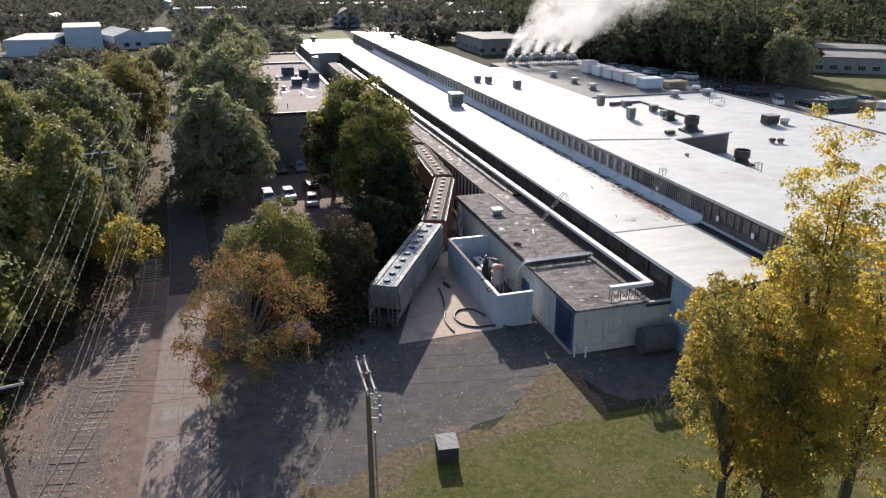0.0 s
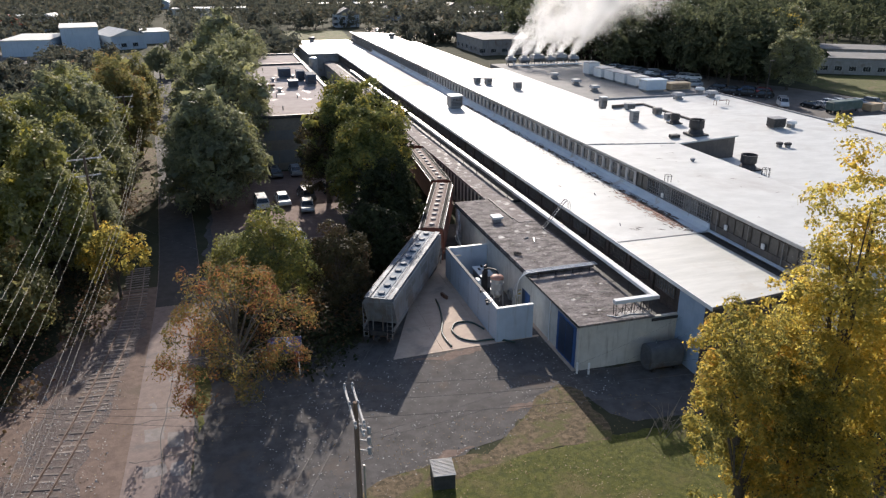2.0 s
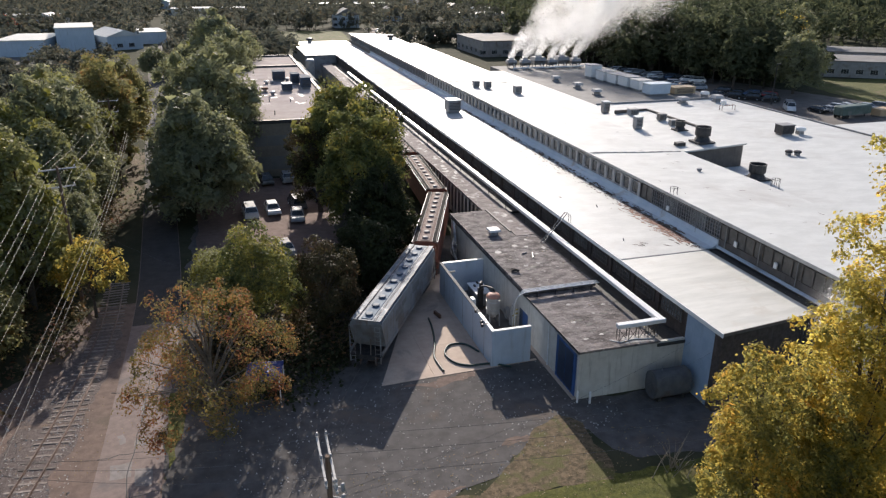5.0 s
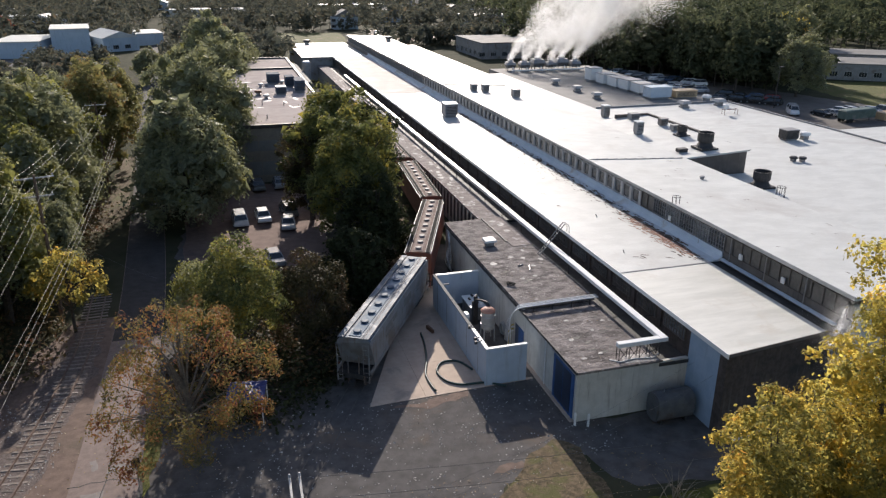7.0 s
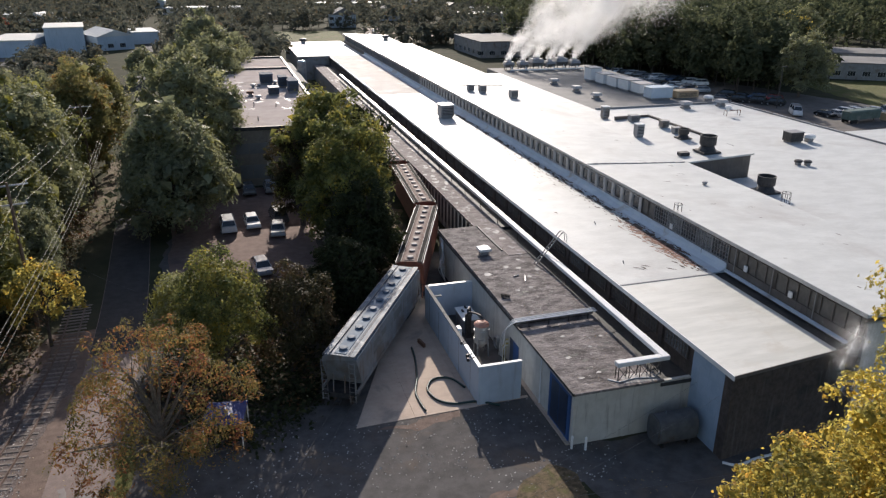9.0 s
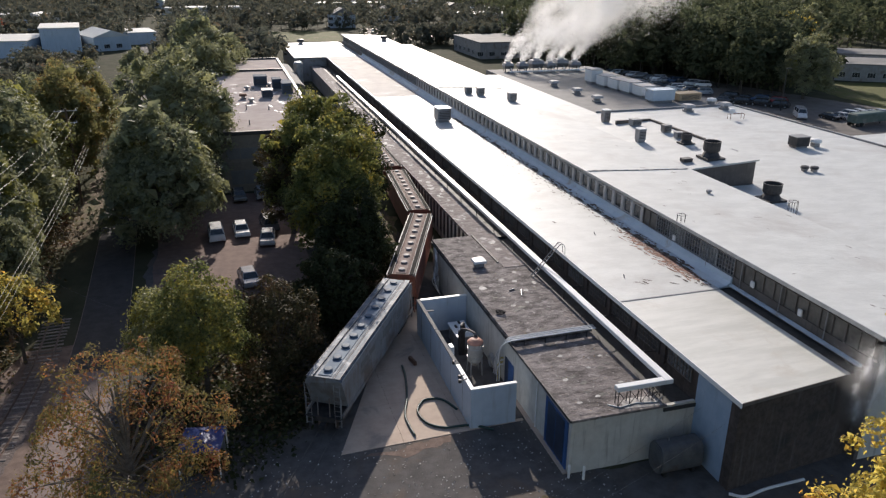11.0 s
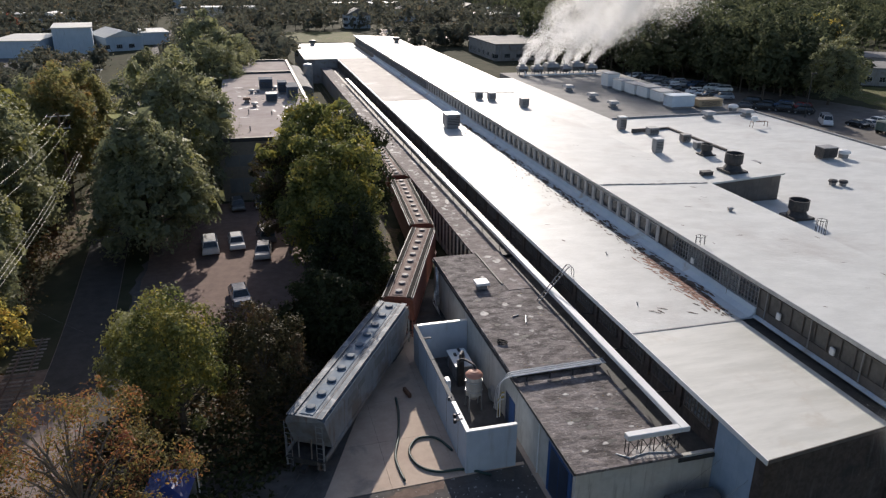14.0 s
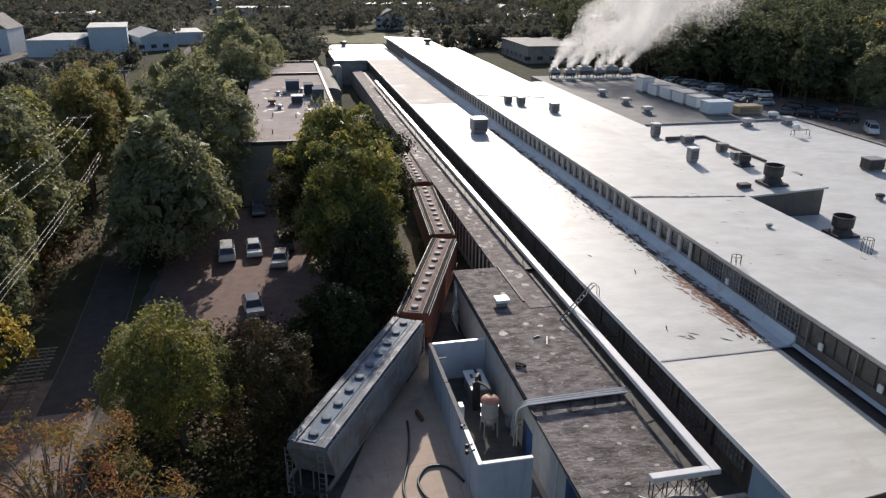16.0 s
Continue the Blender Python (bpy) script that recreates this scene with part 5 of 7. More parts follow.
tube(bm, [(0.1, 0.6, 2.2), (0.1, 0.6, 2.75)], 0.04, 6)
part("vent_pipe", bm, M_GALV, oil)
bm = B()
tube(bm, smooth_line([(30.3, 45.2, 0.12), (31.2, 44.7, 0.1), (33, 45.0, 0.08), (36, 45.1, 0.08)], 5), 0.1, 8)
single("drain_pipe", bm, M_WHITEMETAL, "pale corrugated pipe at the foot of the wall", "pipe")

# slatted crate on the lawn edge
crate = thing("slatted_cabinet", "low dark cabinet with a pale slatted lid on the lawn edge", "cabinet", (6.62, 39.7, 0.03), -7)
bm = B()
soft_box(bm, -0.70, 0.70, -0.86, 0.86, 0, 1.08, 0.03)
part("body", bm, M_TAR, crate)
for k in range(13):
    bm = B()
    soft_box(bm, -0.74, 0.74, -0.90 + 0.139 * k, -0.80 + 0.139 * k, 1.08, 1.13, 0.015)
    part("slat", bm, M_ARM, crate)

# small sign on a post at the roadside
sign = thing("roadside_sign", "small dark sign on a thin post at the roadside", "sign", (-9.05, 51.2, 0), 20)
bm = B()
tube(bm, [(0, 0, -0.1), (0, 0, 2.2)], 0.035, 6)
part("post", bm, M_GALV, sign)
bm = B()
soft_box(bm, -0.28, 0.28, -0.06, -0.03, 1.55, 2.2, 0.01)
part("board", bm, M_DARKSTEEL, sign)

# blue-roofed shelter under the tree
tent = thing("blue_shelter", "small shelter with a blue tarpaulin roof and white posts", "shelter", (-1.9, 57.6, -0.25), -10)
bm = B()
a = [bm.verts.new(p) for p in ((-1.4, -1.5, 2.3), (1.4, -1.5, 2.3), (1.4, 1.5, 2.3), (-1.4, 1.5, 2.3), (0, -0.5, 2.75), (0, 0.5, 2.75))]
for q in ((0, 1, 4), (1, 2, 5, 4), (2, 3, 5), (3, 0, 4, 5), (3, 2, 1, 0)):
    bm.faces.new([a[i] for i in q])
part("canopy", bm, M_BLUETARP, tent, "blue tarpaulin")
for sx, sy in ((-1, -1), (1, -1), (1, 1), (-1, 1)):
    bm = B()
    tube(bm, [(sx * 1.3, sy * 1.4, 0), (sx * 1.3, sy * 1.4, 2.35)], 0.05, 6)
    part("post", bm, M_WHITEMETAL, tent)
bm = B()
box(bm, -1.2, 1.2, 1.1, 1.16, 0.0, 2.0)
part("back_panel", bm, M_GREYSTEEL, tent)

# ---- roof equipment ----
def box_unit(name, at, w, d, h, material, label, cap=None, rz=0.0, category="roof unit", group="", louvre=True):
    """A rooftop unit: cabinet on a curb, with a cap and louvres."""
    u = thing(name, label, category, at, rz, group)
    bm = B()
    box(bm, -w * 0.42, w * 0.42, -d * 0.42, d * 0.42, 0, h * 0.16)
    part("curb", bm, M_GREYSTEEL, u)
    bm = B()
    soft_box(bm, -w / 2, w / 2, -d / 2, d / 2, h * 0.16, h * 0.94, 0.04)
    part("cabinet", bm, material, u)
    bm = B()
    soft_box(bm, -w * 0.53, w * 0.53, -d * 0.53, d * 0.53, h * 0.94, h, 0.03)
    part("cap", bm, cap or material, u)
    if louvre:
        bm = B()
        for k in range(5):
            z = h * (0.28 + 0.11 * k)
            box(bm, -w * 0.40, w * 0.40, -d / 2 - 0.03, -d / 2, z, z + h * 0.05)
        part("louvre", bm, M_DARKSTEEL, u)
    return u


def fan_stack(name, at, r, h, label):
    """A squat round fan stack on a flared base."""
    u = thing(name, label, "roof fan", at)
    bm = B()
    box(bm, -r * 1.25, r * 1.25, -r * 1.25, r * 1.25, 0, h * 0.12)
    part("curb", bm, M_DARKSTEEL, u)
    bm = B()
    lathe(bm, [(r * 1.15, h * 0.12), (r * 0.8, h * 0.42), (r * 0.8, h * 0.48)], 16)
    part("base", bm, M_DARKSTEEL, u)
    bm = B()
    lathe(bm, [(r, h * 0.46), (r * 1.04, h * 0.5), (r * 1.04, h * 0.97), (r * 1.08, h), (r * 0.95, h), (r * 0.92, h * 0.8), (0.1, h * 0.8)], 18)
    part("barrel", bm, M_DARKSTEEL, u)
    return u


def hood(name, at, s, label, material=None):
    u = thing(name, label, "roof vent", at)
    bm = B()
    box(bm, -s * 0.35, s * 0.35, -s * 0.35, s * 0.35, 0, s * 0.55)
    part("neck", bm, M_GREYSTEEL, u)
    bm = B()
    lathe(bm, [(s * 0.66, s * 0.5), (s * 0.7, s * 0.62), (s * 0.6, s * 0.85), (s * 0.2, s * 0.95)], 12)
    part("hood", bm, material or M_HATCH, u)
    return u


def cap_vent(at, s, label, material):
    """A square vent: curb, narrower neck and a flared flat cap."""
    u = thing("roof_vent", label, "roof vent", at)
    part("curb", box(B(), -s * 0.45, s * 0.45, -s * 0.45, s * 0.45, 0, s * 0.2), M_GREYSTEEL, u)
    part("neck", box(B(), -s * 0.32, s * 0.32, -s * 0.32, s * 0.32, s * 0.2, s * 0.55), M_GREYSTEEL, u)
    bm = B()
    low = [bm.verts.new((sx * s * 0.62, sy * s * 0.62, s * 0.52)) for sx, sy in ((-1, -1), (1, -1), (1, 1), (-1, 1))]
    top = [bm.verts.new((sx * s * 0.5, sy * s * 0.5, s * 0.85)) for sx, sy in ((-1, -1), (1, -1), (1, 1), (-1, 1))]
    for i in range(4):
        bm.faces.new((low[i], low[(i + 1) % 4], top[(i + 1) % 4], top[i]))
    bm.faces.new(top)
    bm.faces.new(low[::-1])
    part("cap", bm, material, u)
    return u


box_unit("roof_unit", (36.7, 133.0, 6.76), 2.3, 2.5, 2.4, M_GREYSTEEL, "tall grey louvred unit with a pale lid on the white roof", M_WHITEMETAL)
for x, y, s in ((44.4, 142.6, 1.3), (46.3, 141.3, 1.4), (50.0, 135.0, 1.5)):
    box_unit("roof_unit", (x, y, ZC - 0.0524 * (x - 40.4)), s * 0.9, s * 0.9, s, M_GREYSTEEL, "dark box ventilator on the high white roof", M_GREYSTEEL, group="ventilators on the high roof")
box_unit("roof_unit", (55.6, 101.2, 9.06), 1.1, 1.1, 1.9, M_GREYSTEEL, "tall dark twin ventilator on the white roof", M_WHITEMETAL)
box_unit("roof_unit", (64.0, 126.5, 6.4), 1.2, 1.2, 2.2, M_GREYSTEEL, "tall dark ventilator near the grey roof", M_WHITEMETAL)
fan_stack("roof_fan", (58.9, 90.0, 9.24), 1.0, 2.2, "black round exhaust fan on a flared base")
fan_stack("roof_fan", (61.0, 80.9, 6.4), 1.0, 2.0, "dark round exhaust fan on the lower roof")
cage = thing("ladder_cage", "thin steel ladder cage beside the exhaust fan", "ladder", (59.6, 75.8, 6.4))
for k in range(6):
    bm = B()
    a = math.pi * k / 3
    tube(bm, [(0.5 * math.cos(a), 0.5 * math.sin(a), 0), (0.5 * math.cos(a), 0.5 * math.sin(a), 1.5)], 0.03, 5)
    part("bar", bm, M_DARKSTEEL, cage)
bm = B()
tube(bm, [(0.5 * math.cos(a), 0.5 * math.sin(a), 1.5) for a in [k * math.pi / 6 for k in range(13)]], 0.03, 5)
part("hoop", bm, M_DARKSTEEL, cage)
cage2 = copy_thing(cage, pose(40.75, 68.7, 9.2) @ Matrix.Diagonal((0.8, 0.8, 0.8, 1)))
for x, y, w, h in ((60.0, 110.2, 1.5, 1.0), (61.6, 104.4, 1.2, 1.1), (61.2, 100.6, 1.1, 0.9)):
    box_unit("roof_unit", (x, y, 9.0 + 0.052 * (x - 54.15)), w, w * 0.85, h, M_GREYSTEEL, "grey metal ventilator on the raised white roof", M_GREYSTEEL, group="ventilators on the raised roof")
fan_stack("roof_fan", (60.4, 97.6, 9.32), 0.7, 1.4, "small grey cowl fan on the raised roof")
box_unit("roof_unit", (55.4, 89.9, 9.05), 1.3, 0.9, 0.5, M_DARKSTEEL, "low dark hatch on the raised roof", louvre=False)
for x, y, w, d, h in ((66.7, 101.6, 1.5, 1.2, 1.1), (68.6, 99.0, 1.7, 1.3, 1.2), (83.0, 102.2, 2.3, 1.9, 1.7)):
    box_unit("roof_unit", (x, y, 6.4), w, d, h, M_DARKSTEEL, "dark grey box unit on the lower white roof", M_GREYSTEEL)
hood("roof_vent", (85.6, 101.7, 6.4), 1.3, "pale mushroom vent on the white roof", M_WHITEMETAL)
for x, y in ((74.0, 90.5), (75.0, 89.9)):
    hood("roof_vent", (x, y, 6.4), 0.8, "small dark paired roof vent", M_DARKSTEEL)
for x, y in ((83.4, 131.2), (91.2, 131.2)):
    cap_vent((x, y, 6.4), 1.6, "square-capped pale vent on the white roof", M_HATCH)
cart = thing("vent_trestle", "low steel frame with a pale cowl on the white roof", "roof vent", (87.6, 123.0, 6.4))
for sx in (-1.4, 1.4):
    bm = B()
    tube(bm, [(sx, -0.4, 0), (sx, -0.4, 0.9), (sx, 0.4, 0.9), (sx, 0.4, 0)], 0.05, 5)
    part("leg", bm, M_RUST, cart)
bm = B()
tube(bm, [(-1.4, 0, 0.9), (1.4, 0, 0.9)], 0.07, 6)
part("pipe", bm, M_RUST, cart)
bm = B()
lathe(bm, [(0.3, 0.9), (0.3, 1.4), (0.6, 1.45), (0.5, 1.8), (0.1, 1.9)], 10, (-1.0, 0, 0))
part("cowl", bm, M_WHITEMETAL, cart)
for x, y in ((71.9, 165.4), (72.2, 154.6), (72.0, 145.2)):
    cap_vent((x, y, 6.38), 1.5, "square-capped grey vent on the grey roof", M_HATCH)
for x, y, w, d, h in ((82.6, 167.5, 2.8, 3.2, 3.3), (83.3, 162.8, 3.0, 3.8, 2.5), (83.7, 158.0, 3.0, 4.2, 2.4), (84.1, 153.4, 3.2, 4.2, 2.5), (84.5, 148.9, 3.2, 3.8, 2.3)):
    box_unit("roof_unit", (x, y, 6.38), w, d, h, M_WHITEMETAL, "large white air-handling unit on the grey roof", M_HATCH, group="air-handling units", louvre=False)
box_unit("roof_unit", (84.2, 142.2, 6.38), 4.9, 3.0, 2.5, M_PALEBLUE, "pale blue-white container-like unit on the roof", M_PALEBLUE, louvre=False)
box_unit("roof_unit", (90.1, 141.9, 6.38), 5.0, 2.8, 1.6, M_TAN, "tan timber-coloured box on the roof edge", M_TAN)
hood("roof_vent", (92.0, 136.4, 6.4), 1.4, "pale mushroom vent at the roof edge", M_WHITEMETAL)
hood("roof_vent", (49.7, 77.2, 9.2), 0.45, "small weathered grey pipe vent", M_GREYSTEEL)
hood("roof_vent", (50.5, 246, 9.2), 1.8, "dark box vent at the far roof end", M_DARKSTEEL)
hood("roof_vent", (27.0, 268, 6.77), 1.8, "dark box vent on the far wing", M_DARKSTEEL)

# cooling towers in a row on the far edge of the grey roof
rng = random.Random(31)
TOWERS = [(70.8, 191.0, 0.85), (74.1, 189.6, 0.9), (78.4, 191.0, 1.15), (81.4, 189.2, 0.85), (85.2, 191.0, 1.15), (88.2, 189.0, 0.9)]
for x, y, k in TOWERS:
    t = thing("cooling_tower", "grey rooftop cooling tower with a fan cowl and open legs", "cooling tower", (x, y, 6.38), rng.uniform(-6, 6), "cooling towers")
    for sx in (-1, 1):
        for sy in (-1, 1):
            part("leg", box(B(), sx * k - 0.08, sx * k + 0.08, sy * k - 0.08, sy * k + 0.08, 0, 0.75), M_DARKSTEEL, t)
    h = 1.7 * k
    bm = B()
    low = [bm.verts.new((sx * 1.15 * k, sy * 1.15 * k, 0.7)) for sx, sy in ((-1, -1), (1, -1), (1, 1), (-1, 1))]
    mid = [bm.verts.new((sx * 1.5 * k, sy * 1.5 * k, 0.7 + h * 0.55)) for sx, sy in ((-1, -1), (1, -1), (1, 1), (-1, 1))]
    top = [bm.verts.new((sx * 1.2 * k, sy * 1.2 * k, 0.7 + h)) for sx, sy in ((-1, -1), (1, -1), (1, 1), (-1, 1))]
    for i in range(4):
        j = (i + 1) % 4
        bm.faces.new((low[i], low[j], mid[j], mid[i]))
        bm.faces.new((mid[i], mid[j], top[j], top[i]))
    bm.faces.new(top)
    bm.faces.new(low[::-1])
    part("casing", bm, M_GREYSTEEL, t)
    for q in range(3):
        part("louvre", box(B(), -1.25 * k, 1.25 * k, -1.62 * k, -1.5 * k + 0.12 * q, 0.85 + 0.3 * q * k, 0.93 + 0.3 * q * k), M_DARKSTEEL, t)
    bm = B()
    lathe(bm, [(0.85 * k, 0.7 + h), (0.75 * k, 1.0 + h), (0.82 * k, 1.15 + h), (0.7 * k, 1.15 + h), (0.66 * k, 0.9 + h), (0.1, 0.9 + h)], 16)
    part("fan_cowl", bm, M_GALV, t)
    bm = B()
    tube(bm, [(0.3, -1.4 * k, 0.9), (0.3, -2.0, 0.9), (0.3, -2.2, 0.35), (0.3, -3.4, 0.35)], 0.13, 8)
    part("pipe", bm, M_WHITEMETAL, t, "white feed pipe")
bm = B()
for k in range(13):
    tube(bm, [(69.5 + 1.65 * k, 186.0, 6.38), (69.5 + 1.65 * k, 186.0, 6.9)], 0.05, 5)
tube(bm, [(69.5, 186.0, 6.9), (89.3, 185.6, 6.9)], 0.16, 8)
tube(bm, [(69.5, 186.5, 6.85), (89.3, 186.1, 6.85)], 0.1, 8)
single("pipe_rack", bm, M_WHITEMETAL, "white header pipes on low stands before the cooling towers", "pipe rack")

# debris and rust on the white roof near the valley
rng = random.Random(41)
litter = mat("leaf_litter", (0.07, 0.055, 0.046), (0.17, 0.135, 0.115), 2.0, 0.9)
rust = mat("rust_stain", (0.13, 0.055, 0.035), (0.38, 0.22, 0.165), 2.5, 0.8, bump=0.1)
spots = []
for k in range(420):
    y = 61 + 74 * rng.random() ** 1.25
    x = XV - 0.05 - abs(rng.gauss(0, 0.55)) - (rng.uniform(0, 2.0) if rng.random() < 0.15 else 0)
    spots.append((x, y, ZL + 0.012, rng.uniform(0.03, 0.13), rng.uniform(0.08, 0.42), rng.uniform(-0.35, 0.5)))
for k in range(120):
    y = 64.8 + 60 * rng.random() ** 1.2
    spots.append((XV + rng.uniform(0.05, 0.5), y, ZL + 0.072, rng.uniform(0.04, 0.16), rng.uniform(0.1, 0.6), rng.uniform(-0.2, 0.2)))
for x, y in ((33.6, 63.4), (33.9, 63.0), (34.2, 63.2), (34.6, 63.6), (36.4, 62.4), (36.6, 62.2), (33.2, 79.5), (33.5, 84.2), (36, 90.3), (34.6, 98)):
    spots.append((x, y, ZL + 0.012, rng.uniform(0.05, 0.12), rng.uniform(0.25, 0.5), rng.uniform(0.3, 1.3)))
for k in range(36):
    x, y = rng.uniform(42, 53), rng.uniform(49, 130)
    spots.append((x, y, ZC - (ZC - ZR) * (x - XC + 0.35) / (XR - XC + 0.5) + 0.012, rng.uniform(0.03, 0.08), rng.uniform(0.15, 0.45), rng.uniform(0, 1.5)))
for k in range(70):
    y = 64 + 70 * rng.random() ** 1.1
    spots.append((XV + rng.uniform(-0.25, 0.12), y, ZL + 0.076, rng.uniform(0.1, 0.3), rng.uniform(0.3, 1.1), rng.uniform(-0.15, 0.15)))
splashes("roof_debris", spots, litter, "scattered brown leaf litter and scraps on the white roof", rng, None, 7)
spots = []
for k in range(280):
    y = rng.triangular(61.8, 76, 67)
    x = XV - 0.1 - abs(rng.gauss(0.45, 0.55))
    spots.append((x, y, ZL + 0.007, rng.uniform(0.03, 0.13), rng.uniform(0.12, 0.8), rng.uniform(-0.25, 0.9)))
splashes("rust", spots, rust, "reddish rust streaks on the white membrane", rng, hall, 8)
bm = B()
for x, y in ((33.0, 64.6), (35.6, 75.0)):
    tube(bm, [(x, y, ZL), (x + rng.uniform(-.1, .1), y + 0.2, ZL + 0.22)], 0.05, 6)
single("pipe_stubs", bm, M_GREYSTEEL, "short pipe stubs standing on the white roof", "pipe", kind="stuff")


# ---- office block ----
office = thing("office_block", "two-storey buff brick office block with a pale flat roof", "office building")
OX0, OX1, OY0, OY1, OZ = 0.25, 15.0, 122.6, 209.5, 9.0
bm = B()
box(bm, OX0, OX1, OY0, OY1, 0, OZ - 0.35)
part("wall", bm, M_BRICKPALE, office)
bm = B()
box(bm, OX0 - 0.1, OX1 + 0.1, OY0 - 0.1, OY1 + 0.1, OZ - 0.35, OZ - 0.02)
part("roof", bm, M_PINKROOF, office, "pale gravel roof")
bm = B()
box(bm, OX0 - 0.2, OX1 + 0.2, OY0 - 0.2, OY0 + 0.1, OZ - 0.5, OZ + 0.05)
box(bm, OX1 - 0.3, OX1 + 0.25, OY0 + 0.1, OY1 + 0.2, OZ - 0.45, OZ + 0.30)
box(bm, OX0 - 0.2, OX1 - 0.3, 187.6, 188.2, OZ - 0.3, OZ + 0.40)
box(bm, OX0 - 0.2, OX1 - 0.3, OY1 - 0.3, OY1 + 0.2, OZ - 0.3, OZ + 0.40)
part("parapet", bm, M_DARKSTEEL, office)
OWIN = steel_window(2.2, 1.5, 3, 1, M_GLASS, M_GALV, 0.07)
for fl in (1.2, 5.2):
    for k in range(20):
        put_window(office, OWIN, (OX0 - 0.01, 126 + 4 * k, fl))
bm = B()
box(bm, OX0 - 0.06, OX1, OY0 - 0.06, OY0, 4.2, 4.6)
part("band", bm, M_BRICKPALE, office)
for x0, x1, z0, z1 in ((1.0, 2.9, 5.0, 6.6), (3.0, 6.5, 5.0, 6.6), (8.2, 10.6, 5.0, 6.6), (10.7, 14.4, 5.0, 6.6), (1.4, 3.2, 1.2, 3.3), (3.3, 6.4, 1.2, 3.3), (10.6, 14.2, 1.2, 3.3)):
    part("infill_panel", box(B(), x0, x1, OY0 - 0.05, OY0, z0, z1), M_GREYROOF, office, "flat grey panel of the window band")
# Lower dark panel stands in for the shade of a recess.
for x0, x1, z0, z1 in ((6.6, 8.1, 5.0, 6.6), (6.6, 10.4, 0.1, 3.3)):
    part("window", box(B(), x0, x1, OY0 - 0.03, OY0, z0, z1), M_GLASS, office, "dark glass panel: a window above, a shaded recess below")
for x, y, w, d, h in ((8.5, 165.5, 2.5, 3.0, 2.1), (11.3, 160.2, 1.6, 3.0, 2.2), (13.0, 158.2, 1.6, 2.6, 2.0), (12.7, 153.6, 1.9, 3.0, 2.3)):
    box_unit("roof_unit", (x, y, OZ - 0.02), w, d, h, M_UNIT, "blue-grey air-conditioning unit on the office roof", M_UNIT, group="units on the office roof")
box_unit("roof_unit", (8.95, 151.6, OZ - 0.02), 1.9, 2.4, 1.5, M_UNIT, "dark unit with a pale lid on the office roof", M_DUSTWHITE, group="units on the office roof")
for x, y, q in ((5.7, 161.3, 0.8), (6.9, 162.0, 0.6), (5.9, 147, 0.85), (10.1, 164.4, 0.8)):
    hood("roof_vent", (x, y, OZ - 0.02), q, "small dark vent on the office roof", M_HATCH)
cap_vent((4.7, 151.0, OZ - 0.02), 1.1, "tall rusty square vent on the office roof", M_RUST)
for x, y, q in ((4.8, 140.2, 0.8), (4.8, 127.4, 0.7), (2.4, 150, 0.5), (8.4, 139.0, 0.6)):
    bm = B()
    tube(bm, [(0, 0, 0), (0, 0, q)], 0.09, 8)
    ob = single("vent_pipe", bm, M_GREYSTEEL, "short upright vent pipe on the office roof", "pipe", "pipes on the office roof")
    ob.location = (x, y, OZ - 0.02)
rng = random.Random(83)
spots = [(rng.uniform(3, 12), rng.uniform(136, 172), OZ - 0.014, rng.uniform(0.1, 0.4), rng.uniform(0.3, 1.4), rng.uniform(0, 3)) for k in range(26)]
splashes("sealant", spots, M_SEAL, "pale sealant smears on the office roof", rng, office)
spots = [(rng.uniform(3, 12), rng.uniform(140, 170), OZ - 0.010, rng.uniform(0.08, 0.25), rng.uniform(0.3, 1.3), rng.uniform(0, 3)) for k in range(14)]
splashes("tar_mark", spots, M_TAR, "black tar marks on the office roof", rng, office)
# arched link roof between the office and the hall
bm = B()
extrude_y(bm, [(17.5 + 2.3 * math.cos(math.pi * k / 10), 4.4 + 1.2 * math.sin(math.pi * k / 10)) for k in range(11)], 190, 228)
box(bm, 15.4, 19.6, 190.2, 227.8, 0, 4.4)
single("link_building", bm, M_GREYROOF, "grey arched link building between the blocks", "building")
bm = B()
lathe(bm, [(1.2, 0), (1.2, 7.2), (0.9, 7.6), (0.3, 7.7)], 14)
single("silo", bm, M_GALV, "grey metal silo beside the wing", "silo").location = (20.6, 214, 0)


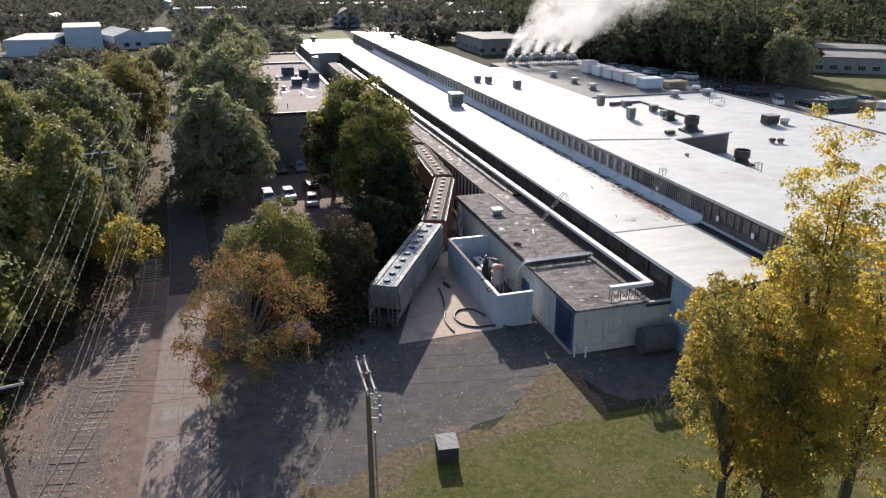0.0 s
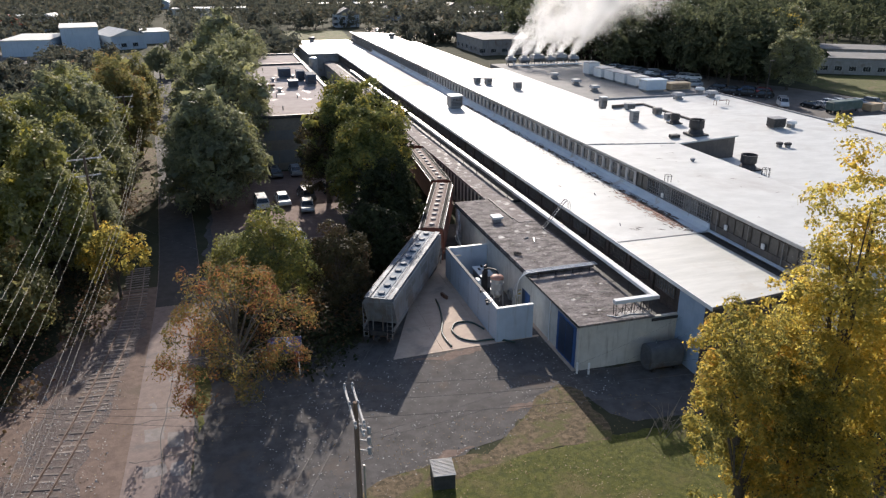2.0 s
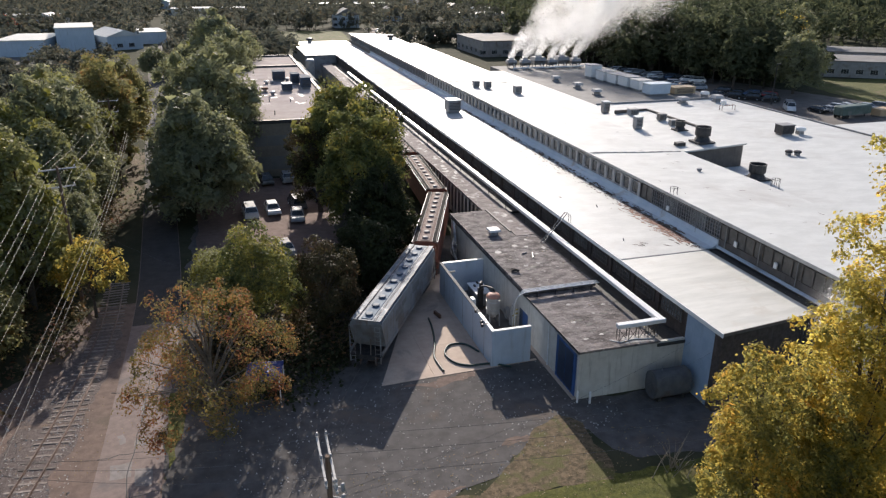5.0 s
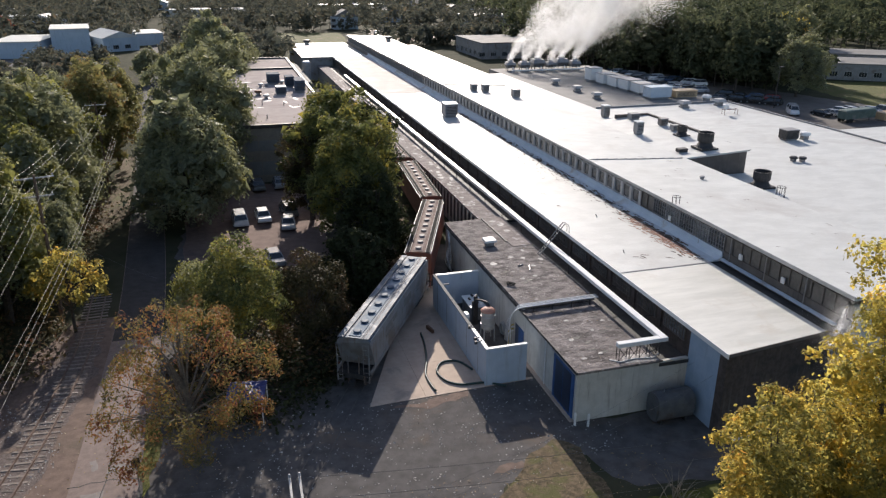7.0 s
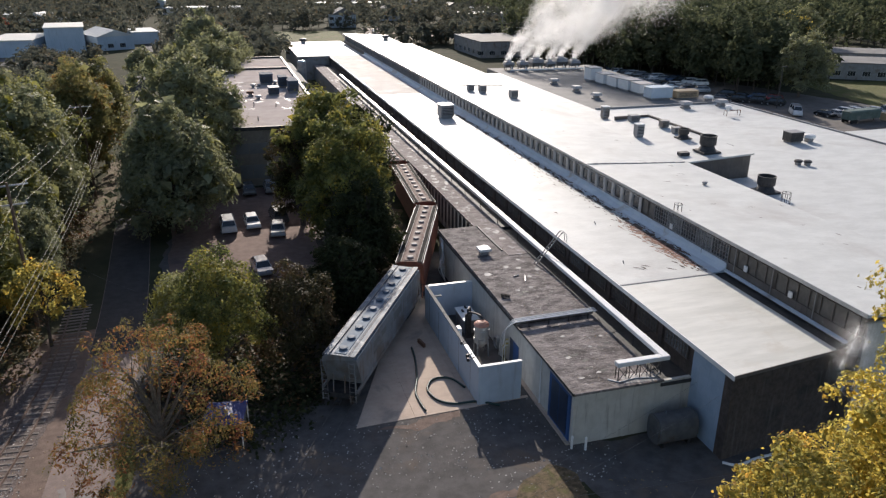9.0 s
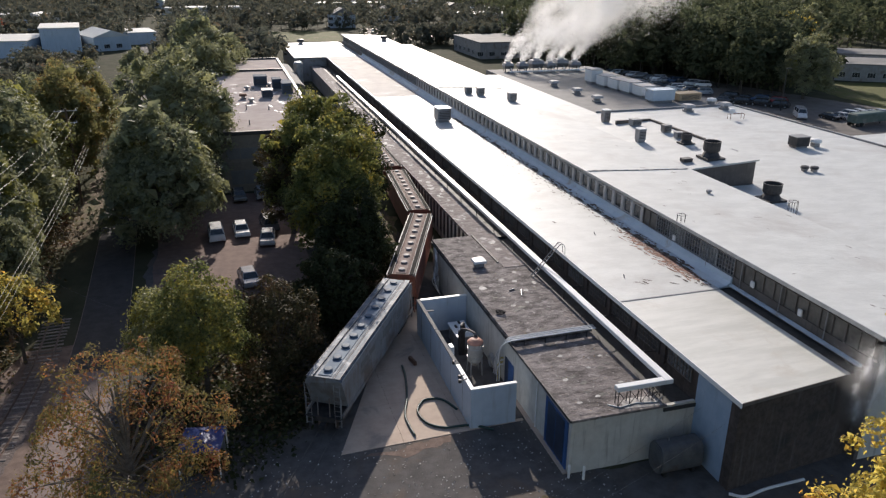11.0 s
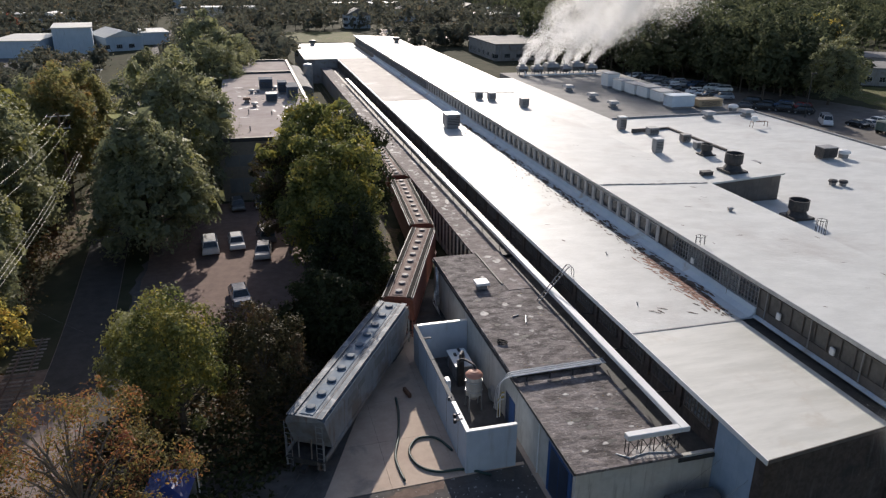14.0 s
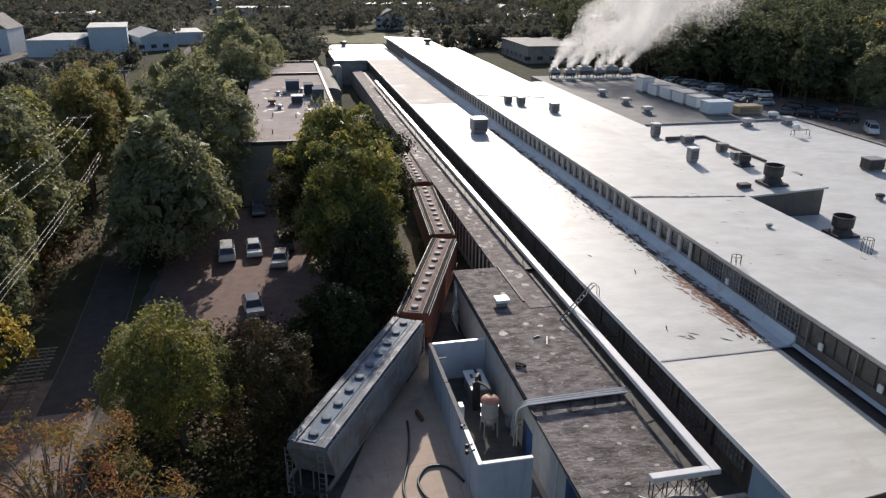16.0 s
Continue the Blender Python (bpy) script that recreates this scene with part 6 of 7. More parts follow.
# ---- cars ----
def car_meshes(kind):
    """Half-outline cars: body, glasshouse and wheels as meshes; x across, y ahead."""
    L, W, H, cab = {"sedan": (4.7, 1.8, 1.45, (0.95, 1.65, 3.45, 4.05)), "suv": (4.8, 1.9, 1.75, (0.35, 0.7, 3.5, 4.0)), "van": (5.4, 2.0, 2.2, (0.15, 0.35, 4.2, 4.9))}[kind]
    hood_z, belt = 0.52 * H + 0.12, 0.58 * H + 0.1
    prof = [(0.05, 0.35), (0.0, 0.6), (0.08, belt - 0.05), (cab[0], belt), (cab[3], belt), (L - 0.25, hood_z - 0.05), (L - 0.02, 0.62), (L - 0.05, 0.35), (L - 0.5, 0.24), (0.5, 0.24)]
    bm = B()
    rows = [[bm.verts.new((x * (1 - 0.10 * (abs(x) > 0.9 * W / 2) * (z > 0.7)), y - L / 2, z)) for y, z in prof] for x in (-W / 2, W / 2)]
    n = len(prof)
    for i in range(n):
        bm.faces.new((rows[0][i], rows[0][(i + 1) % n], rows[1][(i + 1) % n], rows[1][i]))
    bm.faces.new(rows[0][::-1])
    bm.faces.new(rows[1])
    # roof panel
    w2 = W * 0.36
    soft_box(bm, -w2, w2, cab[1] - L / 2 - 0.05, cab[2] - L / 2 + 0.05, H - 0.09, H, 0.05)
    for s in (-1, 1):
        for (ya, za), (yb, zb) in (((cab[0], belt), (cab[1], H - 0.05)), ((cab[3], belt), (cab[2], H - 0.05)), (((cab[1] + cab[2]) / 2, belt), ((cab[1] + cab[2]) / 2, H - 0.05))):
            tube(bm, [(s * W * 0.455, ya - L / 2, za), (s * w2, yb - L / 2, zb)], 0.05, 5)
    bmesh.ops.recalc_face_normals(bm, faces=bm.faces[:])
    glass = B()
    a = [glass.verts.new((s * W * 0.45, y - L / 2, belt - 0.02)) for s, y in ((-1, cab[0] + 0.03), (1, cab[0] + 0.03), (1, cab[3] - 0.03), (-1, cab[3] - 0.03))]
    b = [glass.verts.new((s * w2 * 0.98, y - L / 2, H - 0.06)) for s, y in ((-1, cab[1]), (1, cab[1]), (1, cab[2]), (-1, cab[2]))]
    for i in range(4):
        glass.faces.new((a[i], a[(i + 1) % 4], b[(i + 1) % 4], b[i]))
    glass.faces.new(b)
    wheel = B()
    tube(wheel, [(-0.1, 0, 0), (0.1, 0, 0)], 0.33, 14)
    rim = B()
    tube(rim, [(-0.112, 0, 0), (0.112, 0, 0)], 0.20, 10)
    lamp = B()
    soft_box(lamp, -0.16, 0.16, -0.03, 0.03, -0.08, 0.08, 0.02)
    out = []
    for nm, b_ in (("body", bm), ("glasshouse", glass), ("wheel", wheel), ("rim", rim), ("lamp", lamp)):
        b_.normal_update()
        me = bpy.data.meshes.new(nm)
        b_.to_mesh(me)
        b_.free()
        out.append(me)
    out[1].materials.append(M_GLASS)
    out[2].materials.append(M_TYRE)
    out[3].materials.append(M_GALV)
    out[4].materials.append(M_CERAMIC)
    return L, W, out


CARS = {k: car_meshes(k) for k in ("sedan", "suv", "van")}
CARBODY = {}


def car(kind, paint, x, y, rz, label, group):
    L, W, (body, glass, wheel, rim, lamp) = CARS[kind]
    c = thing("car" if kind != "van" else "van", label, "car" if kind != "van" else "van", (x, y, 0.03), rz, group)
    key = kind + paint
    if key not in CARBODY:
        CARBODY[key] = body.copy()
        CARBODY[key].materials.clear()
        CARBODY[key].materials.append(CAR_PAINT[paint])
    share("body", CARBODY[key], c, (0, 0, 0))
    share("glasshouse", glass, c, (0, 0, 0))
    for sx in (-1, 1):
        for wy in (-L * 0.31, L * 0.31):
            w = share("wheel", wheel, c, (sx * (W / 2 - 0.08), wy, 0.33))
            share("rim", rim, w, (0, 0, 0))
        share("headlamp", lamp, c, (sx * W * 0.33, L / 2 - 0.12, 0.62))
    return c


for k, p, x, y, rz in (("suv", "white", -1.0, 103.2, 4), ("sedan", "white", 2.0, 104.0, 4), ("suv", "grey", 5.5, 105.4, 6), ("sedan", "silver", 5.0, 100.2, -4), ("sedan", "silver", 2.3, 88.2, 8), ("sedan", "black", 9.0, 108.2, 5),
                       ("sedan", "silver", -5.0, 118.5, 84), ("sedan", "blue", -3.8, 116.2, 88), ("sedan", "grey", 2.2, 119, 4), ("sedan", "silver", 5.4, 119.3, 2), ("suv", "black", 8.2, 119, 3)):
    car(k, p, x, y, rz, "%s parked %s on the reddish car park" % (p, "estate car" if k == "suv" else "saloon car"), "cars in the car park")

sheet("east_lot", [(97, 108), (150, 104), (152, 150), (134, 215), (112, 232), (97, 188)], 0.03, M_LOTGREY, "grey asphalt car park behind the factory", "car park", ragged=0.4, seed=14)
rng = random.Random(51)
for n, (ax, ay), (bx, by), rz in ((16, (110, 214), (122, 181), 75), (12, (117, 222), (129, 192), 75), (4, (119.8, 169.5), (128, 159.5), 40), (4, (124.4, 173.5), (131, 164), 40)):
    for i in range(n):
        f = i / (n - 1)
        car(rng.choice(("sedan", "suv")), rng.choice(("white", "silver", "grey", "black", "silver", "black", "blue", "white") if n > 8 else ("black", "red", "black", "grey", "blue", "black")), ax + (bx - ax) * f + rng.uniform(-.3, .3), ay + (by - ay) * f, rz + rng.uniform(-5, 5), "parked car in the far car park", "cars in the far car park")
van = car("van", "white", 124.0, 148.0, 150, "white works van with a roof rack in the far car park", "vans in the far car park")
for k in range(5):
    part("rack_bar", box(B(), -0.85, 0.85, -1.9 + 0.8 * k, -1.82 + 0.8 * k, 2.22, 2.34), M_GREYSTEEL, van, "steel roof rack bar")
for i in range(7):
    car(rng.choice(("sedan", "suv")), rng.choice(("black", "grey", "blue", "silver")), 129 + 2.9 * i + rng.uniform(-.3, .3), 144.5 + rng.uniform(-.5, .5), rng.uniform(-10, 14), "parked car beside the lawn", "cars beside the lawn")
lamp = thing("lamp_post", "dark tall lamp post in the far car park", "lamp post", (125.5, 156, 0))
bm = B()
tube(bm, [(0, 0, 0), (0, 0, 9.6)], [0.14, 0.08], 8)
part("post", bm, M_DARKSTEEL, lamp)
bm = B()
soft_box(bm, -0.2, 1.1, -0.2, 0.2, 9.6, 9.8, 0.04)
part("lamp_head", bm, M_DARKSTEEL, lamp)
trailer = thing("trailer", "dark green covered trailer parked in the yard", "trailer", (132, 137.6, 0), 96)
bm = B()
soft_box(bm, -1.25, 1.25, -4.6, 4.6, 0.85, 2.75, 0.25)
part("box_body", bm, M_TRAILER, trailer)
for sx in (-1, 1):
    for wy in (2.6, 3.7):
        bm = B()
        tube(bm, [(sx * 1.05 - 0.12, wy, 0.5), (sx * 1.05 + 0.12, wy, 0.5)], 0.5, 14)
        part("wheel", bm, M_TYRE, trailer)
bm = B()
box(bm, -0.1, 0.1, -4.2, -4.0, 0, 0.9)
part("prop", bm, M_DARKSTEEL, trailer)
for x, y in ((139.6, 137.0), (144.4, 136)):
    box_unit("skip", (x, y, 0), 4.0, 2.4, 1.8, M_TAN if x < 141 else M_WHITEMETAL, "open steel skip in the yard" if x < 141 else "pale steel skip in the yard", category="skip", rz=10, louvre=False)


# ---- poles and wires ----
def pole(name, at, h, arms, label, lean=0.0, extra=True):
    p = thing(name, label, "utility pole", at, 0)
    bm = B()
    tube(bm, [(0, 0, -0.3), (lean * 0.5, 0, h * 0.5), (lean, 0, h)], [0.19, 0.16, 0.12], 10)
    part("pole", bm, M_POLE, p)
    for z, l, a, ox in arms:
        arm_b = B()
        soft_box(arm_b, -l / 2, l / 2, -0.05, 0.05, -0.06, 0.06, 0.012)
        arm = part("crossarm", arm_b, M_ARM, p)
        arm.matrix_basis = pose(lean * z / h + ox, 0, z, 0, 0, a)
        for k in range(3):
            bm = B()
            x = -l / 2 + 0.12 + (l - 0.24) * k / 2
            lathe(bm, [(0.03, 0.07), (0.03, 0.13), (0.07, 0.14), (0.07, 0.18), (0.04, 0.2), (0.06, 0.22), (0.05, 0.27), (0.02, 0.28)], 8, (x, 0, 0))
            part("insulator", bm, M_CERAMIC, arm)
    return p


p1 = pole("utility_pole", (0.05, 32.6, 0), 11.7, ((11.5, 3.7, 89, -0.27), (11.5, 3.7, 89, 0.14), (10.1, 1.2, 95, 0.22)), "weathered timber utility pole with paired pale crossarms")
for k, (z, dx) in enumerate(((10.1, 0.32), (9.5, 0.35), (8.9, 0.3))):
    bm = B()
    tube(bm, [(0.1, 0, z), (0.55, -0.35, z + 0.05)], 0.035, 6)
    lathe(bm, [(0.06, -0.25), (0.10, -0.2), (0.10, 0.15), (0.05, 0.2)], 8, (0.55, -0.35, z + 0.1))
    tube(bm, [(0.55, -0.35, z + 0.3), (0.75, -0.15, z - 0.5), (0.3, 0, z - 0.7)], 0.02, 5)
    part("cutout", bm, M_CERAMIC, p1, "porcelain fuse cutout")
bm = B()
tube(bm, [(0.3, -0.1, 0), (0.28, -0.1, 8.0)], 0.05, 6)
part("conduit", bm, M_GALV, p1)
p2 = pole("utility_pole", (-19.0, 37.3, 0), 11.5, ((11.2, 2.8, 10, 0.3),), "dark timber utility pole with a transformer and pale crossarm")
bm = B()
lathe(bm, [(0.28, 0), (0.3, 0.05), (0.3, 0.85), (0.2, 0.95), (0.05, 1.0)], 12, (-0.45, 0, 9.6))
part("transformer", bm, M_GALV, p2)
p3 = pole("utility_pole", (-18.3, 79.3, 0), 14.2, ((13.9, 3.2, 15, 0), (12.2, 2.6, 15, 0)), "tall timber utility pole with two crossarms among trees")
p4 = pole("utility_pole", (-19.0, 122, 0), 13.5, ((13.2, 2.8, 8, 0), (11.6, 2.4, 8, 0)), "timber utility pole beside the road")
p5 = pole("utility_pole", (-22.5, 172, 0), 13.0, ((12.7, 2.6, 8, 0),), "distant timber utility pole beside the road")


def wire(a, b, sag, label="thin overhead power line between poles", r=0.008, n=12):
    a, b = Vector(a), Vector(b)
    bm = B()
    tube(bm, [a.lerp(b, k / n) - Vector((0, 0, sag * 4 * (k / n) * (1 - k / n))) for k in range(n + 1)], r, 4)
    single("power_line", bm, M_WIRE, label, "power line", "overhead lines")


for dx, z3, z2 in ((-1.4, 14.15, 11.9), (-0.5, 14.15, 11.9), (1.4, 14.15, 11.9), (-1.1, 12.45, 10.2), (1.1, 12.45, 10.2)):
    wire((-18.3 + dx, 79.3 + 0.26 * dx, z3), (-18.2 + dx * 0.8, 37.6, z2), 0.9)
    wire((-18.3 + dx, 79.3 + 0.26 * dx, z3), (-19.0 + dx * 0.9, 122, z3 - 0.75), 0.9)
    wire((-19.0 + dx * 0.9, 122, z3 - 0.75), (-22.5 + dx * 0.8, 172, 12.9 if z3 > 13 else 11.4), 1.0)
    wire((-18.2 + dx * 0.8, 37.6, z2), (-18.0 + dx * 0.8, -8, z2 + 0.2), 0.9)
for k in range(3):
    wire((-17.4 + 0.3 * k, 37.6, 6.6 - 0.5 * k), (-16.0 + 0.2 * k, 79.3, 8.2 - 0.3 * k), 0.3, "thick pale overhead cable along the road", 0.013)
    wire((-16.0 + 0.2 * k, 79.3, 8.2 - 0.3 * k), (-17.4 + 0.2 * k, 122, 8.6 - 0.3 * k), 0.5, "thick pale overhead cable along the road", 0.013)
    wire((-17.4 + 0.3 * k, 37.6, 6.6 - 0.5 * k), (-17.0 + 0.3 * k, -8, 7.0), 0.5, "thick pale overhead cable along the road", 0.013)
for k, (oy, oz) in enumerate(((-1.45, 11.72), (0.0, 11.76), (1.45, 11.72))):
    wire((-0.2, 32.6 + oy, oz), (-18.2, 37.8 + 0.4 * oy, 11.9 - 0.3 * k), 0.7)
    wire((0.15, 32.6 + oy, oz), (44, 30 + oy, 11.5), 0.9)
wire((0.05, 32.6, 9.6), (30.3, 49.0, 4.2), 0.7)
wire((0.05, 32.6, 9.3), (30.3, 46.5, 4.6), 0.9)
wire((-18.3, 79.3, 9.5), (-8.5, 72, 6.0), 0.4)


# ---- trees ----
def leaf_quads(c, size, rs, up=0.8, face=None, wide=0.36):
    """Vertices and faces of one folded leaf at each row of c, turned at random but rather upward, or towards the rows of face."""
    n = len(c)
    nrm = rs.normal(size=(n, 3))
    if face is None:
        nrm[:, 2] = np.abs(nrm[:, 2]) + up
    else:
        nrm = nrm * 0.55 + face
        nrm[:, 2] += 0.25
    nrm /= np.linalg.norm(nrm, axis=1, keepdims=True)
    u = np.cross(nrm, rs.normal(size=(n, 3)))
    u /= np.linalg.norm(u, axis=1, keepdims=True)
    w = np.cross(nrm, u)
    s = (size * rs.uniform(0.6, 1.35, n))[:, None]
    v = np.stack([c - u * s * 0.55, c + w * s * wide + nrm * s * 0.1, c + u * s * 0.55, c - w * s * wide + nrm * s * 0.1], 1).reshape(-1, 3)
    f = np.arange(4 * n).reshape(-1, 4)
    return v, f


def mesh_of(name, v, f, material):
    me = bpy.data.meshes.new(name)
    me.from_pydata(v.tolist(), [], f.tolist())
    me.materials.append(material)
    return me


def tree(name, at, h, r, leafm, label, seed, low=0.3, clumps=60, per=90, leaf=0.4, bark=None, tr=0.28, flat=1.0, spread=0.30, group="", category="tree",
         shell=0.5, limbs=16, inner=10, droop=0.16, cone=0.0, wide=0.36, foot=(0.0, 0.0)):
    """A tree: tapered trunk, limbs reaching to clumps, and a crown of single leaves that lie over uneven billows of foliage.
    shell: how near to the crown's surface the billows begin; inner: broad leaves that fill each billow; cone: how far the crown narrows upward; foot: where a leaning trunk stands."""
    rs = np.random.RandomState(seed)
    t = thing(name, label, category, at, 0 if foot[0] else rs.uniform(0, 360), group)
    z0 = h * low
    zc, rz = z0 + (h - z0) * 0.46, (h - z0) * 0.54
    size = r * spread * rs.uniform(0.55, 1.2, clumps)
    cs = []
    k = 0
    while len(cs) < clumps:
        k += 1
        f = (k * 0.6180339887 + 0.1 * rs.rand()) % 1.0
        d = np.array((0.0, 0.0, 1.0 - 1.72 * ((len(cs) + rs.rand()) / clumps)))
        a = 6.2832 * f
        e = math.sqrt(max(0.0, 1 - d[2] ** 2))
        d[0], d[1] = e * math.cos(a), e * math.sin(a)
        lump = min(1.1, 1.0 + 0.52 * noise.noise((d[0] * 1.7 + seed, d[1] * 1.7, d[2] * 1.7)))
        q = lump * rs.uniform(shell, 1.0) ** 0.6 - 0.4 * size[len(cs)] / r + (0.1 * rs.rand() if size[len(cs)] < 0.75 * r * spread else 0.0)
        z = zc + d[2] * rz * q
        taper = 1.0 - flat * 0.3 * max(0.0, (z - zc) / rz) ** 2 - cone * max(0.0, (z - z0) / (h - z0))
        cs.append((d[0] * r * q * taper, d[1] * r * q * taper, max(z, size[len(cs)] * 0.3)))
    cs = np.array(cs)
    pts, out, big = [], [], []
    for c, s in zip(cs, size):
        k = int(per * rs.uniform(0.7, 1.3) * (s / (r * spread)) ** 1.5) + 8
        o = rs.normal(size=(k, 3))
        away = np.array((c[0], c[1], (c[2] - zc) + 0.3 * rz))
        o = o / np.linalg.norm(o, axis=1, keepdims=True) + 0.55 * away / (np.linalg.norm(away) + 0.01)
        o /= np.linalg.norm(o, axis=1, keepdims=True)
        out.append(o.copy())
        o *= (rs.uniform(0.4, 1.0, k) ** 0.35 * np.where(rs.rand(k) < 0.22, rs.uniform(0.9, 1.5, k), rs.uniform(0.75, 1.1, k)))[:, None] * s
        o[:, 2] *= 0.85
        o[:, 2] -= droop * (o[:, 0] ** 2 + o[:, 1] ** 2) / s
        pts.append(c + o)
        if inner:
            big.append(c + rs.normal(size=(inner, 3)) * s * 0.33)
    v, f = leaf_quads(np.concatenate(pts), leaf, rs, face=np.concatenate(out), wide=wide)
    if inner:
        v2, f2 = leaf_quads(np.concatenate(big), float(size.mean()) * 0.85, rs, 0.3)
        v, f = np.concatenate([v, v2]), np.concatenate([f, f2 + len(v)])
    crown = new("crown", mesh_of("crown", v, f, leafm))
    crown.parent = t
    bm = B()
    lean = rs.normal(size=2) * 0.02 * h
    tube(bm, [(foot[0], foot[1], -0.2), (lean[0] * 0.3 + foot[0] * 0.8, lean[1] * 0.3 + foot[1] * 0.8, h * 0.25), (lean[0] + foot[0] * 0.3, lean[1] + foot[1] * 0.3, h * 0.55), (lean[0] * 1.2, lean[1] * 1.2, h * 0.86)], [tr * 1.25, tr, tr * 0.6, tr * 0.15], 8)
    part("trunk", bm, bark or M_BARK, t)
    order = rs.permutation(clumps)[:limbs]
    for i in order:
        c = cs[i]
        bm = B()
        zb = max(h * low * 0.6, min(h * 0.6, c[2] * 0.55))
        lay = max(0.0, 1 - 1.25 * zb / h)
        base = np.array((lean[0] * zb / h + foot[0] * lay, lean[1] * zb / h + foot[1] * lay, zb))
        mid = (base + c) / 2 + np.array((0, 0, 0.10 * np.linalg.norm(c - base)))
        tube(bm, [base, mid, c], [tr * 0.42, tr * 0.24, tr * 0.07], 5)
        for q in range(2):
            e = mid + (c - mid) * 0.3 + rs.normal(size=3) * r * 0.2
            tube(bm, [mid, (mid + e) / 2 + rs.normal(size=3) * 0.1, e], [tr * 0.18, tr * 0.10, tr * 0.03], 4)
        part("limb", bm, bark or M_BARK, t)
    return t


def regrow(src, x, y, s, rz, sz=None):
    return copy_thing(src, pose(x, y, 0, 0, 0, rz) @ Matrix.Diagonal((s, s, sz or s, 1)))


YEL = "autumn tree with yellow and green leaves on the lawn"
YT = dict(group="yellow trees on the lawn", shell=0.2, droop=0.05)
tree("yellow_tree", (16.1, 25.9, 0), 18.6, 2.1, L_YELLOW, YEL, 101, 0.52, 75, 150, 0.15, tr=0.16, flat=0.8, limbs=9, spread=0.26, inner=1, foot=(3.7, 1.6), **YT)
tree("yellow_tree", (19.6, 27.7, 0), 18.1, 2.8, L_YELLOW, YEL, 105, 0.2, 150, 160, 0.155, tr=0.2, flat=0.5, limbs=22, spread=0.22, inner=1, **YT)
tree("yellow_tree", (23.4, 27.5, 0), 25.4, 3.7, L_GOLD, YEL, 102, 0.1, 260, 170, 0.16, tr=0.25, flat=0.8, limbs=24, spread=0.20, inner=1, **YT)
tree("yellow_tree", (21.6, 26.6, 0), 13.4, 3.5, L_YELLOW, YEL, 103, 0.06, 130, 150, 0.155, tr=0.2, flat=0.4, limbs=18, spread=0.22, inner=1, **YT)
tree("yellow_tree", (27.6, 26.6, 0), 20.0, 5.0, L_GOLD, YEL, 104, 0.04, 170, 190, 0.165, tr=0.3, flat=0.7, limbs=20, spread=0.21, inner=1, **YT)
# the open, wide-spreading tree by the road
tree("spreading_tree", (-5.5, 52.6, 0), 11.7, 5.6, L_TURN, "open spreading tree turning yellow and rust", 111, 0.10, 110, 150, 0.20, M_TWIG, 0.23, 0.1, 0.16, limbs=36, shell=0.72, inner=0, droop=0.35, wide=0.24)
tree("bushy_tree", (-1.6, 65.4, 0), 11.2, 3.6, L_CREST, "bushy tree with yellow-tipped green leaves", 112, 0.2, 70, 260, 0.22, tr=0.2, flat=0.4, spread=0.28, inner=0)
tree("bushy_tree", (4.2, 66.8, 0), 9.4, 3.3, L_BROWN, "thin reddish-brown tree beside the bushy tree", 113, 0.05, 70, 150, 0.22, tr=0.16, flat=0.4, spread=0.27, limbs=24, inner=0)
tree("bushy_tree", (-4.5, 71.5, 0), 7.6, 3.6, L_OLIVE, "olive-green bushy tree by the car park", 114, 0.15, 44, 240, 0.22, tr=0.18, flat=0.4, spread=0.32, inner=0)
# trees between the siding and the car park; three have leaves darkened for shade
SH = dict(group="shade trees by the siding")
DK = "large dark green tree with a yellowing crest"
tree("shade_tree", (12.2, 104.2, 0), 18.4, 7.0, L_CREST, DK, 121, 0.08, 110, 190, 0.30, tr=0.4, flat=0.3, limbs=24, spread=0.25, **SH)
tree("shade_tree", (12.4, 91.0, 0), 17.2, 5.4, L_CREST, DK, 126, 0.06, 90, 180, 0.30, tr=0.36, flat=0.3, limbs=20, spread=0.26, **SH)
tree("shade_tree", (8.4, 102.4, 0), 13.2, 4.3, L_BROWN, "dull brown thin-leaved tree beside the office", 122, 0.05, 80, 140, 0.28, tr=0.3, flat=0.4, spread=0.27, inner=8, **SH)
tree("shade_tree", (9.4, 74.6, 0), 8.2, 3.4, L_SHADED, "bushy tree beside the hopper wagons, leaves darkened for shade", 124, 0.03, 40, 160, 0.29, tr=0.2, flat=0.4, spread=0.32, **SH)
tree("shade_tree", (13.2, 84.0, 0), 10.5, 4.0, L_SHADED, "green tree beside the hopper wagons, leaves darkened for shade", 123, 0.03, 56, 190, 0.30, tr=0.32, flat=0.5, spread=0.31, **SH)
tree("shade_tree", (16.4, 106.0, 0), 15.0, 5.0, L_SHADED, "tree close to the brown wagons, leaves darkened for shade", 125, 0.04, 56, 190, 0.30, tr=0.3, flat=0.5, spread=0.31, **SH)
# trees along the road
GR = "tall green tree along the road"
RT = dict(group="roadside trees", spread=0.27)
BT = dict(group="trees beyond the tracks", spread=0.28)
E1 = tree("roadside_tree", (-6.9, 103.6, 0), 16.4, 7.7, L_GREEN, GR, 131, 0.05, 120, 150, 0.32, tr=0.36, flat=0.5, cone=0.32, **RT)
E2 = tree("roadside_tree", (-5.2, 124.5, 0), 20.0, 8.4, L_GREEN, GR, 132, 0.10, 110, 130, 0.40, tr=0.38, flat=0.5, **RT)
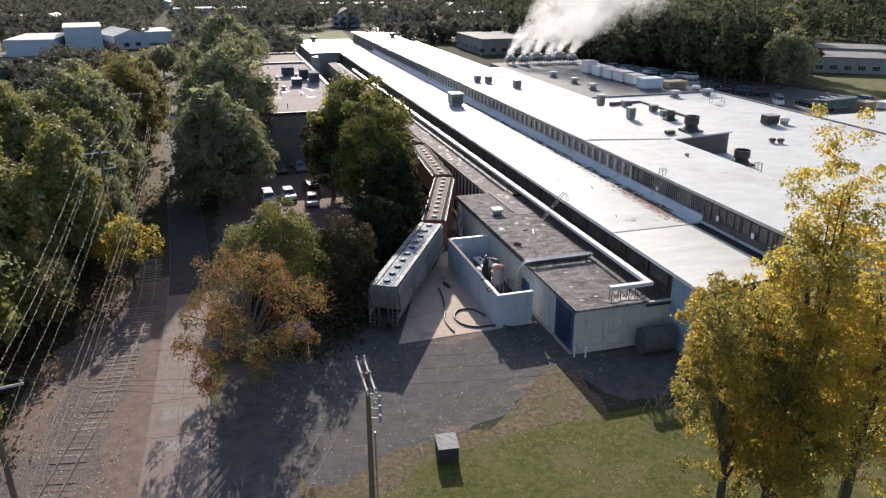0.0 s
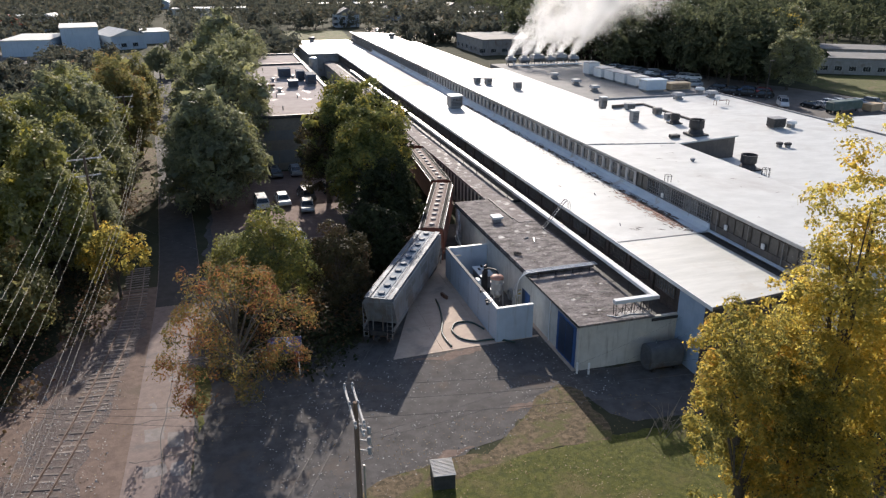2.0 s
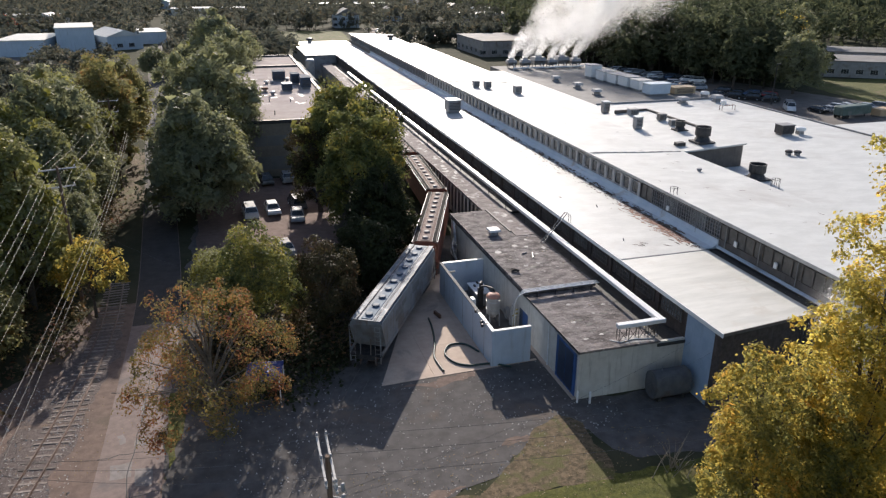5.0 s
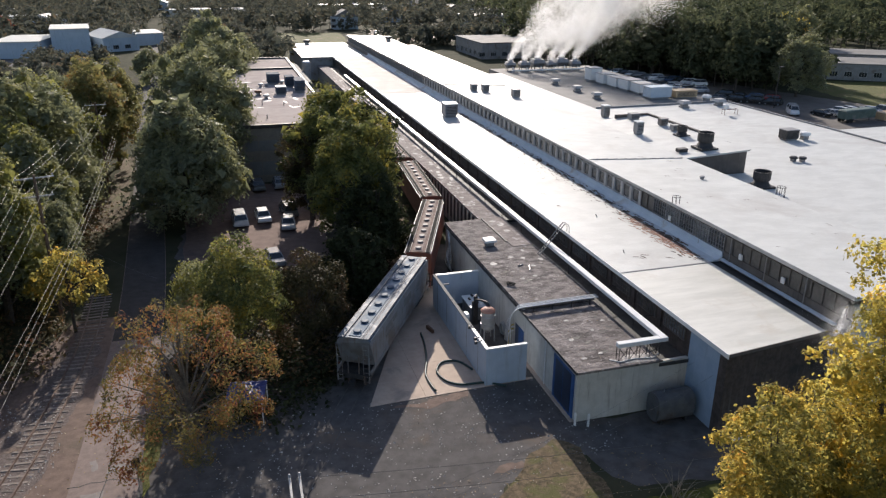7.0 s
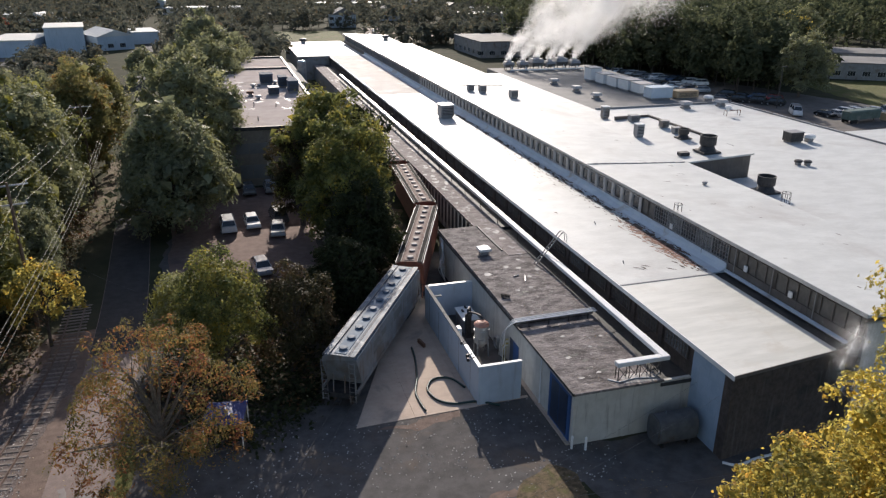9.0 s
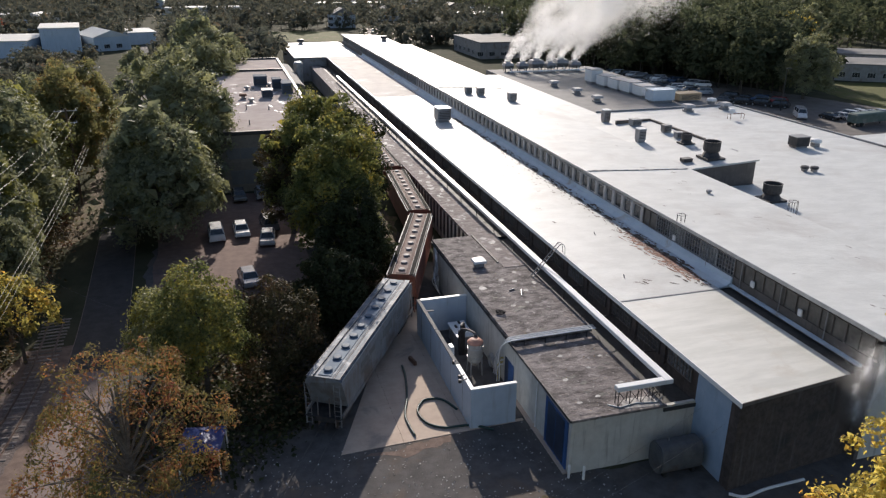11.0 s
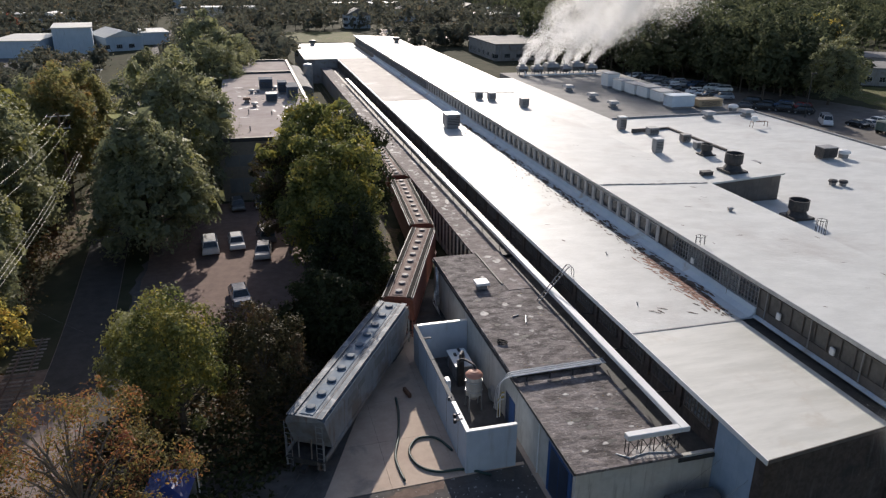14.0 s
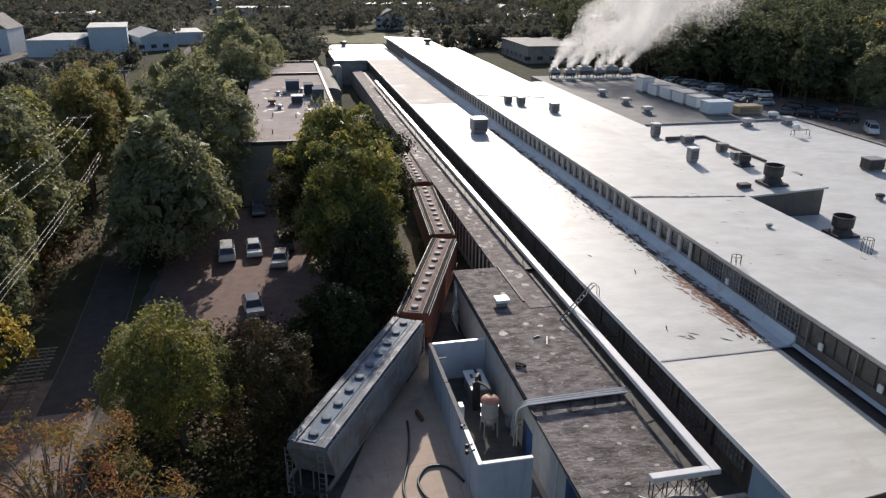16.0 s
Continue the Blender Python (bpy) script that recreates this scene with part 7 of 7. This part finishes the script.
E3 = tree("roadside_tree", (-3.0, 205.0, 0), 19.6, 9.4, L_GREEN, "broad green tree behind the office", 133, 0.12, 90, 130, 0.50, tr=0.4, flat=0.5, **RT)
F1 = tree("roadside_tree", (-26.0, 119.0, 0), 17.4, 7.2, L_OLIVE, "tall yellow-green tree beyond the tracks", 134, 0.1, 90, 130, 0.40, tr=0.36, flat=0.6, **BT)
F2 = tree("roadside_tree", (-22.8, 79.5, 0), 17.4, 5.4, L_OLIVE, "tall yellow-green tree beyond the tracks", 135, 0.05, 90, 130, 0.33, tr=0.32, flat=0.4, cone=0.5, **BT)
F3 = tree("roadside_tree", (-24.0, 107.0, 0), 19.6, 7.2, L_GREEN, "tall green tree beyond the tracks", 136, 0.06, 100, 130, 0.38, tr=0.3, flat=0.6, cone=0.15, **BT)
O1 = tree("autumn_tree", (-20.8, 129.5, 0), 18.8, 5.6, L_ORANGE, "orange-brown autumn tree beyond the tracks", 137, 0.1, 80, 130, 0.37, tr=0.3, flat=0.8, cone=0.2, group="autumn trees", spread=0.29)
tree("small_yellow_tree", (-16.6, 75.8, 0), 7.8, 3.1, L_YELLOW, "small bright yellow tree beside the tracks", 138, 0.35, 40, 70, 0.30, tr=0.13, flat=0.2, spread=0.28, limbs=20, inner=2)
tree("autumn_tree", (-24.5, 67.0, 0), 10.0, 4.2, L_ORANGE, "rusty brown thicket tree beyond the tracks", 139, 0.1, 69, 116, 0.274, tr=0.2, group="autumn trees")
for src, spots in ((E1, ((-7.5, 111, 0.72, 40), (-31, 100, 0.8, 10), (-34, 136, 0.6, 70))),
                   (E2, ((-1.5, 186, 0.75, 60), (-28, 146, 0.66, 120), (4, 232, 0.55, 20))),
                   (E3, ((-11, 216, 0.55, 90), (-38, 190, 0.42, 10), (5, 250, 0.5, 150), (-22, 240, 0.42, 45))),
                   (F1, ((-30, 60, 0.85, 220), (-27, 100, 0.88, 45), (-36, 78, 1.0, 80), (-40, 112, 0.65, 300))),
                   (F2, ((-27, 73, 0.9, 130), (-22.5, 94, 0.8, 260), (-28.5, 92, 1.0, 20), (-27, 50, 0.8, 190))),
                   (F3, ((-22.6, 94, 0.66, 150), (-30, 84, 0.62, 15), (-20.2, 88, 0.45, 0), (-33, 106, 0.78, 45), (-38, 92, 0.8, 130))),
                   (O1, ((-19.5, 140, 0.85, 50), (-21.6, 134, 0.65, 160), (-25, 156, 0.78, 220)))):
    for x, y, s, a in spots:
        regrow(src, x, y, s * 1.12, a)

# thicket along the far side of the tracks
rs = np.random.RandomState(7)
pts = []
for k in range(260):
    x, y = rs.uniform(-34, -20.2), rs.uniform(28, 116)
    x += 2.4 if y > 66 else 0
    if y < 57 and x > -25.5 and not (48 < y < 52 and x < -21.5):
        continue
    hh = rs.uniform(0.6, 2.8)
    o = rs.normal(size=(70, 3)) * np.array((0.9, 0.9, hh * 0.35)) + np.array((x, y, hh * 0.55))
    o[:, 2] = np.abs(o[:, 2])
    pts.append(o)
for k in range(25):
    x, y = rs.uniform(-7.6, -5.6), rs.uniform(57, 68)
    o = rs.normal(size=(40, 3)) * np.array((0.6, 0.6, 0.35)) + np.array((x, y, 0.4))
    o[:, 2] = np.abs(o[:, 2])
    pts.append(o)
for k in range(90):
    x, y = rs.uniform(-6, 7), rs.uniform(60, 84)
    if x > 0.5 * (y - 58) + 3.2:
        continue
    o = rs.normal(size=(60, 3)) * np.array((0.9, 0.9, 0.6)) + np.array((x, y, 0.8))
    o[:, 2] = np.abs(o[:, 2])
    pts.append(o)
# Brush added to darken ground that lies in tree shade.
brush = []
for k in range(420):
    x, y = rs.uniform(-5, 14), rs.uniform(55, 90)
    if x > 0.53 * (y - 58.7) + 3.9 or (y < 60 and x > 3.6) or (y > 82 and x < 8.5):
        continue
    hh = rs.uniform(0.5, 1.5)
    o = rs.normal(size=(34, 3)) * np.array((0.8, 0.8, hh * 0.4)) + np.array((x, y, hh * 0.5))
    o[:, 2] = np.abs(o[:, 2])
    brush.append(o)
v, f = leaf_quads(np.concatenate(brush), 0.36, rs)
tagged(new("shaded_brush", mesh_of("shaded_brush", v, f, L_SHADED)), "added low brush whose near-black leaves stand in for shade", "undergrowth", kind="stuff")
v, f = leaf_quads(np.concatenate(pts), 0.34, rs)
tagged(new("undergrowth", mesh_of("undergrowth", v, f, L_RUSSET)), "tangled brown and green undergrowth", "undergrowth", kind="stuff")

# fallen leaves
pts = []
for n, x0, x1, y0, y1 in ((1700, 1.5, 26, 26, 46), (1500, -0.5, 21, 30, 46), (500, -14, -4, 38, 62), (500, -22, -14, 38, 62), (200, 22, 28, 50, 80)):
    p = np.stack([rs.uniform(x0, x1, n), rs.uniform(y0, y1, n), np.full(n, 0.06)], 1)
    if y1 == 80:
        p[:, 2] = 4.66
    keep = np.array([noise.noise((a * 0.22, b * 0.22, 3.0)) > rs.uniform(-0.5, 0.4) for a, b, _ in p])
    pts.append(p[keep])
v, f = leaf_quads(np.concatenate(pts), 0.11, rs, 2.0)
tagged(new("fallen_leaves", mesh_of("fallen_leaves", v, f, L_FALLEN)), "scattered pale fallen leaves", "leaves", kind="stuff")
# grass tufts on the lawn and stones on the yard
n = 22000
p = np.stack([rs.uniform(1.5, 30, n), rs.uniform(24, 46.5, n), np.full(n, 0.05)], 1)
p = p[(p[:, 1] < 36.4 + 0.62 * (p[:, 0] - 0.8)) & (p[:, 1] < 39.6 + 0.05 * p[:, 0]) & (p[:, 1] > 24 + np.maximum(0, 8 - p[:, 0]))]
v, f = leaf_quads(p, 0.06, rs, 2.6)
tagged(new("grass_tufts", mesh_of("grass_tufts", v, f, L_GRASS)), "short green grass tufts of the lawn", "grass", kind="stuff")
n = 2600
p = np.concatenate([np.stack([rs.uniform(-5, 24, n), rs.uniform(36, 58, n), np.full(n, 0.03)], 1), np.stack([rs.uniform(-22.5, -14.8, 2600), rs.uniform(34, 64, 2600), np.full(2600, 0.035)], 1)])
p = p[~((p[:, 0] > 0) & (p[:, 1] < 39.5 + 0.38 * (p[:, 0] - 4))) & ~((p[:, 0] > 21) & (p[:, 1] > 49.8))]
p = p[np.array([noise.noise((a * 0.3, b * 0.3, 7.0)) > rs.uniform(-0.7, 0.35) for a, b, _ in p])]
v, f = leaf_quads(p, 0.12, rs, 2.0, wide=0.45)
tagged(new("loose_stones", mesh_of("loose_stones", v, f, M_STONES)), "loose pale stones scattered over the yard and ballast", "stones", kind="stuff")
# bare twigs at the lawn edge
bm = B()
for k in range(26):
    a, l = rs.uniform(0, 6.28), rs.uniform(1.0, 2.2)
    s = np.array((23.8 + rs.normal() * 0.6, 40.4 + rs.normal() * 0.5, 0))
    e = s + np.array((math.cos(a) * l * 0.6, math.sin(a) * l * 0.6, l * 0.8))
    tube(bm, [s, (s + e) / 2 + np.array((0, 0, 0.25)), e], [0.03, 0.02, 0.01], 4)
single("bare_bush", bm, M_PALEBARK, "bare leafless bush at the lawn edge", "bush")

# far woods
def wood(pts, out, big, trunks, x, y, h, r, n):
    """One far tree: leafy domes heaped over a trunk, filled with a few broad leaves."""
    k = rs.randint(8, 13)
    for q in range(k):
        d = rs.normal(size=3)
        d /= np.linalg.norm(d)
        d[2] = d[2] * 0.8 + 0.12
        c = np.array((x + d[0] * r * 0.62, y + d[1] * r * 0.62, h * 0.46 + d[2] * h * 0.42))
        m = max(4, n // k)
        o = rs.normal(size=(m, 3)) + np.array((0, 0, 0.5))
        o /= np.linalg.norm(o, axis=1, keepdims=True)
        out.append(o.copy())
        o *= rs.uniform(0.7, 1.05, m)[:, None] * r * 0.5
        pts.append(c + o)
        big.append(c + rs.normal(size=(2, 3)) * r * 0.12)
    tube(trunks, [(x, y, 0), (x, y, h * 0.25)], [0.2, 0.08], 4)


def woodland(name, trees, leafm, leaf, label):
    pts, out, big, trunks = [], [], [], B()
    for q in trees:
        wood(pts, out, big, trunks, *q)
    v, f = leaf_quads(np.concatenate(pts), leaf, rs, face=np.concatenate(out))
    v2, f2 = leaf_quads(np.concatenate(big), leaf * 3.2, rs, 0.3)
    far = tagged(new(name, mesh_of(name, np.concatenate([v, v2]), np.concatenate([f, f2 + len(v)]), leafm)), label, "woodland", kind="stuff")
    link_mesh("trunks", trunks, M_BARK).parent = far


U = rs.uniform
spots = [(U(131, 170), U(168, 235), U(15, 23), U(4.5, 6.5), 620) for k in range(70)]
spots = [q for q in spots if 0.42 * (q[0] - 131) + 172 < q[1] or q[0] > 150 and q[1] > 186]
spots += [(U(112, 172), U(212, 300), U(16, 24), U(4.5, 6.5), 300) for k in range(190)]
for k in range(620):
    x, y = U(150, 430), U(185, 560)
    if (165 < x < 226 and y < 232) or (184 < x < 230 and y < 264) or 0.55 * x + y < 290:
        continue
    spots.append((x, y, U(16, 27), U(5, 7.5), 215))
woodland("dark_woods", spots, L_WOODS, 1.05, "tall dark green woodland beside the works")
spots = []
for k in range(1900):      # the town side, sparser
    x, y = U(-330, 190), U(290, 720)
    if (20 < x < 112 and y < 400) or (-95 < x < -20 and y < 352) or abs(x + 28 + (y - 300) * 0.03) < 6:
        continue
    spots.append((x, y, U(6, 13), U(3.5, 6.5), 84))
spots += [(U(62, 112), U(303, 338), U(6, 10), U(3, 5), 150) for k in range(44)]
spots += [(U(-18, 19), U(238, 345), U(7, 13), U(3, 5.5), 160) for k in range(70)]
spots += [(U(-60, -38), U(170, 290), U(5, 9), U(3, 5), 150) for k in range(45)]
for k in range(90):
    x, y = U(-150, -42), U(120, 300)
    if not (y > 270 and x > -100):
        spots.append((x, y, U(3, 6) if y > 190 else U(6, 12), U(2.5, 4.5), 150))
woodland("far_woods", spots, L_HAZED, 0.9, "distant mixed woodland in autumn colours greyed for haze")
tree("red_tree", (-101, 422, 0), 9, 4, L_RED, "small bright red autumn tree in the distance", 171, 0.2, 24, 60, 0.6, limbs=6)
regrow(E2, 178, 212, 0.62, 30)
regrow(F3, 158, 204, 0.62, 80)
tree("yellowing_tree", (183, 224, 0), 18.0, 9.5, L_YELLOW, "large yellow-green tree behind the low building", 161, 0.08, 50, 150, 0.6, tr=0.4, spread=0.32)
regrow(E3, 200, 238, 0.9, 20)
regrow(E2, 142, 168, 0.8, 200)


# ---- far buildings ----
def plain_building(name, x0, x1, y0, y1, h, wallm, roofm, label, wins=True, gable=0.0, floors=1, rz=0.0):
    cx, cy = (x0 + x1) / 2, (y0 + y1) / 2
    w, d = (x1 - x0) / 2, (y1 - y0) / 2
    b = thing(name, label, "building", (cx, cy, 0), rz)
    bm = B()
    box(bm, -w, w, -d, d, 0, h)
    part("wall", bm, wallm, b)
    bm = B()
    if gable:
        extrude_y(bm, [(-w - 0.3, h), (w + 0.3, h), (0, h + gable)], -d - 0.3, d + 0.3)
    else:
        box(bm, -w - 0.3, w + 0.3, -d - 0.3, d + 0.3, h, h + 0.35)
    part("roof", bm, roofm, b)
    if wins:
        me = OWIN
        for fl in range(floors):
            n = max(1, int(2 * w / 4.0))
            for k in range(n):
                put_window(b, me, (-w + (2 * w) * (k + 0.5) / n - 1.1, -d - 0.01, 1.0 + 3.0 * fl), 90)
            n = max(1, int(2 * d / 5.0))
            for k in range(n):
                put_window(b, me, (-w - 0.01, -d + 2 * d * (k + 0.5) / n - 1.1, 1.0 + 3.0 * fl))
    return b


plain_building("warehouse", -80, -63.6, 313, 343, 5.6, M_FARBLUE, M_CREAMROOF, "long pale blue-grey metal warehouse", False, rz=-3)
plain_building("warehouse", -63.4, -50.2, 321, 346, 9.2, M_FARBLUE, M_CREAMROOF, "taller pale blue metal warehouse", True, rz=9, floors=0)
plain_building("warehouse", -50, -36.4, 329, 352, 5.2, M_FARBLUE, M_WHITEROOF, "blue-grey building with a white pitched roof", True, 2.4, rz=24)
plain_building("warehouse", -37, -26.5, 352, 374, 4.6, M_FARBLUE, M_WHITEROOF, "low building with a white roof", False, rz=12)
plain_building("hall_building", -101, -88.5, 324, 338, 9.0, M_WHITEWALL, M_GREYROOF, "white-walled building with a steep gabled roof", True, 5.0, 2, rz=-6)
plain_building("house", 58, 71, 416, 428, 6.5, M_FARBLUE, M_GREYROOF, "blue-grey house with a gabled roof", True, 3.5, 2)
plain_building("low_building", 90, 112, 268, 300, 5.5, M_GREYSTEEL, M_GREYROOF, "grey flat-roofed building beyond the hall", True)
plain_building("low_building", 176, 200, 186, 204, 4.6, M_GREYSTEEL, M_GREYROOF, "low grey flat-roofed building beside a lawn", True, rz=-34)
plain_building("low_building", 192, 222, 208, 226, 4.6, M_GREYSTEEL, M_GREYROOF, "low grey flat-roofed building beside a lawn", True, rz=-34)
rng = random.Random(61)
for k in range(16):
    x, y = rng.uniform(-260, 200), rng.uniform(430, 640)
    plain_building("house", x, x + rng.uniform(9, 14), y, y + rng.uniform(9, 13), rng.uniform(4, 6.5), rng.choice((M_WHITEWALL, M_CREAMWALL, M_BRICKPALE, M_FARBLUE)), rng.choice((M_GREYROOF, M_WHITEROOF, M_TAR, M_GREYROOF)), "distant town house among trees", True, rng.uniform(2, 3.5), 1, rng.uniform(-30, 30))
for x, y, w, d in ((-120, 470, 40, 16), (-30, 520, 46, 18), (60, 560, 60, 20), (130, 420, 40, 22), (150, 480, 50, 20), (-190, 420, 36, 18)):
    plain_building("store_building", x, x + w, y, y + d, 5.5, M_CREAMWALL, M_WHITEROOF, "distant flat-roofed store with a white roof", False)
sheet("far_lot", [(66, 345), (112, 338), (118, 400), (72, 410)], 0.03, M_CONC, "pale sunlit car park beyond the factory", "car park", ragged=0.5, seed=15)
sheet("far_lot", [(-150, 262), (-52, 255), (-48, 312), (-84, 318), (-84, 330), (-150, 340)], 0.03, M_LOTGREY, "grey yard before the warehouse", "car park", ragged=0.5, seed=16)
sheet("far_lot", [(-90, 120), (-46, 118), (-46, 176), (-90, 180)], 0.03, M_LOTGREY, "grey yard beyond the tracks", "car park", ragged=0.5, seed=18)
sheet("far_lawn", [(24, 350), (54, 345), (58, 395), (26, 402)], 0.03, M_LAWN, "mown lawn beyond the factory", "lawn", ragged=0.4, seed=17)
sheet("side_lawn", [(150, 150), (205, 140), (215, 180), (178, 186), (160, 200)], 0.035, M_LAWN, "bright mown lawn before the low building", "lawn", ragged=0.4, seed=19)
for i in range(14):
    car(rng.choice(("sedan", "suv")), rng.choice(("white", "silver", "white", "grey")), 72 + 3.0 * i, 372 + rng.uniform(-1, 1) + 14 * (i % 2), rng.uniform(-8, 8), "parked car in the distant car park", "cars in the distant car park")
for i in range(8):
    car(rng.choice(("sedan", "suv")), rng.choice(("white", "silver", "blue", "grey")), -86 + 4.0 * i, 140 + 3.2 * (i % 3), 80 + rng.uniform(-8, 8), "parked car in the yard beyond the tracks", "cars beyond the tracks")


# ---- steam ----
def steam(name, sources, drift, n, s0, r0, r1, label, seed, puffs=9, veil=0.12):
    """Rising vapour: very small pale flakes gathered in billows, tight at the source and loose as they drift."""
    rs = np.random.RandomState(seed)
    billows = []
    for src in sources:
        for k in range(puffs):
            s = ((k + rs.uniform(0.2, 0.8)) / puffs) ** 1.5
            r = (r0 + (r1 - r0) * s ** 0.9) * rs.uniform(0.7, 1.2)
            c = np.array(src) + np.array(drift) * np.array((s ** 1.2, s, s ** 0.95)) + rs.normal(size=3) * r * np.array((0.55, 0.55, 0.4)) * min(1, 2 * s)
            billows.append((c, r, s))
    weight = np.array([r ** 2 * (1 - 0.7 * s) + 0.5 for c, r, s in billows])
    count = (n * weight / weight.sum()).astype(int)
    vs = []
    for (c, r, s), m in zip(billows, count):
        o = rs.normal(size=(m, 3))
        o /= np.linalg.norm(o, axis=1, keepdims=True)
        loose = rs.uniform(0, 1, m) < veil + 0.5 * s
        rad = np.where(loose, np.abs(rs.normal(0, 0.75, m)), rs.uniform(0, 1, m) ** 0.4)
        p = c + o * (rad * r)[:, None]
        p[loose] += np.array(drift) * rs.uniform(-0.06, 0.10, (int(loose.sum()), 1))
        q = rs.normal(size=(m, 3, 3)) * np.array((1.0, 0.45, 1.0))
        vs.append((p[:, None, :] + q * (s0 * np.where(loose, 0.7, 1.0))[:, None, None]).reshape(-1, 3))
    v = np.concatenate(vs)
    f = np.arange(len(v)).reshape(-1, 3)
    return tagged(new(name, mesh_of(name, v, f, M_STEAM)), label, "steam", kind="stuff")


M_STEAM = bpy.data.materials.new("vapour")
M_STEAM.use_nodes = True
nt = M_STEAM.node_tree
d = nt.nodes.new("ShaderNodeBsdfDiffuse")
d.inputs[0].default_value = (0.93, 0.93, 0.94, 1)
t = nt.nodes.new("ShaderNodeBsdfTranslucent")
t.inputs[0].default_value = (0.95, 0.95, 0.95, 1)
mx = nt.nodes.new("ShaderNodeMixShader")
mx.inputs[0].default_value = 0.7
nt.links.new(d.outputs[0], mx.inputs[1])
nt.links.new(t.outputs[0], mx.inputs[2])
nt.links.new(mx.outputs[0], nt.nodes["Material Output"].inputs["Surface"])
steam("steam_plume", [(x, y, 8.5 + k) for x, y, k in TOWERS], (33, 9, 24), 500000, 0.058, 0.85, 8.2, "white steam billowing from the cooling towers", 5, 15, 0.2)
steam("steam_wisp", [(38.4, 44.6, 4.6), (39.6, 44.7, 4.9)], (1.2, 0.2, 4.6), 170000, 0.009, 0.75, 1.5, "thin wisp of steam at the hall corner", 6, 5, 1.0)
